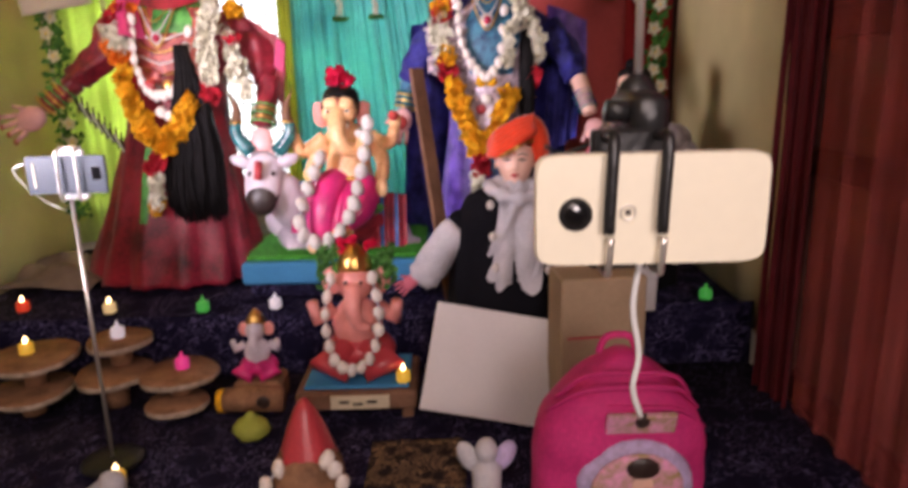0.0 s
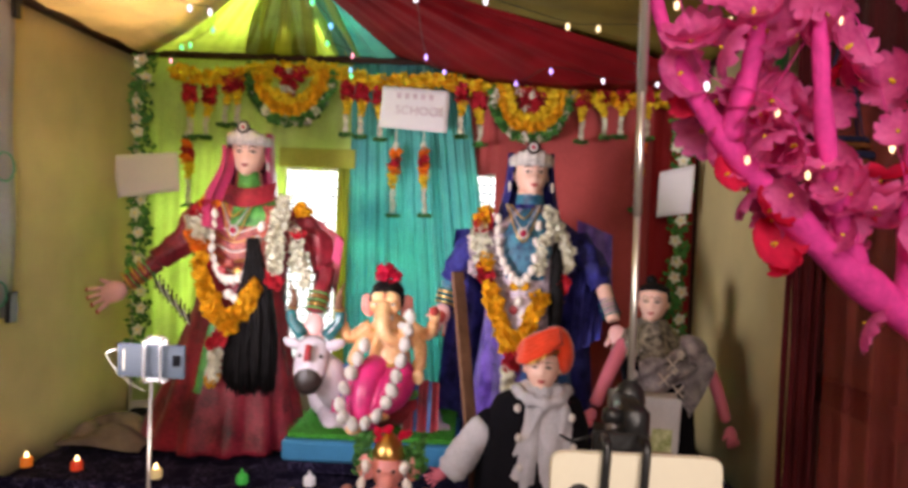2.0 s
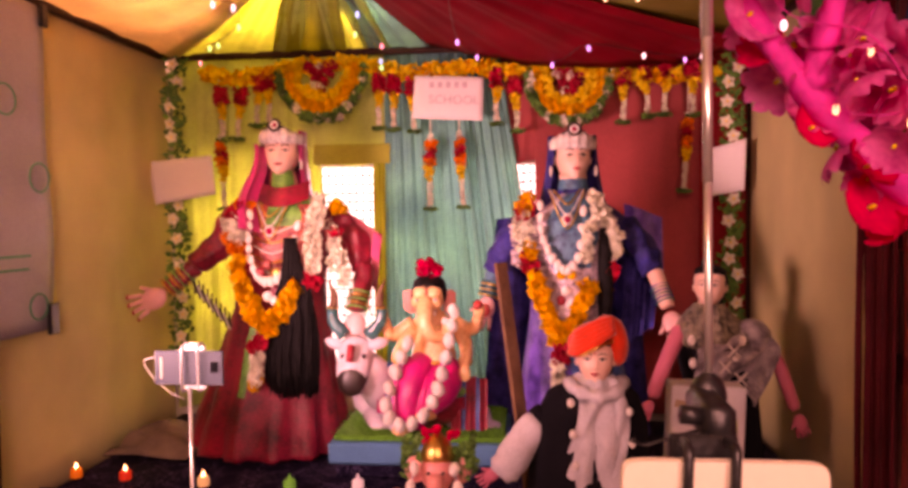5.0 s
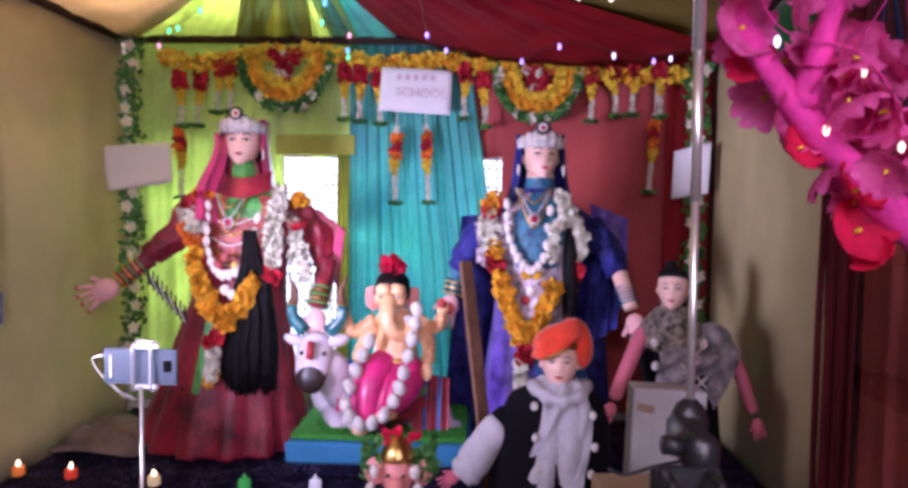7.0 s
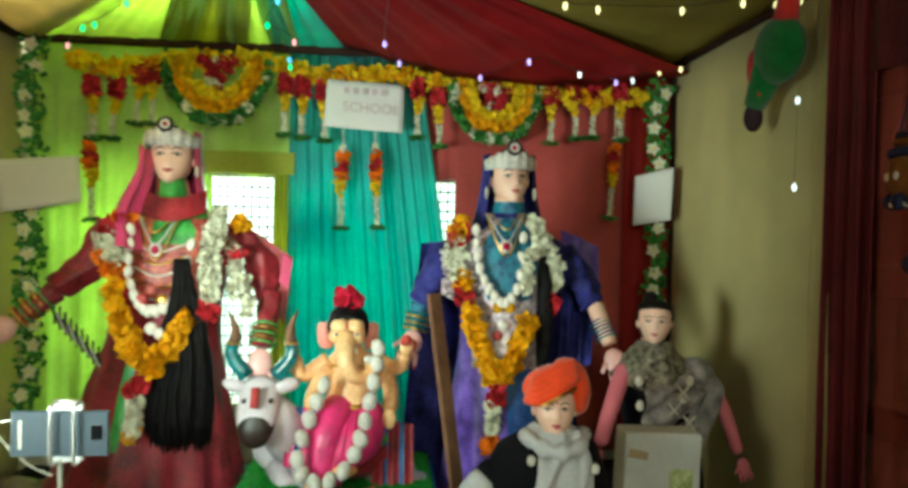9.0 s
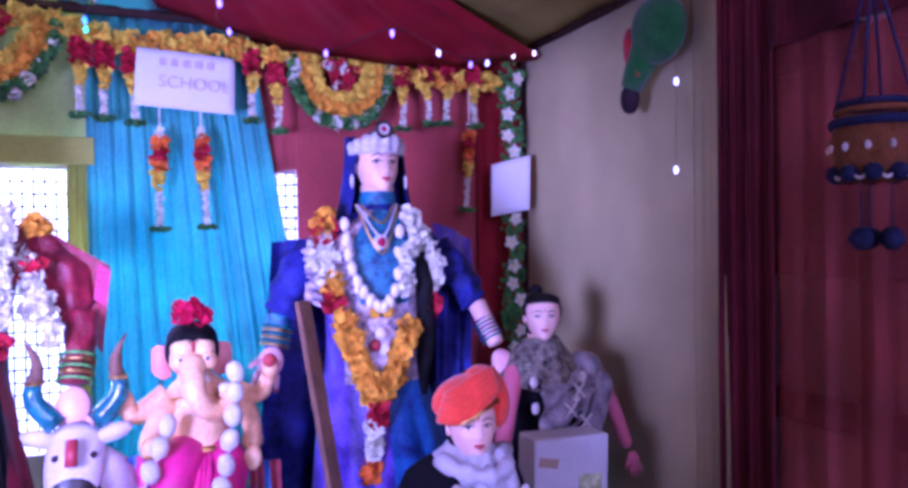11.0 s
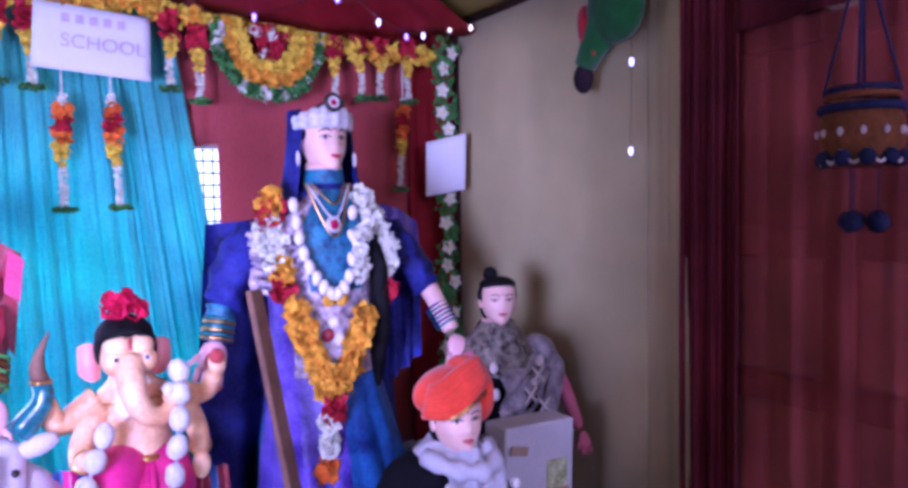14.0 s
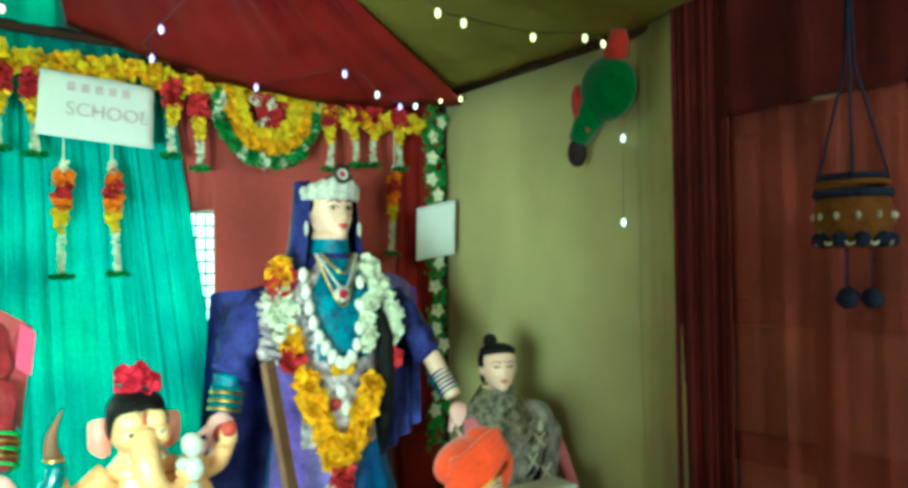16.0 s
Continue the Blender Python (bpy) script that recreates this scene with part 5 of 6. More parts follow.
for k, (x, z) in enumerate(((0.755, 1.24), (0.76, 1.17), (0.785, 1.12), (0.905, 1.24), (0.885, 1.18))):
    s.ell((x, 2.185, z), (0.012, 0.009, 0.016), SHELL, 10, 8)
tagged(s.make("cape_doll"), "woman doll in black dress, sequin scarf and grey fringed cape", "doll", "dolls on the altar")

# ---- head of the stage: toran, papers, leaf garlands ----
t = thing("toran", (0, 2.93, 2.28), "yellow and orange flower toran with arches and tassels", "door garland")
TOP = [(-1.11, 2.93, 2.262), (-0.95, 2.925, 2.235), (-0.78, 2.93, 2.265), (-0.59, 2.93, 2.285), (-0.40, 2.93, 2.28), (-0.25, 2.925, 2.24), (-0.05, 2.93, 2.25), (0.1, 2.93, 2.25), (0.27, 2.93, 2.225), (0.45, 2.93, 2.235), (0.61, 2.93, 2.215), (0.8, 2.93, 2.20), (1.02, 2.93, 2.205)]
s = Shape()
flower_chain(s, TOP, 120, 0.028, lambda f: YELLOWP if random.random() < 0.7 else MARIGOLD)
flower_chain(s, [(p[0], p[1], p[2] - 0.025) for p in TOP], 100, 0.022, lambda f: MARIGOLD if random.random() < 0.6 else YELLOWP)
s.make("band", t, False)


def arch(x, w, top, low):
    def u(k, dz):
        return [(x - w * k, 2.925, top), (x - w * k * 0.86, 2.92, top - (top - low) * 0.55 * dz), (x - w * k * 0.45, 2.915, top - (top - low) * 0.92 * dz), (x, 2.912, top - (top - low) * dz),
                (x + w * k * 0.45, 2.915, top - (top - low) * 0.92 * dz), (x + w * k * 0.86, 2.92, top - (top - low) * 0.55 * dz), (x + w * k, 2.925, top)]
    s = Shape()
    flower_chain(s, u(1, 1), 90, 0.021, lambda f: LEAF if random.random() < 0.85 else WHITEP, 0.5)
    a = s.make("leaf_arch", t, False, "dark green leaf arch")
    s = Shape()
    flower_chain(s, u(0.78, 0.78), 64, 0.024, MARIGOLD, 0.5)
    flower_chain(s, u(0.6, 0.6), 46, 0.022, YELLOWP, 0.5)
    s.make("marigold_arch", t, False, "orange marigold arch")
    s = Shape()
    for k in range(40):
        f = random.random()
        s.flower((x + random.uniform(-1, 1) * w * 0.36 * (1 - f * 0.8), 2.912, top - 0.0 - (top - low) * 0.5 * f), 0.021, REDP if random.random() < 0.85 else WHITEP, 6)
    s.make("rose_heart", t, False, "heart of red roses")


arch(-0.592, 0.185, 2.275, 2.05)
arch(0.442, 0.165, 2.222, 2.012)


def tassel_meshes(long):
    rows = []
    s = Shape()
    if long:
        for k in range(9):
            s.flower((random.uniform(-0.008, 0.008), 0, -0.035 - 0.011 * k), 0.021, ORANGEP if k < 3 else REDP if k < 6 else ORANGEP, 8)
    else:
        for k in range(6):
            s.flower((random.uniform(-0.01, 0.01), 0, -0.012 - 0.012 * k), 0.025, REDP, 8)
    rows.append(("red_flower", s))
    s = Shape()
    z = -0.14 if long else -0.085
    for k in range(5):
        s.flower((random.uniform(-0.008, 0.008), 0, z - 0.012 * k), 0.02 - 0.002 * k, YELLOWP, 8)
    rows.append(("yellow_flower", s))
    s = Shape()
    z0, z1 = (-0.20, -0.30) if long else (-0.145, -0.215)
    for k in range(10):
        s.flower((0, 0, z0 + (z1 - z0) * k / 9), 0.0105, WHITEP, 6)
    rows.append(("jasmine_string", s))
    if long:
        s = Shape().tube([(0, 0, 0), (0, 0, -0.03)], 0.004, WHITEP, 6)
        for k in range(3):
            s.flower((0, 0, -0.01 * k), 0.011, WHITEP, 6)
        rows.append(("jasmine_top", s))
    s = Shape()
    for k in range(8):
        a = k * 0.785
        s.flower((0.016 * math.cos(a), 0.016 * math.sin(a), z1 - 0.012), 0.011, LEAF, 6)
    rows.append(("leaf_tip", s))
    return rows


def tassel(parent, at, proto):
    """One tassel with its flowers, hung from the toran."""
    e = None
    for name, me in proto:
        o = new(name if e else "tassel", me)
        o.parent = e or parent
        o.matrix_world = Matrix.Translation(at) @ Matrix.Rotation(random.uniform(-0.06, 0.06), 4, "Y") @ Matrix.Rotation(random.uniform(0, 6), 4, "Z") @ Matrix.Diagonal((1.35, 1.35, 1, 1)) if e is None else e.matrix_world
        if e is None:
            e = o
            bpy.context.view_layer.update()


def protos(long):
    out = []
    for name, s in tassel_meshes(long):
        me = bpy.data.meshes.new(name)
        me.from_pydata(s.v, [], s.f)
        for m in s.mats:
            me.materials.append(m)
        me.polygons.foreach_set("material_index", s.m)
        out.append((name, me))
    return out


SHORT, LONG = protos(False), protos(True)
for x, low in ((-1.036, 1.962), (-0.95, 1.965), (-0.868, 2.02), (-0.818, 2.022), (-0.35, 1.997), (-0.286, 1.989), (-0.205, 1.981), (0.142, 2.004), (0.226, 1.974), (0.668, 2.0), (0.754, 2.022), (0.832, 2.026), (0.925, 2.02)):
    tassel(t, Vector((x, 2.925, low + 0.232)), SHORT)
for x, low in ((-1.043, 1.667), (-0.132, 1.655), (-0.012, 1.660), (0.92, 1.716)):
    tassel(t, Vector((x, 2.935, low + 0.318)), LONG)
s = Shape()
for x, z0, z1 in ((-1.043, 2.24, 1.985), (-0.132, 2.25, 1.97), (-0.012, 2.25, 1.975), (0.92, 2.2, 2.03)):
    s.tube([(x, 2.938, z0), (x, 2.938, z1)], 0.003, WHITEP, 5)
s.make("thread", t)


def paper(name, corners, label, marks=(), bend=0.004):
    """A sheet from its four corners: top left, top right, bottom right, bottom left. marks: bars of writing (u, v, width, height)."""
    tl, tr, br, bl = [Vector(c) for c in corners]
    n = (tr - tl).cross(bl - tl).normalized()
    ob = thing(name, (tl + br) / 2, label, "paper", "paper signs")

    def at(u, v):
        return (tl * (1 - u) + tr * u) * (1 - v) + (bl * (1 - u) + br * u) * v - n * bend * math.sin(math.pi * u) * math.cos(2 * v)
    Shape().sheet(at, 12, 8, PAPER).make("sheet", ob, thick=0.0012)
    for u, v, w, h in marks:
        s = Shape()
        s.sheet(lambda a, b: at(u + w * a, v + h * b) + n * (-0.0016 if n.y > 0 else 0.0016), 6, 1, PENCIL)
        s.make("writing", ob)
    return ob


paper("paper_sign", ((-0.193, 2.905, 2.212), (0.094, 2.915, 2.200), (0.088, 2.90, 2.020), (-0.203, 2.895, 2.036)), "white paper sheet with faint red writing pinned below the toran")
sign = bpy.data.objects["paper_sign"]
txt = bpy.data.curves.new("writing", "FONT")
txt.body, txt.size, txt.extrude = "SCHOOL", 0.052, 0.0002
txt.materials.append(PENCIL)
o = new("writing", txt)
o.parent = sign
o.matrix_world = Matrix.Translation((-0.135, 2.8935, 2.095)) @ Euler((radians(90), radians(2.6), 0)).to_matrix().to_4x4()
s = Shape()
for k in range(5):
    s.box((-0.12 + 0.034 * k, 2.897, 2.172 - 0.0012 * k), (0.02, 0.001, 0.024), PENCIL, 0.0003)
s.make("writing", sign, False)
paper("paper_sign", ((0.99, 2.90, 1.885), (1.118, 2.835, 1.918), (1.110, 2.835, 1.718), (0.985, 2.90, 1.695)), "blank white paper sheet pinned in the stage corner")
paper("paper_sign", ((-1.335, 2.86, 1.872), (-1.052, 2.865, 1.896), (-1.036, 2.855, 1.732), (-1.300, 2.85, 1.690)), "white paper sheet pinned to the leaf garland by the side drape", bend=0.008)


def leaf_garland(name, x, y, z0, z1, w, flowers, label):
    t = thing(name, (x, y, z0), label, "garland", "leaf garlands")
    s = Shape()
    n = int((z0 - z1) * 420)
    for k in range(n):
        z = z0 - (z0 - z1) * random.random()
        c = Vector((x + random.uniform(-w, w) * 0.9 + 0.012 * math.sin(z * 17), y + random.uniform(-0.02, 0.0), z))
        a = random.uniform(0, 6.28)
        d = Vector((math.cos(a), -0.35, math.sin(a))).normalized() * random.uniform(0.022, 0.036)
        q = d.cross(Vector((0, 1, 0))).normalized() * d.length * 0.33
        i = len(s.v)
        s.v.extend([tuple(c), tuple(c + d * 0.5 + q), tuple(c + d + Vector((0, -0.004, 0))), tuple(c + d * 0.5 - q)])
        s.face((i, i + 1, i + 2, i + 3), LEAF)
    s.tube([(x, y, z0 + 0.02), (x, y, z1)], 0.004, LEAF, 6)
    s.make("leaves", t, False)
    f = Shape()
    for k in range(5):
        a = k * 1.2566
        d = Vector((math.cos(a), -0.25, math.sin(a))) * 1.15
        q = Vector((-math.sin(a), 0, math.cos(a))) * 0.012
        i = len(f.v)
        f.v.extend([(0, 0, 0), tuple(d * 0.013 + q), tuple(d * 0.026 + Vector((0, 0.004, 0))), tuple(d * 0.013 - q)])
        f.face((i, i + 1, i + 2, i + 3), WHITEP)
    f.ell((0, -0.006, 0), (0.005, 0.004, 0.005), YELLOWP, 6, 4)
    me = None
    for k in range(flowers):
        z = z0 - 0.03 - (z0 - z1 - 0.06) * (k + random.uniform(-0.3, 0.3)) / flowers
        if me is None:
            o = f.make("flower", t, False)
            me = o.data
        else:
            o = new("flower", me)
            o.parent = t
        o.matrix_world = Matrix.Translation((x + random.uniform(-0.6, 0.6) * w, y - 0.028, z)) @ Matrix.Rotation(random.uniform(0, 6), 4, "Y") @ Matrix.Rotation(random.uniform(-0.4, 0.4), 4, "X")


leaf_garland("leaf_garland", -1.235, 2.93, 2.32, 0.92, 0.042, 16, "plastic green leaf garland with few small white flowers")
leaf_garland("leaf_garland", 1.085, 2.935, 2.26, 1.02, 0.042, 15, "plastic green leaf garland with white flowers on the corner post")

# ---- papers, banner and hanging crafts at the sides ----
s = Shape().sheet(lambda u, v: (-1.262 + 0.008 * math.sin(4 * u + 5 * v) + 0.004 * math.sin(11 * v), 0.75 + 1.37 * u, 2.30 - 1.02 * v), 40, 24, BANNER)
t = thing("vinyl_banner", (-1.26, 1.5, 1.3), "grey printed vinyl banner hung on the side drape", "banner")
s.make("sheet", t, thick=0.002)
for y, z, r in ((2.06, 1.76, 0.045), (1.92, 1.98, 0.045), (1.75, 1.75, 0.05), (2.04, 1.36, 0.04)):
    Shape().ring((-1.249, y, z), r, 0.003, GREENINK, Matrix.Rotation(radians(90), 3, "Y"), 24).make("ring_mark", t)
for k, (y, z, w) in enumerate(((1.9, 1.52, 0.22), (1.85, 1.48, 0.3))):
    Shape().box((-1.249, y, z), (0.001, w, 0.008), GREENINK, 0.0003).make("writing", t, False)
Shape().box((-1.245, 2.10, 1.315), (0.016, 0.045, 0.10), BLACKPLASTIC, 0.004).make("clip", t, False)
Shape().box((-1.255, 2.11, 2.27), (0.016, 0.03, 0.07), BLACKPLASTIC, 0.004).make("clip", t, False)

# stand-in for an unidentified dark upright at the side, built as a plain box
s = Shape().box((-1.262, 1.80, 0.64), (0.05, 0.10, 1.27), BEAMWOOD, 0.006)
structure(s.make("dark_upright", smooth=False), "dark upright stand-in below the vinyl banner", "post")

t = thing("parrot_ornament", (1.09, 2.10, 2.3), "green and red felt parrot ornament hanging upside down", "ornament")
s = Shape().ell((1.09, 2.085, 2.165), (0.058, 0.09, 0.092), PARROT, 18, 12, Matrix.Rotation(radians(-16), 3, "X"))
s.tube([(1.09, 2.12, 2.13), (1.085, 2.165, 2.075), (1.08, 2.19, 2.03)], [0.05, 0.038, 0.03], PARROT, 14)
s.make("body", t)
Shape().ell((1.08, 2.195, 2.0), (0.026, 0.03, 0.042), PARROTDARK, 14, 10).make("head", t)
Shape().ell((1.07, 2.165, 2.12), (0.024, 0.032, 0.075), PARROTRED, 12, 10, Matrix.Rotation(radians(-14), 3, "X")).make("wing", t)
s = Shape().tube([(1.09, 2.06, 2.24), (1.09, 2.045, 2.29), (1.09, 2.04, 2.318)], [0.034, 0.03, 0.02], PARROTRED, 12)
s.make("tail", t)

t = thing("hanging_basket", (0.975, 1.395, 1.75), "orange and indigo crocheted basket ornament on dark cords", "ornament")
c = Vector((0.975, 1.395, 0))
s = Shape()
rings = []
for z, r in ((1.703, 0.062), (1.725, 0.078), (1.750, 0.088), (1.780, 0.086), (1.800, 0.08)):
    rings.append([(c.x + r * math.cos(2 * math.pi * j / 28), c.y + r * math.sin(2 * math.pi * j / 28), z) for j in range(28)])
s.loft(rings, TERRACOTTA)
s.make("bowl", t)
s = Shape().ring((c.x, c.y, 1.807), 0.083, 0.009, INDIGO, None, 28)
s.ring((c.x, c.y, 1.828), 0.074, 0.006, TERRACOTTA, None, 28)
s.ring((c.x, c.y, 1.841), 0.07, 0.006, INDIGO, None, 28)
s.make("rim", t)
for k in range(12):
    a = k * math.pi / 6
    Shape().ell((c.x + 0.089 * math.cos(a), c.y + 0.089 * math.sin(a), 1.763), (0.007, 0.007, 0.008), SILVER, 8, 6).make("mirror_bead", t)
s = Shape()
for k in range(10):
    a0, a1 = k * 0.6283, (k + 1) * 0.6283
    m = (a0 + a1) / 2
    s.tube(curve([(c.x + 0.085 * math.cos(a0), c.y + 0.085 * math.sin(a0), 1.730), (c.x + 0.083 * math.cos(m), c.y + 0.083 * math.sin(m), 1.707), (c.x + 0.085 * math.cos(a1), c.y + 0.085 * math.sin(a1), 1.730)], 8), 0.003, SHELL, 5)
s.make("bead_swag", t)
s = Shape()
for k in range(10):
    a = k * 0.6283
    s.ell((c.x + 0.078 * math.cos(a), c.y + 0.078 * math.sin(a), 1.717), (0.02, 0.02, 0.016), INDIGO, 8, 6)
s.make("fringe", t)
for k in range(4):
    a = 0.4 + k * 1.57
    Shape().tube([(c.x + 0.078 * math.cos(a), c.y + 0.078 * math.sin(a), 1.835), (c.x + 0.012 * math.cos(a), c.y + 0.012 * math.sin(a), 2.06), (c.x, c.y, 2.31)], 0.0035, INDIGO, 6).make("cord", t)
for k in range(3):
    a = 0.9 + k * 2.09
    x, y = c.x + 0.035 * math.cos(a), c.y + 0.035 * math.sin(a)
    Shape().tube([(x, y, 1.705), (x, y, 1.615)], 0.002, INDIGO, 5).make("cord", t)
    Shape().ell((x, y, 1.602), (0.026, 0.026, 0.02), INDIGO, 12, 8, None, 0.08).make("pompom", t)

t.scale = (0.76, 0.76, 0.95)

# ---- fairy lights ----
bulb_mesh = {}


def fairy(label, pts, hang=0.0, size=1.0):
    """A wire with its bulbs; pts: place and colour of each bulb."""
    t = thing("fairy_lights", pts[0][:3], label, "string lights", "fairy lights")
    Shape().tube(curve([(x, y, z + 0.014) for x, y, z, k in pts], 8 * len(pts)), 0.0013 if not hang else 0.0007, BLACKPLASTIC if not hang else PINKBARK if hang > 1 else GREYCLOTH, 5).make("wire", t)
    for x, y, z, k in pts:
        if k not in bulb_mesh:
            s = Shape().ell((0, 0, 0), (0.0068, 0.0068, 0.0115), BULBS[k], 8, 6)
            o = s.make("bulb", t)
            bulb_mesh[k] = o.data
        else:
            o = new("bulb", bulb_mesh[k])
            o.parent = t
        o.matrix_world = Matrix.Translation((x, y, z)) @ Matrix.Scale(size, 4)


G, B_, P, W_, V, C_ = range(6)
fairy("string of coloured fairy lights across the peach canopy", [(-1.10, 1.807, 2.255, B_), (-0.90, 1.81, 2.255, P), (-0.769, 1.82, 2.25, C_), (-0.653, 2.0, 2.25, C_), (-0.606, 2.037, 2.25, C_), (-0.695, 2.296, 2.265, G), (-0.891, 2.58, 2.28, G), (-0.96, 2.66, 2.29, G), (-1.1, 2.88, 2.285, P)])
fairy("string of coloured fairy lights along the lime canopy", [(-0.256, 1.888, 2.245, G), (-0.27, 2.202, 2.265, B_), (-0.345, 2.493, 2.28, G), (-0.29, 2.71, 2.29, P), (-0.328, 2.88, 2.27, B_), (-0.326, 2.885, 2.245, G)])
fairy("string of violet and white fairy lights along the red swag", [(0.04, 1.851, 2.25, C_), (0.018, 2.531, 2.25, V), (0.071, 2.84, 2.265, V), (0.37, 2.84, 2.225, V), (0.477, 2.474, 2.20, V), (0.70, 2.68, 2.215, C_), (0.885, 2.84, 2.23, V), (0.95, 2.84, 2.24, C_), (1.045, 2.82, 2.27, W_), (1.12, 2.80, 2.28, W_)])
fairy("string of warm fairy lights across the khaki canopy", [(0.232, 1.858, 2.25, C_), (0.481, 2.043, 2.24, W_), (0.577, 2.074, 2.245, W_), (0.815, 2.092, 2.26, W_), (0.966, 2.053, 2.275, W_), (1.08, 2.09, 2.29, W_)])
fairy("hanging end of a fairy light string by the side drape", [(1.143, 2.08, 2.30, W_), (1.143, 2.079, 2.03, C_), (1.14, 2.08, 1.793, C_)], 1)

# ---- altar things ----
DIYA = {}


def diya(x, y, z, colour, hue):
    """A small LED tea light with a flame tip."""
    c = {"red": (0.75, 0.06, 0.02), "orange": (0.8, 0.2, 0.02), "yellow": (0.8, 0.5, 0.05), "green": (0.03, 0.4, 0.06), "white": (0.7, 0.68, 0.72), "pink": (0.8, 0.06, 0.28), "purple": (0.2, 0.03, 0.35), "cream": (0.85, 0.65, 0.3)}[colour]
    t = thing("tea_light", (x, y, z), colour + " plastic LED tea light standing on the altar", "tea light", "tea lights")
    if colour not in DIYA:
        m = mat("tea_light_" + colour, c, 0.4, glow=c, power=0.35, vary=0.1)
        cup = Shape().loft([[(r * math.cos(2 * math.pi * j / 16), r * math.sin(2 * math.pi * j / 16), h) for j in range(16)] for h, r in ((0, 0.017), (0.004, 0.019), (0.026, 0.0185), (0.03, 0.015), (0.031, 0.006))], m)
        fl = Shape().loft([[(r * math.cos(2 * math.pi * j / 10), r * math.sin(2 * math.pi * j / 10), h) for j in range(10)] for h, r in ((0.029, 0.004), (0.034, 0.0065), (0.040, 0.005), (0.049, 0.001))], FLAME if hue else m)
        a, b = cup.make("cup", t), fl.make("flame", t)
        DIYA[colour] = (a.data, b.data)
    else:
        a, b = new("cup", DIYA[colour][0]), new("flame", DIYA[colour][1])
    for o in (a, b):
        o.parent = t
        o.matrix_parent_inverse = Matrix()
        o.location = (0, 0, 0)


for x, y, z, colour, hue in ((-1.225, 2.16, LEDGE, "orange", 1), (-1.05, 2.15, LEDGE, "red", 1), (-0.77, 2.115, LEDGE, "cream", 1), (-0.486, 2.105, LEDGE, "green", 0), (-0.272, 2.118, LEDGE, "white", 0), (1.03, 2.10, LEDGE, "green", 0),
                             (-0.80, 1.44, LOW, "white", 0), (-0.475, 1.45, LOW + 0.02, "yellow", 1), (-0.135, 1.735, LOW, "purple", 1), (0.13, 1.775, 0.69, "yellow", 1)):
    diya(x, y, z + 0.001, colour, hue)


def wood_stand(x, y, tiers, label):
    """Log slices one above the other on short legs."""
    t = thing("wood_slice_stand", (x, y, LOW), label, "stand", "wood slice stands")
    below = LOW
    for dx, dy, z, r in tiers:
        s = Shape()
        rings = []
        for h, k in ((-0.022, 0.94), (-0.018, 1.0), (-0.004, 1.0), (0, 0.96)):
            rings.append([(x + dx + r * k * (1 + 0.05 * math.sin(3 * a + x * 9) + 0.02 * math.sin(11 * a)) * math.cos(a), y + dy + r * k * (1 + 0.05 * math.sin(3 * a + x * 9)) * math.sin(a), z + h) for a in [2 * math.pi * j / 36 for j in range(36)]])
        s.loft(rings, lambda i, j: BARK if i < 2 else LOGBROWN)
        s.make("slice", t)
        Shape().tube([(x + dx, y + dy, below), (x + dx, y + dy, z - 0.02)], 0.03, LOGBROWN, 12).make("leg", t)
        below = z
    return t


wood_stand(-0.87, 1.865, ((0.0, -0.03, 0.672, 0.105), (0, 0, 0.755, 0.115)), "two-tier stand of pale rimmed log slices on the altar")
wood_stand(-0.66, 1.92, ((0.0, -0.05, 0.70, 0.10), (0.0, 0.0, 0.775, 0.085)), "two-tier stand of dark log slices on the altar")
wood_stand(-0.475, 1.85, ((0.0, -0.04, 0.64, 0.08), (0, 0, 0.705, 0.10)), "two-tier stand of brown log slices on the altar")
diya(-0.885, 1.87, 0.756, "yellow", 1)
diya(-0.66, 1.92, 0.776, "white", 0)
diya(-0.47, 1.86, 0.706, "pink", 0)

# low stool with the small idol
t = thing("low_stool", (0.01, 1.85, LOW), "low brown wooden stool with blue cloth top and pale label", "stool")
Shape().box((0.01, 1.85, 0.655), (0.31, 0.23, 0.05), PLANK, 0.006).make("seat", t, False)
Shape().box((0.01, 1.855, 0.685), (0.27, 0.20, 0.01), BLUEBOARD, 0.004).make("cloth", t, False, "blue cloth cover")
for x in (-0.12, 0.14):
    for y in (1.76, 1.94):
        Shape().box((x, y, 0.616), (0.03, 0.03, 0.032), PLANK, 0.004).make("leg", t, False)
Shape().box((0.02, 1.732, 0.655), (0.15, 0.005, 0.036), LABELCREAM, 0.001).make("label_plate", t, False, "cream label plate")
for k in range(3):
    Shape().box((-0.02 + 0.035 * k, 1.728, 0.657 - 0.006 * (k % 2)), (0.026, 0.002, 0.007), DARKINK, 0.0004).make("writing", t, False)


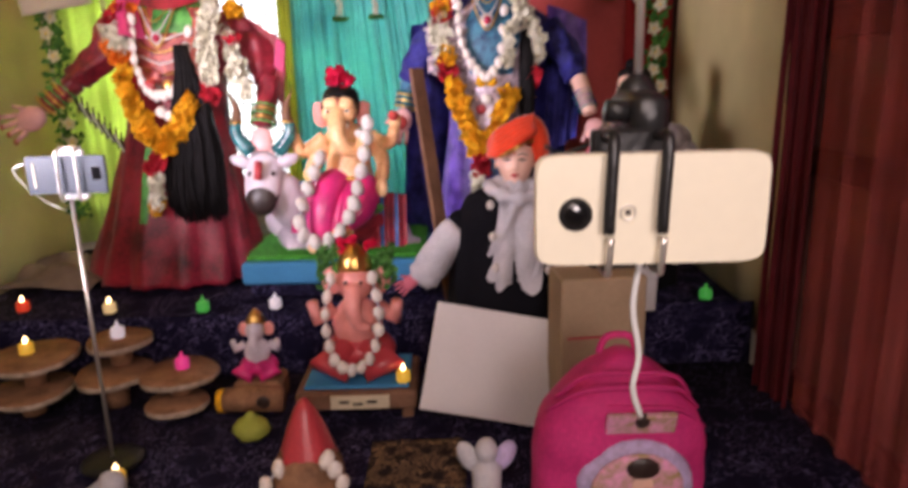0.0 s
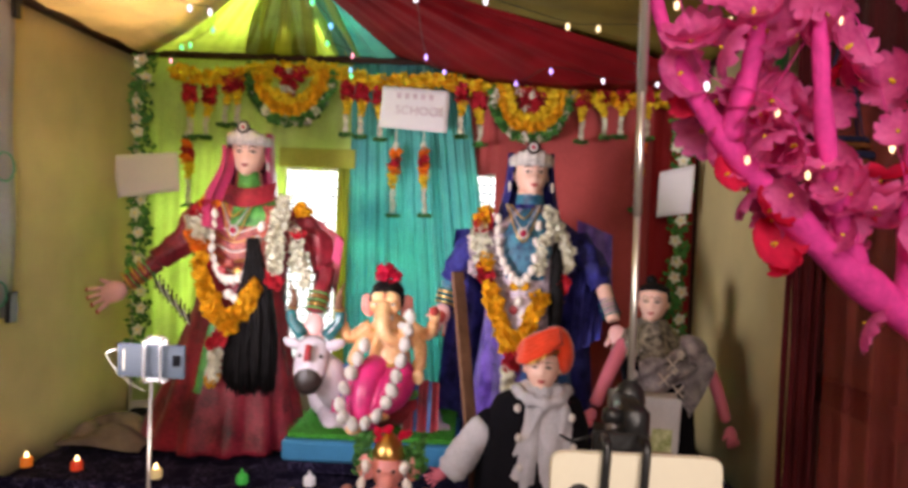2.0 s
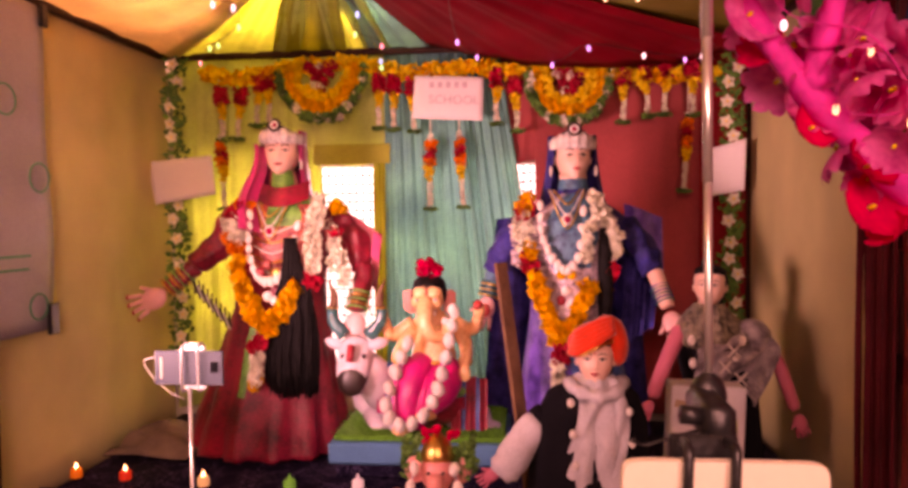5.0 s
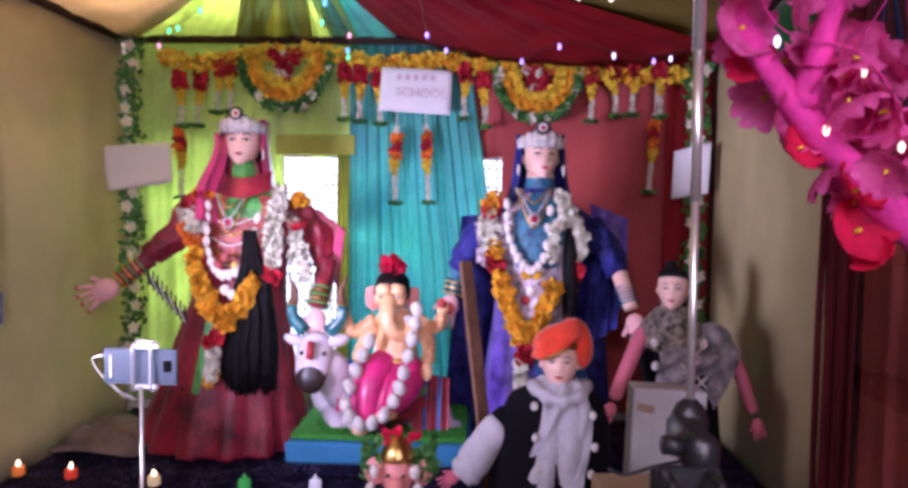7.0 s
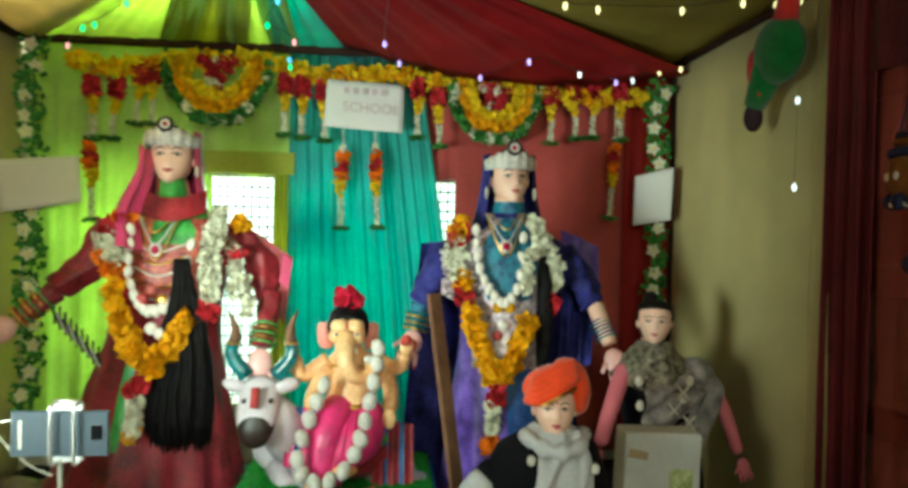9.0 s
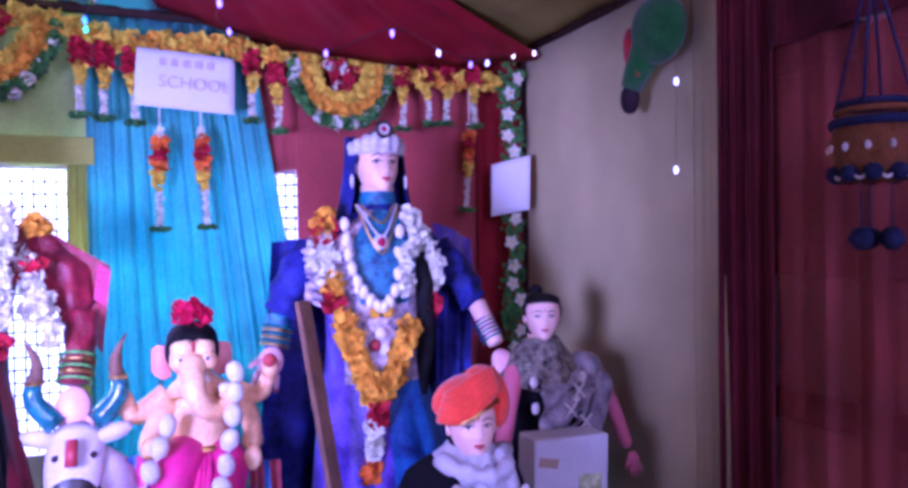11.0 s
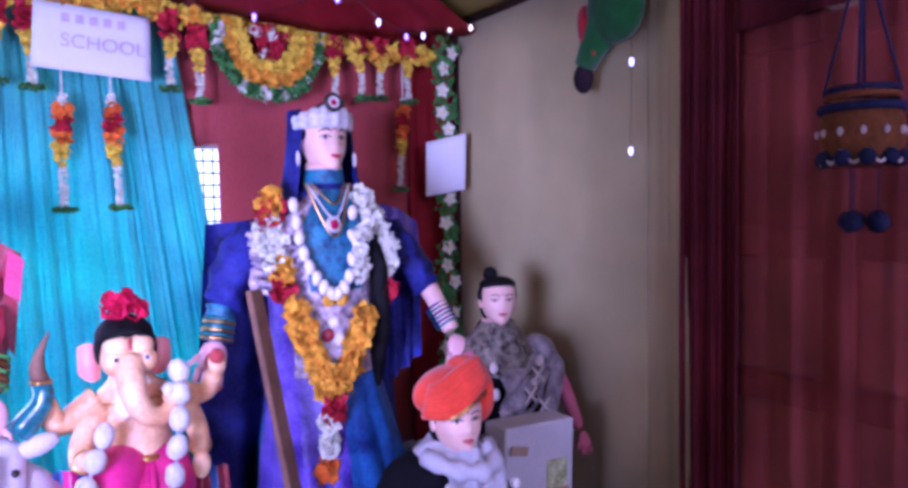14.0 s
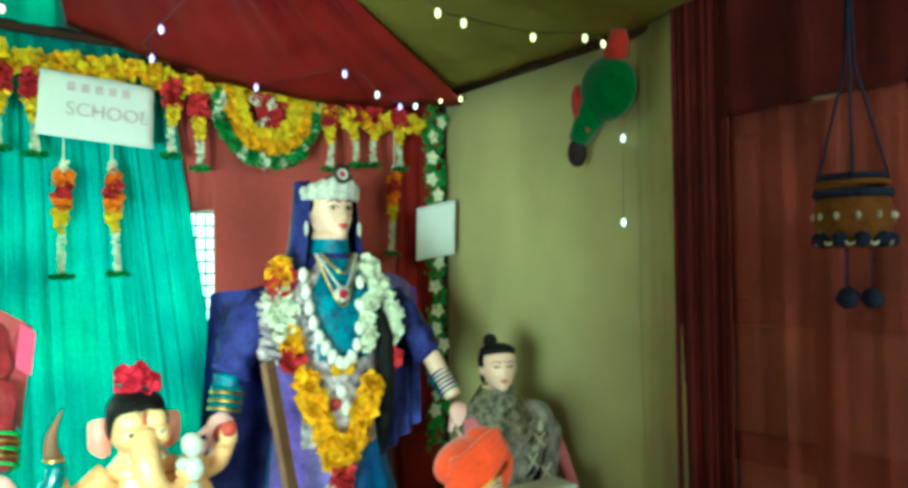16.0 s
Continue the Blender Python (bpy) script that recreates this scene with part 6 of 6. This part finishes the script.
def small_idol(x, y, z, h, robe, body, name, label, leaves):
    s, k = Shape(), h / 0.36
    s.ell((x, y, z + 0.06 * k), (0.10 * k, 0.075 * k, 0.06 * k), robe, 18, 10)
    s.ell((x, y - 0.01, z + 0.14 * k), (0.068 * k, 0.055 * k, 0.075 * k), body, 18, 10)
    s.ell((x, y - 0.015, z + 0.255 * k), (0.048 * k, 0.046 * k, 0.052 * k), body, 18, 10)
    for g in (-1, 1):
        s.ell((x + g * 0.062 * k, y, z + 0.255 * k), (0.03 * k, 0.01 * k, 0.038 * k), IDOLPINK, 12, 8)
        s.tube([(x + g * 0.06 * k, y - 0.01, z + 0.18 * k), (x + g * 0.105 * k, y - 0.03 * k, z + 0.16 * k), (x + g * 0.11 * k, y - 0.05 * k, z + 0.21 * k)], [0.024 * k, 0.02 * k, 0.016 * k], body, 10)
        s.tube([(x + g * 0.02 * k, y - 0.03 * k, z + 0.07 * k), (x + g * 0.09 * k, y - 0.07 * k, z + 0.045 * k), (x + g * 0.02 * k, y - 0.09 * k, z + 0.025 * k)], [0.045 * k, 0.036 * k, 0.025 * k], robe, 12)
        s.ell((x + g * 0.02 * k, y - 0.058 * k, z + 0.265 * k), (0.006 * k, 0.004 * k, 0.005 * k), DARKINK, 6, 4)
    s.tube(curve([(x, y - 0.05 * k, z + 0.25 * k), (x, y - 0.085 * k, z + 0.205 * k), (x + 0.012 * k, y - 0.085 * k, z + 0.16 * k), (x + 0.04 * k, y - 0.08 * k, z + 0.15 * k)], 10), [0.026 * k - 0.0014 * k * i for i in range(11)], body, 10)
    s.loft([[(x + r * k * math.cos(2 * math.pi * j / 14), y + r * k * math.sin(2 * math.pi * j / 14), z + hh * k) for j in range(14)] for hh, r in ((0.285, 0.046), (0.3, 0.05), (0.33, 0.035), (0.36, 0.008))], GOLD)
    tagged(s.make(name), label, "statue", "small idols")
    if leaves:
        s = Shape()
        for q in range(70):
            g = random.choice((-1, 1))
            s.flower((x + g * random.uniform(0.045, 0.10) * k, y + random.uniform(-0.01, 0.03), z + random.uniform(0.24, 0.335) * k), 0.016, LEAF, 5)
        for q in range(10):
            s.flower((x + random.uniform(-0.05, 0.05) * k, y, z + random.uniform(0.34, 0.37) * k), 0.016, CRIMSON, 6)
        tagged(s.make("leaf_wreath", smooth=False), "green leaf wreath with red flowers behind the small idol", "wreath")


small_idol(0.01, 1.86, 0.69, 0.355, LIPS, IDOLPINK, "elephant_god_statue", "small pink elephant-headed idol in red on the stool", True)
puff_garland("white bead garland hanging round the small idol", [(0.06, 1.80, 0.965), (0.075, 1.775, 0.89), (0.07, 1.755, 0.82), (0.045, 1.735, 0.765), (0.005, 1.73, 0.745), (-0.035, 1.735, 0.765), (-0.055, 1.755, 0.82), (-0.06, 1.775, 0.89), (-0.045, 1.80, 0.965)], 14, (0.016, 0.013, 0.018), SHELL)
t = thing("clay_drum", (-0.27, 1.84, LOW), "small brown clay drum lying on the altar", "drum")
s = Shape().tube([(-0.36, 1.80, LOW + 0.035), (-0.29, 1.80, LOW + 0.04), (-0.27, 1.80, LOW + 0.04), (-0.19, 1.80, LOW + 0.035)], [0.03, 0.036, 0.036, 0.033], LOGBROWN, 16)
s.make("shell", t)
Shape().tube([(-0.362, 1.80, LOW + 0.035), (-0.345, 1.80, LOW + 0.036)], [0.031, 0.033], MARIGOLD, 16).make("rim", t)
Shape().ell((-0.235, 1.764, LOW + 0.045), (0.018, 0.004, 0.018), DARKINK, 12, 8).make("patch", t)
small_idol(-0.265, 1.87, LOW + 0.075, 0.19, DHOTI, BULLWHITE, "elephant_god_statue", "tiny white and pink elephant-headed idol on the altar", False)
s = Shape().box((-0.265, 1.87, LOW + 0.0375), (0.13, 0.11, 0.075), LOGBROWN, 0.012)
tagged(s.make("wooden_block", smooth=False), "brown wooden block under the tiny idol", "block")
s = Shape().ell((-0.24, 1.66, LOW + 0.03), (0.045, 0.04, 0.032), OLIVE, 14, 8, None, 0.06)
s.ell((-0.24, 1.66, LOW + 0.06), (0.015, 0.015, 0.015), OLIVE, 10, 6)
tagged(s.make("cloth_pouch"), "small olive green cloth pouch on the altar", "pouch")

# coconut pot with a red cloth cone
t = thing("coconut_pot", (-0.026, 1.3, LOW), "brown coconut pot with red cloth cone and white beads", "pot")
s = Shape()
s.loft([[(-0.026 + r * math.cos(2 * math.pi * j / 20), 1.3 + r * math.sin(2 * math.pi * j / 20), LOW + h) for j in range(20)] for h, r in ((0, 0.045), (0.02, 0.06), (0.09, 0.072), (0.15, 0.066), (0.18, 0.05))], LOGBROWN)
s.make("pot", t)
s = Shape().loft([[(-0.026 + r * (1 + 0.08 * math.sin(5 * a)) * math.cos(a), 1.3 + r * math.sin(a), LOW + h) for a in [2 * math.pi * j / 20 for j in range(20)]] for h, r in ((0.165, 0.056), (0.18, 0.05), (0.225, 0.036), (0.262, 0.02), (0.285, 0.006))], LIPS)
s.make("cloth_cone", t, label="red cloth cone")
puff_garland("white bead garland draped over the coconut pot", [(-0.07, 1.25, LOW + 0.17), (-0.105, 1.23, LOW + 0.12), (-0.105, 1.22, LOW + 0.05), (-0.07, 1.21, LOW + 0.02), (-0.02, 1.21, LOW + 0.02), (0.04, 1.215, LOW + 0.03), (0.062, 1.225, LOW + 0.09), (0.045, 1.24, LOW + 0.15), (0.02, 1.25, LOW + 0.185)], 14, (0.015, 0.012, 0.019), SHELL)
s = Shape()
s.loft([[(0.317 + r * math.cos(2 * math.pi * j / 18), 1.3 + r * math.sin(2 * math.pi * j / 18), LOW + h) for j in range(18)] for h, r in ((0, 0.04), (0.03, 0.036), (0.09, 0.028), (0.13, 0.03), (0.15, 0.012))], WHITECLOTH)
s.ell((0.317, 1.3, LOW + 0.165), (0.022, 0.022, 0.026), WHITECLOTH, 14, 10)
for g in (-1, 1):
    s.ell((0.317 + g * 0.035, 1.305, LOW + 0.15), (0.02, 0.01, 0.035), LILAC if g > 0 else WHITECLOTH, 10, 8, Matrix.Rotation(radians(25 * g), 3, "Y"))
tagged(s.make("angel_figurine"), "small white and lilac winged figurine on the altar", "figurine")
s = Shape().sheet(lambda u, v: (0.06 + 0.22 * u, 1.42 + 0.2 * v, LOW + 0.006 + 0.012 * noise.noise(Vector((u * 5, v * 5, 1))) ** 2), 20, 20, LEOPARD)
tagged(s.make("printed_napkin", thick=0.002), "brown and black printed napkin spread on the altar", "cloth")
s = Shape()
for k in range(14):
    s.flower((-0.19 + random.uniform(-0.03, 0.03), 1.33 + random.uniform(-0.03, 0.03), LOW + 0.014), 0.022, CRIMSON, 5)
tagged(s.make("red_petals", smooth=False), "scattered red flower petals on the altar cloth", "flowers", "", "stuff")
s = Shape().ell((-0.42, 1.3, LOW + 0.06), (0.055, 0.04, 0.06), WHITECLOTH, 16, 10, None, 0.12)
s.ell((-0.40, 1.29, LOW + 0.12), (0.025, 0.022, 0.03), WHITECLOTH, 12, 8, None, 0.12)
tagged(s.make("crumpled_cloth"), "crumpled white cloth bundle on the altar", "cloth")

# white board leaning
t = thing("white_board", (0.36, 1.7, LOW), "blank white board leaning on the altar", "board")
R = Matrix.Rotation(radians(11.5), 3, "Y") @ Matrix.Rotation(radians(-14), 3, "X")
Shape().box((0.352, 1.70, 0.762), (0.312, 0.008, 0.268), PAPER, 0.002, R).make("panel", t, False)
Shape().box((0.37, 1.765, 0.70), (0.03, 0.03, 0.20), BLACKPLASTIC, 0.003, Matrix.Rotation(radians(-24), 3, "X")).make("prop", t, False)

# boxes behind the dolls
t = thing("gift_box", (0.755, 2.05, LEDGE), "white cardboard gift box with a green printed picture", "box")
Shape().box((0.755, 2.05, 0.961), (0.205, 0.085, 0.36), GREYCARD, 0.004, Matrix.Rotation(radians(2.0), 3, "Y")).make("carton", t, False)
Shape().box((0.806, 2.005, 1.01), (0.062, 0.003, 0.075), PALEPRINT, 0.001, Matrix.Rotation(radians(2), 3, "Y")).make("picture", t, False, "green printed picture")
Shape().box((0.806, 2.004, 0.965), (0.07, 0.003, 0.03), BROWNCARD, 0.001, Matrix.Rotation(radians(2), 3, "Y")).make("picture", t, False, "brown printed picture")
s = Shape().box((0.69, 2.0, 1.09), (0.05, 0.004, 0.022), BROWNCARD, 0.001, Matrix.Rotation(radians(12), 3, "Y"))
s.make("tape", t, False, "strip of brown tape")
t = thing("cardboard_box", (0.60, 1.66, LOW), "brown cardboard box with dark lettering on the altar", "box")
Shape().box((0.60, 1.66, LOW + 0.205), (0.20, 0.12, 0.41), BROWNCARD, 0.004, Matrix.Rotation(radians(6), 3, "Z")).make("carton", t, False)
for k in range(3):
    Shape().box((0.55 + 0.045 * k, 1.596 + 0.005 * k, LOW + 0.35), (0.028, 0.003, 0.03), DARKINK, 0.0006, Matrix.Rotation(radians(6), 3, "Z")).make("writing", t, False)
Shape().box((0.60, 1.598, LOW + 0.27), (0.16, 0.003, 0.005), LIPS, 0.0006, Matrix.Rotation(radians(6), 3, "Z")).make("stripe", t, False)

# folded cloth heap
s = Shape().sheet(lambda u, v: (-1.24 + 0.30 * u + 0.01 * math.sin(9 * v), 2.34 + 0.34 * v, LEDGE + 0.008 + 0.085 * (math.sin(math.pi * u) * math.sin(math.pi * v)) ** 0.6 * (0.75 + 0.5 * noise.noise(Vector((u * 4, v * 3, 4)))) + 0.008 * math.sin(24 * v + 5 * u)), 36, 30, GREYCLOTH)
tagged(s.make("folded_cloth", thick=0.006), "crumpled grey-brown cloth lying on the altar", "cloth")

# backpack
t = thing("backpack", (0.555, 1.24, LOW), "pink nylon school backpack with a round printed pocket", "backpack")
s, rings = Shape(), []
for i in range(25):
    f = i / 24
    z = LOW + 0.002 + 0.385 * f
    w = 0.158 * (1 - max(0, (f - 0.45) / 0.55) ** 2.6 * 0.9) * (1 if f > 0.06 else 0.93)
    d = 0.085 * (1 - max(0, (f - 0.6) / 0.4) ** 2.2 * 0.72)
    rings.append([(0.557 + w * math.copysign(abs(math.cos(a)) ** 0.7, math.cos(a)), 1.255 + d * math.copysign(abs(math.sin(a)) ** 0.8, math.sin(a)) + 0.004 * math.sin(f * 30), z) for a in [2 * math.pi * j / 40 for j in range(40)]])
s.loft(rings, PINKBAG)
s.make("body", t)
for k, (w, z) in enumerate(((0.135, 0.93), (0.12, 0.955), (0.15, 0.89))):
    Shape().tube(curve([(0.557 - w, 1.235, z - 0.05), (0.557 - w * 0.6, 1.185 + 0.01 * k, z + 0.01), (0.557, 1.178, z + 0.02), (0.557 + w * 0.6, 1.185, z + 0.01), (0.557 + w, 1.235, z - 0.05)], 20), 0.005, PINKBAG, 8).make("zip_piping", t)
R = Matrix.Rotation(radians(6), 3, "X")
Shape().ell((0.57, 1.182, 0.755), (0.105, 0.025, 0.10), LILAC, 28, 12, R).make("pocket", t, label="lilac round front pocket")
Shape().ell((0.57, 1.162, 0.76), (0.082, 0.012, 0.078), BAGPRINT, 26, 10, R).make("print", t, label="yellow printed disc")
s = Shape().ell((0.575, 1.153, 0.785), (0.028, 0.006, 0.03), SKIN, 14, 8).ell((0.575, 1.152, 0.81), (0.032, 0.008, 0.022), DARKINK, 14, 8)
s.make("print", t, label="brown and pink printed blot")
Shape().box((0.575, 1.172, 0.885), (0.12, 0.012, 0.042), BAGPRINT, 0.005, Matrix.Rotation(radians(18), 3, "X")).make("patch", t, False, "yellow printed patch")
Shape().ell((0.575, 1.165, 0.893), (0.014, 0.006, 0.014), DARKINK, 10, 8).make("patch", t)
Shape().tube(curve([(0.52, 1.27, 0.975), (0.535, 1.27, 1.005), (0.575, 1.27, 1.005), (0.59, 1.27, 0.975)], 12), 0.007, PINKBAG, 8).make("handle", t)

# ---- phone on a small stand at the altar ----
t = thing("phone_stand", (-0.535, 1.56, LOW), "slim metal phone stand with a white clamp on the altar", "phone stand")
Shape().tube([(-0.535, 1.56, LOW + 0.01), (-0.535, 1.56, 1.235)], 0.0045, CHROME, 10).make("pole", t)
Shape().ell((-0.535, 1.56, LOW + 0.012), (0.07, 0.07, 0.012), BLACKPLASTIC, 24, 8).make("base", t)
for x in (-0.541, -0.502):
    Shape().tube(curve([(x, 1.556, 1.228), (x, 1.534, 1.232), (x, 1.533, 1.27), (x, 1.533, 1.32), (x, 1.537, 1.332), (x, 1.556, 1.334)], 16), 0.003, CHROME, 8).make("clamp_arm", t)
Shape().box((-0.522, 1.562, 1.28), (0.05, 0.010, 0.105), WHITEPLASTIC, 0.004).make("clamp_back", t, False)
Shape().tube([(-0.545, 1.556, 1.335), (-0.50, 1.556, 1.335)], 0.0045, CHROME, 8).make("clamp_bar", t)
Shape().tube(curve([(-0.612, 1.55, 1.305), (-0.64, 1.55, 1.295), (-0.625, 1.55, 1.265), (-0.585, 1.553, 1.225), (-0.545, 1.553, 1.205)], 18), 0.0016, CHROME, 6).make("cable", t)
p = thing("phone", (-0.53, 1.546, 1.28), "slate grey smartphone clamped upon the slim stand", "phone", "phones")
Shape().box((-0.53, 1.548, 1.281), (0.164, 0.009, 0.080), PHONEGREY, 0.004).make("body", p, False)
Shape().box((-0.468, 1.5425, 1.284), (0.018, 0.003, 0.026), LENS, 0.001).make("camera_lens", p, False)
Shape().box((-0.595, 1.5425, 1.281), (0.004, 0.002, 0.05), PHONEWHITE, 0.0006).make("logo_bar", p, False)

# ---- the near phone on its tall stand ----
t = thing("phone_holder", (0.40, 0.65, 1.43), "chrome telescopic phone holder hung from the canopy", "phone holder")
Shape().tube([(0.403, 0.652, 1.455), (0.402, 0.653, 1.655)], 0.0036, CHROME, 14).make("pole", t, label="thinnest chrome tube")
Shape().tube([(0.402, 0.653, 1.65), (0.401, 0.654, 1.785)], 0.0045, CHROME, 14).make("pole", t, label="middle chrome tube")
Shape().tube([(0.401, 0.654, 1.78), (0.398, 0.657, 2.32)], 0.0054, CHROME, 14).make("pole", t, label="widest chrome tube")
s = Shape().box((0.395, 0.618, 1.447), (0.026, 0.075, 0.034), BLACKPLASTIC, 0.006)
s.ell((0.402, 0.651, 1.455), (0.017, 0.016, 0.022), BLACKPLASTIC, 14, 8)
s.make("joint", t)
Shape().tube([(0.384, 0.60, 1.45), (0.366, 0.598, 1.452)], 0.008, BLACKPLASTIC, 10).make("knob", t)
for x in (0.361, 0.397):
    s = Shape().tube(curve([(x + 0.002, 0.590, 1.434), (x + 0.001, 0.557, 1.438), (x, 0.549, 1.43), (x - 0.0015, 0.547, 1.40), (x - 0.002, 0.547, 1.374)], 18), 0.0042, BLACKPLASTIC, 8)
    s.make("clamp_arm", t)
    s = Shape().tube(curve([(x, 0.548, 1.37), (x - 0.001, 0.549, 1.352), (x, 0.556, 1.343), (x, 0.585, 1.343)], 14), 0.0026, CHROME, 8)
    s.make("clamp_hook", t)
Shape().box((0.38, 0.583, 1.39), (0.055, 0.010, 0.10), BLACKPLASTIC, 0.004).make("clamp_back", t, False)
Shape().tube(curve([(0.388, 0.572, 1.348), (0.386, 0.578, 1.31), (0.394, 0.585, 1.27), (0.392, 0.59, 1.24), (0.402, 0.60, 1.21)], 24), 0.0025, WHITEPLASTIC, 8).make("cable", t)
Shape().tube(curve([(0.39, 0.60, 1.44), (0.365, 0.61, 1.43), (0.34, 0.615, 1.42), (0.325, 0.61, 1.426)], 16), 0.0016, BLACKPLASTIC, 6).make("wire", t)
p = thing("phone", (0.39, 0.562, 1.39), "ivory smartphone with black camera lens in the hanging holder", "phone", "phones")
s = Shape()
rings = []
for y, k in ((0.5655, 0.985), (0.564, 1.0), (0.558, 1.0), (0.5555, 0.985)):
    ring = []
    for j in range(40):
        a = 2 * math.pi * j / 40
        ca, sa = math.cos(a), math.sin(a)
        ring.append((0.3905 + 0.080 * k * math.copysign(abs(ca) ** 0.16, ca), y, 1.388 + 0.0385 * k * math.copysign(abs(sa) ** 0.22, sa)))
    rings.append(ring)
s.loft(rings, PHONEWHITE)
s.make("body", p, False)
s = Shape().tube([(0.338, 0.5565, 1.386), (0.338, 0.5535, 1.386)], [0.0118, 0.0112], BLACKPLASTIC, 24)
s.make("lens_ring", p)
Shape().ell((0.338, 0.554, 1.386), (0.0085, 0.0022, 0.0085), LENS, 18, 8).make("camera_lens", p)
Shape().ring((0.3735, 0.5552, 1.3865), 0.005, 0.0009, CHROME, Matrix.Rotation(radians(90), 3, "X"), 16).make("sensor_ring", p)
Shape().box((0.3735, 0.5553, 1.3865), (0.004, 0.0012, 0.004), DARKINK, 0.0004).make("sensor", p, False)

# ---- pink paper blossom tree ----
t = thing("blossom_tree", (0.98, 0.72, 0), "artificial pink paper blossom tree with wrapped branches", "artificial tree")
Shape().tube(curve([(0.98, 0.74, 0), (0.96, 0.73, 0.7), (0.92, 0.73, 1.2), (0.80, 0.72, 1.5)], 16), [0.03 - 0.0006 * i for i in range(17)], PINKBARK, 12).make("trunk", t)
Shape().ell((0.98, 0.74, 0.02), (0.12, 0.12, 0.025), BLACKPLASTIC, 24, 8).make("base", t)
BR = [[(0.80, 0.72, 1.5), (0.68, 0.70, 1.575), (0.58, 0.69, 1.655), (0.505, 0.69, 1.735), (0.45, 0.70, 1.82), (0.415, 0.71, 1.92)],
      [(0.66, 0.70, 1.59), (0.60, 0.66, 1.72), (0.575, 0.64, 1.85), (0.56, 0.63, 1.97)],
      [(0.72, 0.71, 1.55), (0.70, 0.68, 1.70), (0.69, 0.66, 1.86), (0.68, 0.65, 2.0)],
      [(0.58, 0.69, 1.655), (0.55, 0.71, 1.69), (0.51, 0.72, 1.73)],
      [(0.80, 0.72, 1.5), (0.83, 0.66, 1.68), (0.82, 0.62, 1.85)],
      [(0.505, 0.69, 1.735), (0.52, 0.66, 1.85), (0.50, 0.64, 1.98)]]
for b in BR:
    n = 18
    Shape().tube(curve(b, n), [(0.023 if b is BR[0] else 0.014) * (1 - 0.7 * i / n) * (1 + 0.12 * math.sin(i * 1.9)) for i in range(n + 1)], PINKBARK, 12).make("branch", t)


def blossom_mesh(material):
    s = Shape()
    for k in range(5):
        a = k * 1.2566
        R = Matrix.Rotation(a, 3, "Z") @ Matrix.Rotation(radians(-14), 3, "Y")

        def at(u, v):
            w = 0.0165 * math.sqrt(max(0.0, 1 - ((u - 0.62) / (0.62 if u < 0.62 else 0.4)) ** 2)) + 0.0008
            notch = 0.007 * (1 - abs(2 * v - 1)) ** 2 * u ** 4
            return R @ Vector((0.003 + 0.034 * u - notch, (v - 0.5) * 2 * w, -0.007 * math.sin(math.pi * v) * u + 0.009 * u * u))
        s.sheet(at, 8, 6, material)
    s.ell((0, 0, 0.003), (0.0028, 0.0028, 0.006), YELLOWP, 6, 4)
    return s


rnd = random.Random(7)
protos_b = []
for m in (BLOSSOM, BLOSSOM, CRIMSON):
    protos_b.append(blossom_mesh(m).make("blossom", t))
places = []
for b in BR:
    pts = curve(b, 40)
    for i in range(4 if b is not BR[0] else 10, 41):
        p = pts[i] + Vector((rnd.gauss(0.01, 0.04), rnd.gauss(0, 0.03), rnd.gauss(0.03, 0.045)))
        # none hang below the slanting underside of the crown
        if rnd.random() < 0.72 and p.z > 1.80 - (p.x - 0.449) * 1.5 and p.x > 0.44:
            places.append(p)
for p in ((0.505, 0.69, 1.70), (0.56, 0.69, 1.625), (0.575, 0.68, 1.60), (0.47, 0.71, 1.78), (0.545, 0.67, 1.66)):
    places.append(Vector(p))
for i, p in enumerate(places):
    kind = 2 if rnd.random() < 0.07 or i >= len(places) - 5 else 0
    o = protos_b[kind] if i < 3 and kind == i else new("blossom", protos_b[kind].data)
    o.parent = t
    o.matrix_parent_inverse = Matrix()
    k = rnd.uniform(0.6, 1.0)
    out = Vector((rnd.gauss(0, 1), -0.9 + rnd.gauss(0, 0.5), rnd.gauss(0, 1))).normalized()
    o.matrix_basis = Matrix.Translation(p - Vector((0.98, 0.72, 0))) @ out.to_track_quat("Z", "Y").to_matrix().to_4x4() @ Matrix.Rotation(rnd.uniform(0, 6), 4, "Z") @ Matrix.Scale(k, 4)
for o in protos_b:
    if o.matrix_basis.translation.length < 1e-6:
        o.matrix_parent_inverse = Matrix()
        o.matrix_basis = Matrix.Translation(Vector((0.6, 0.69, 1.68)) - Vector((0.98, 0.72, 0)) + Vector((rnd.uniform(0, 0.1), 0, rnd.uniform(0, 0.1))))
fairy("fairy lights wound through the pink blossom tree", [(0.44, 0.68, 1.88, W_), (0.47, 0.66, 1.79, C_), (0.545, 0.66, 1.765, W_), (0.58, 0.66, 1.70, W_), (0.52, 0.67, 1.715, W_), (0.60, 0.65, 1.86, W_), (0.66, 0.65, 1.73, W_), (0.70, 0.66, 1.62, W_)], 2, 0.45)
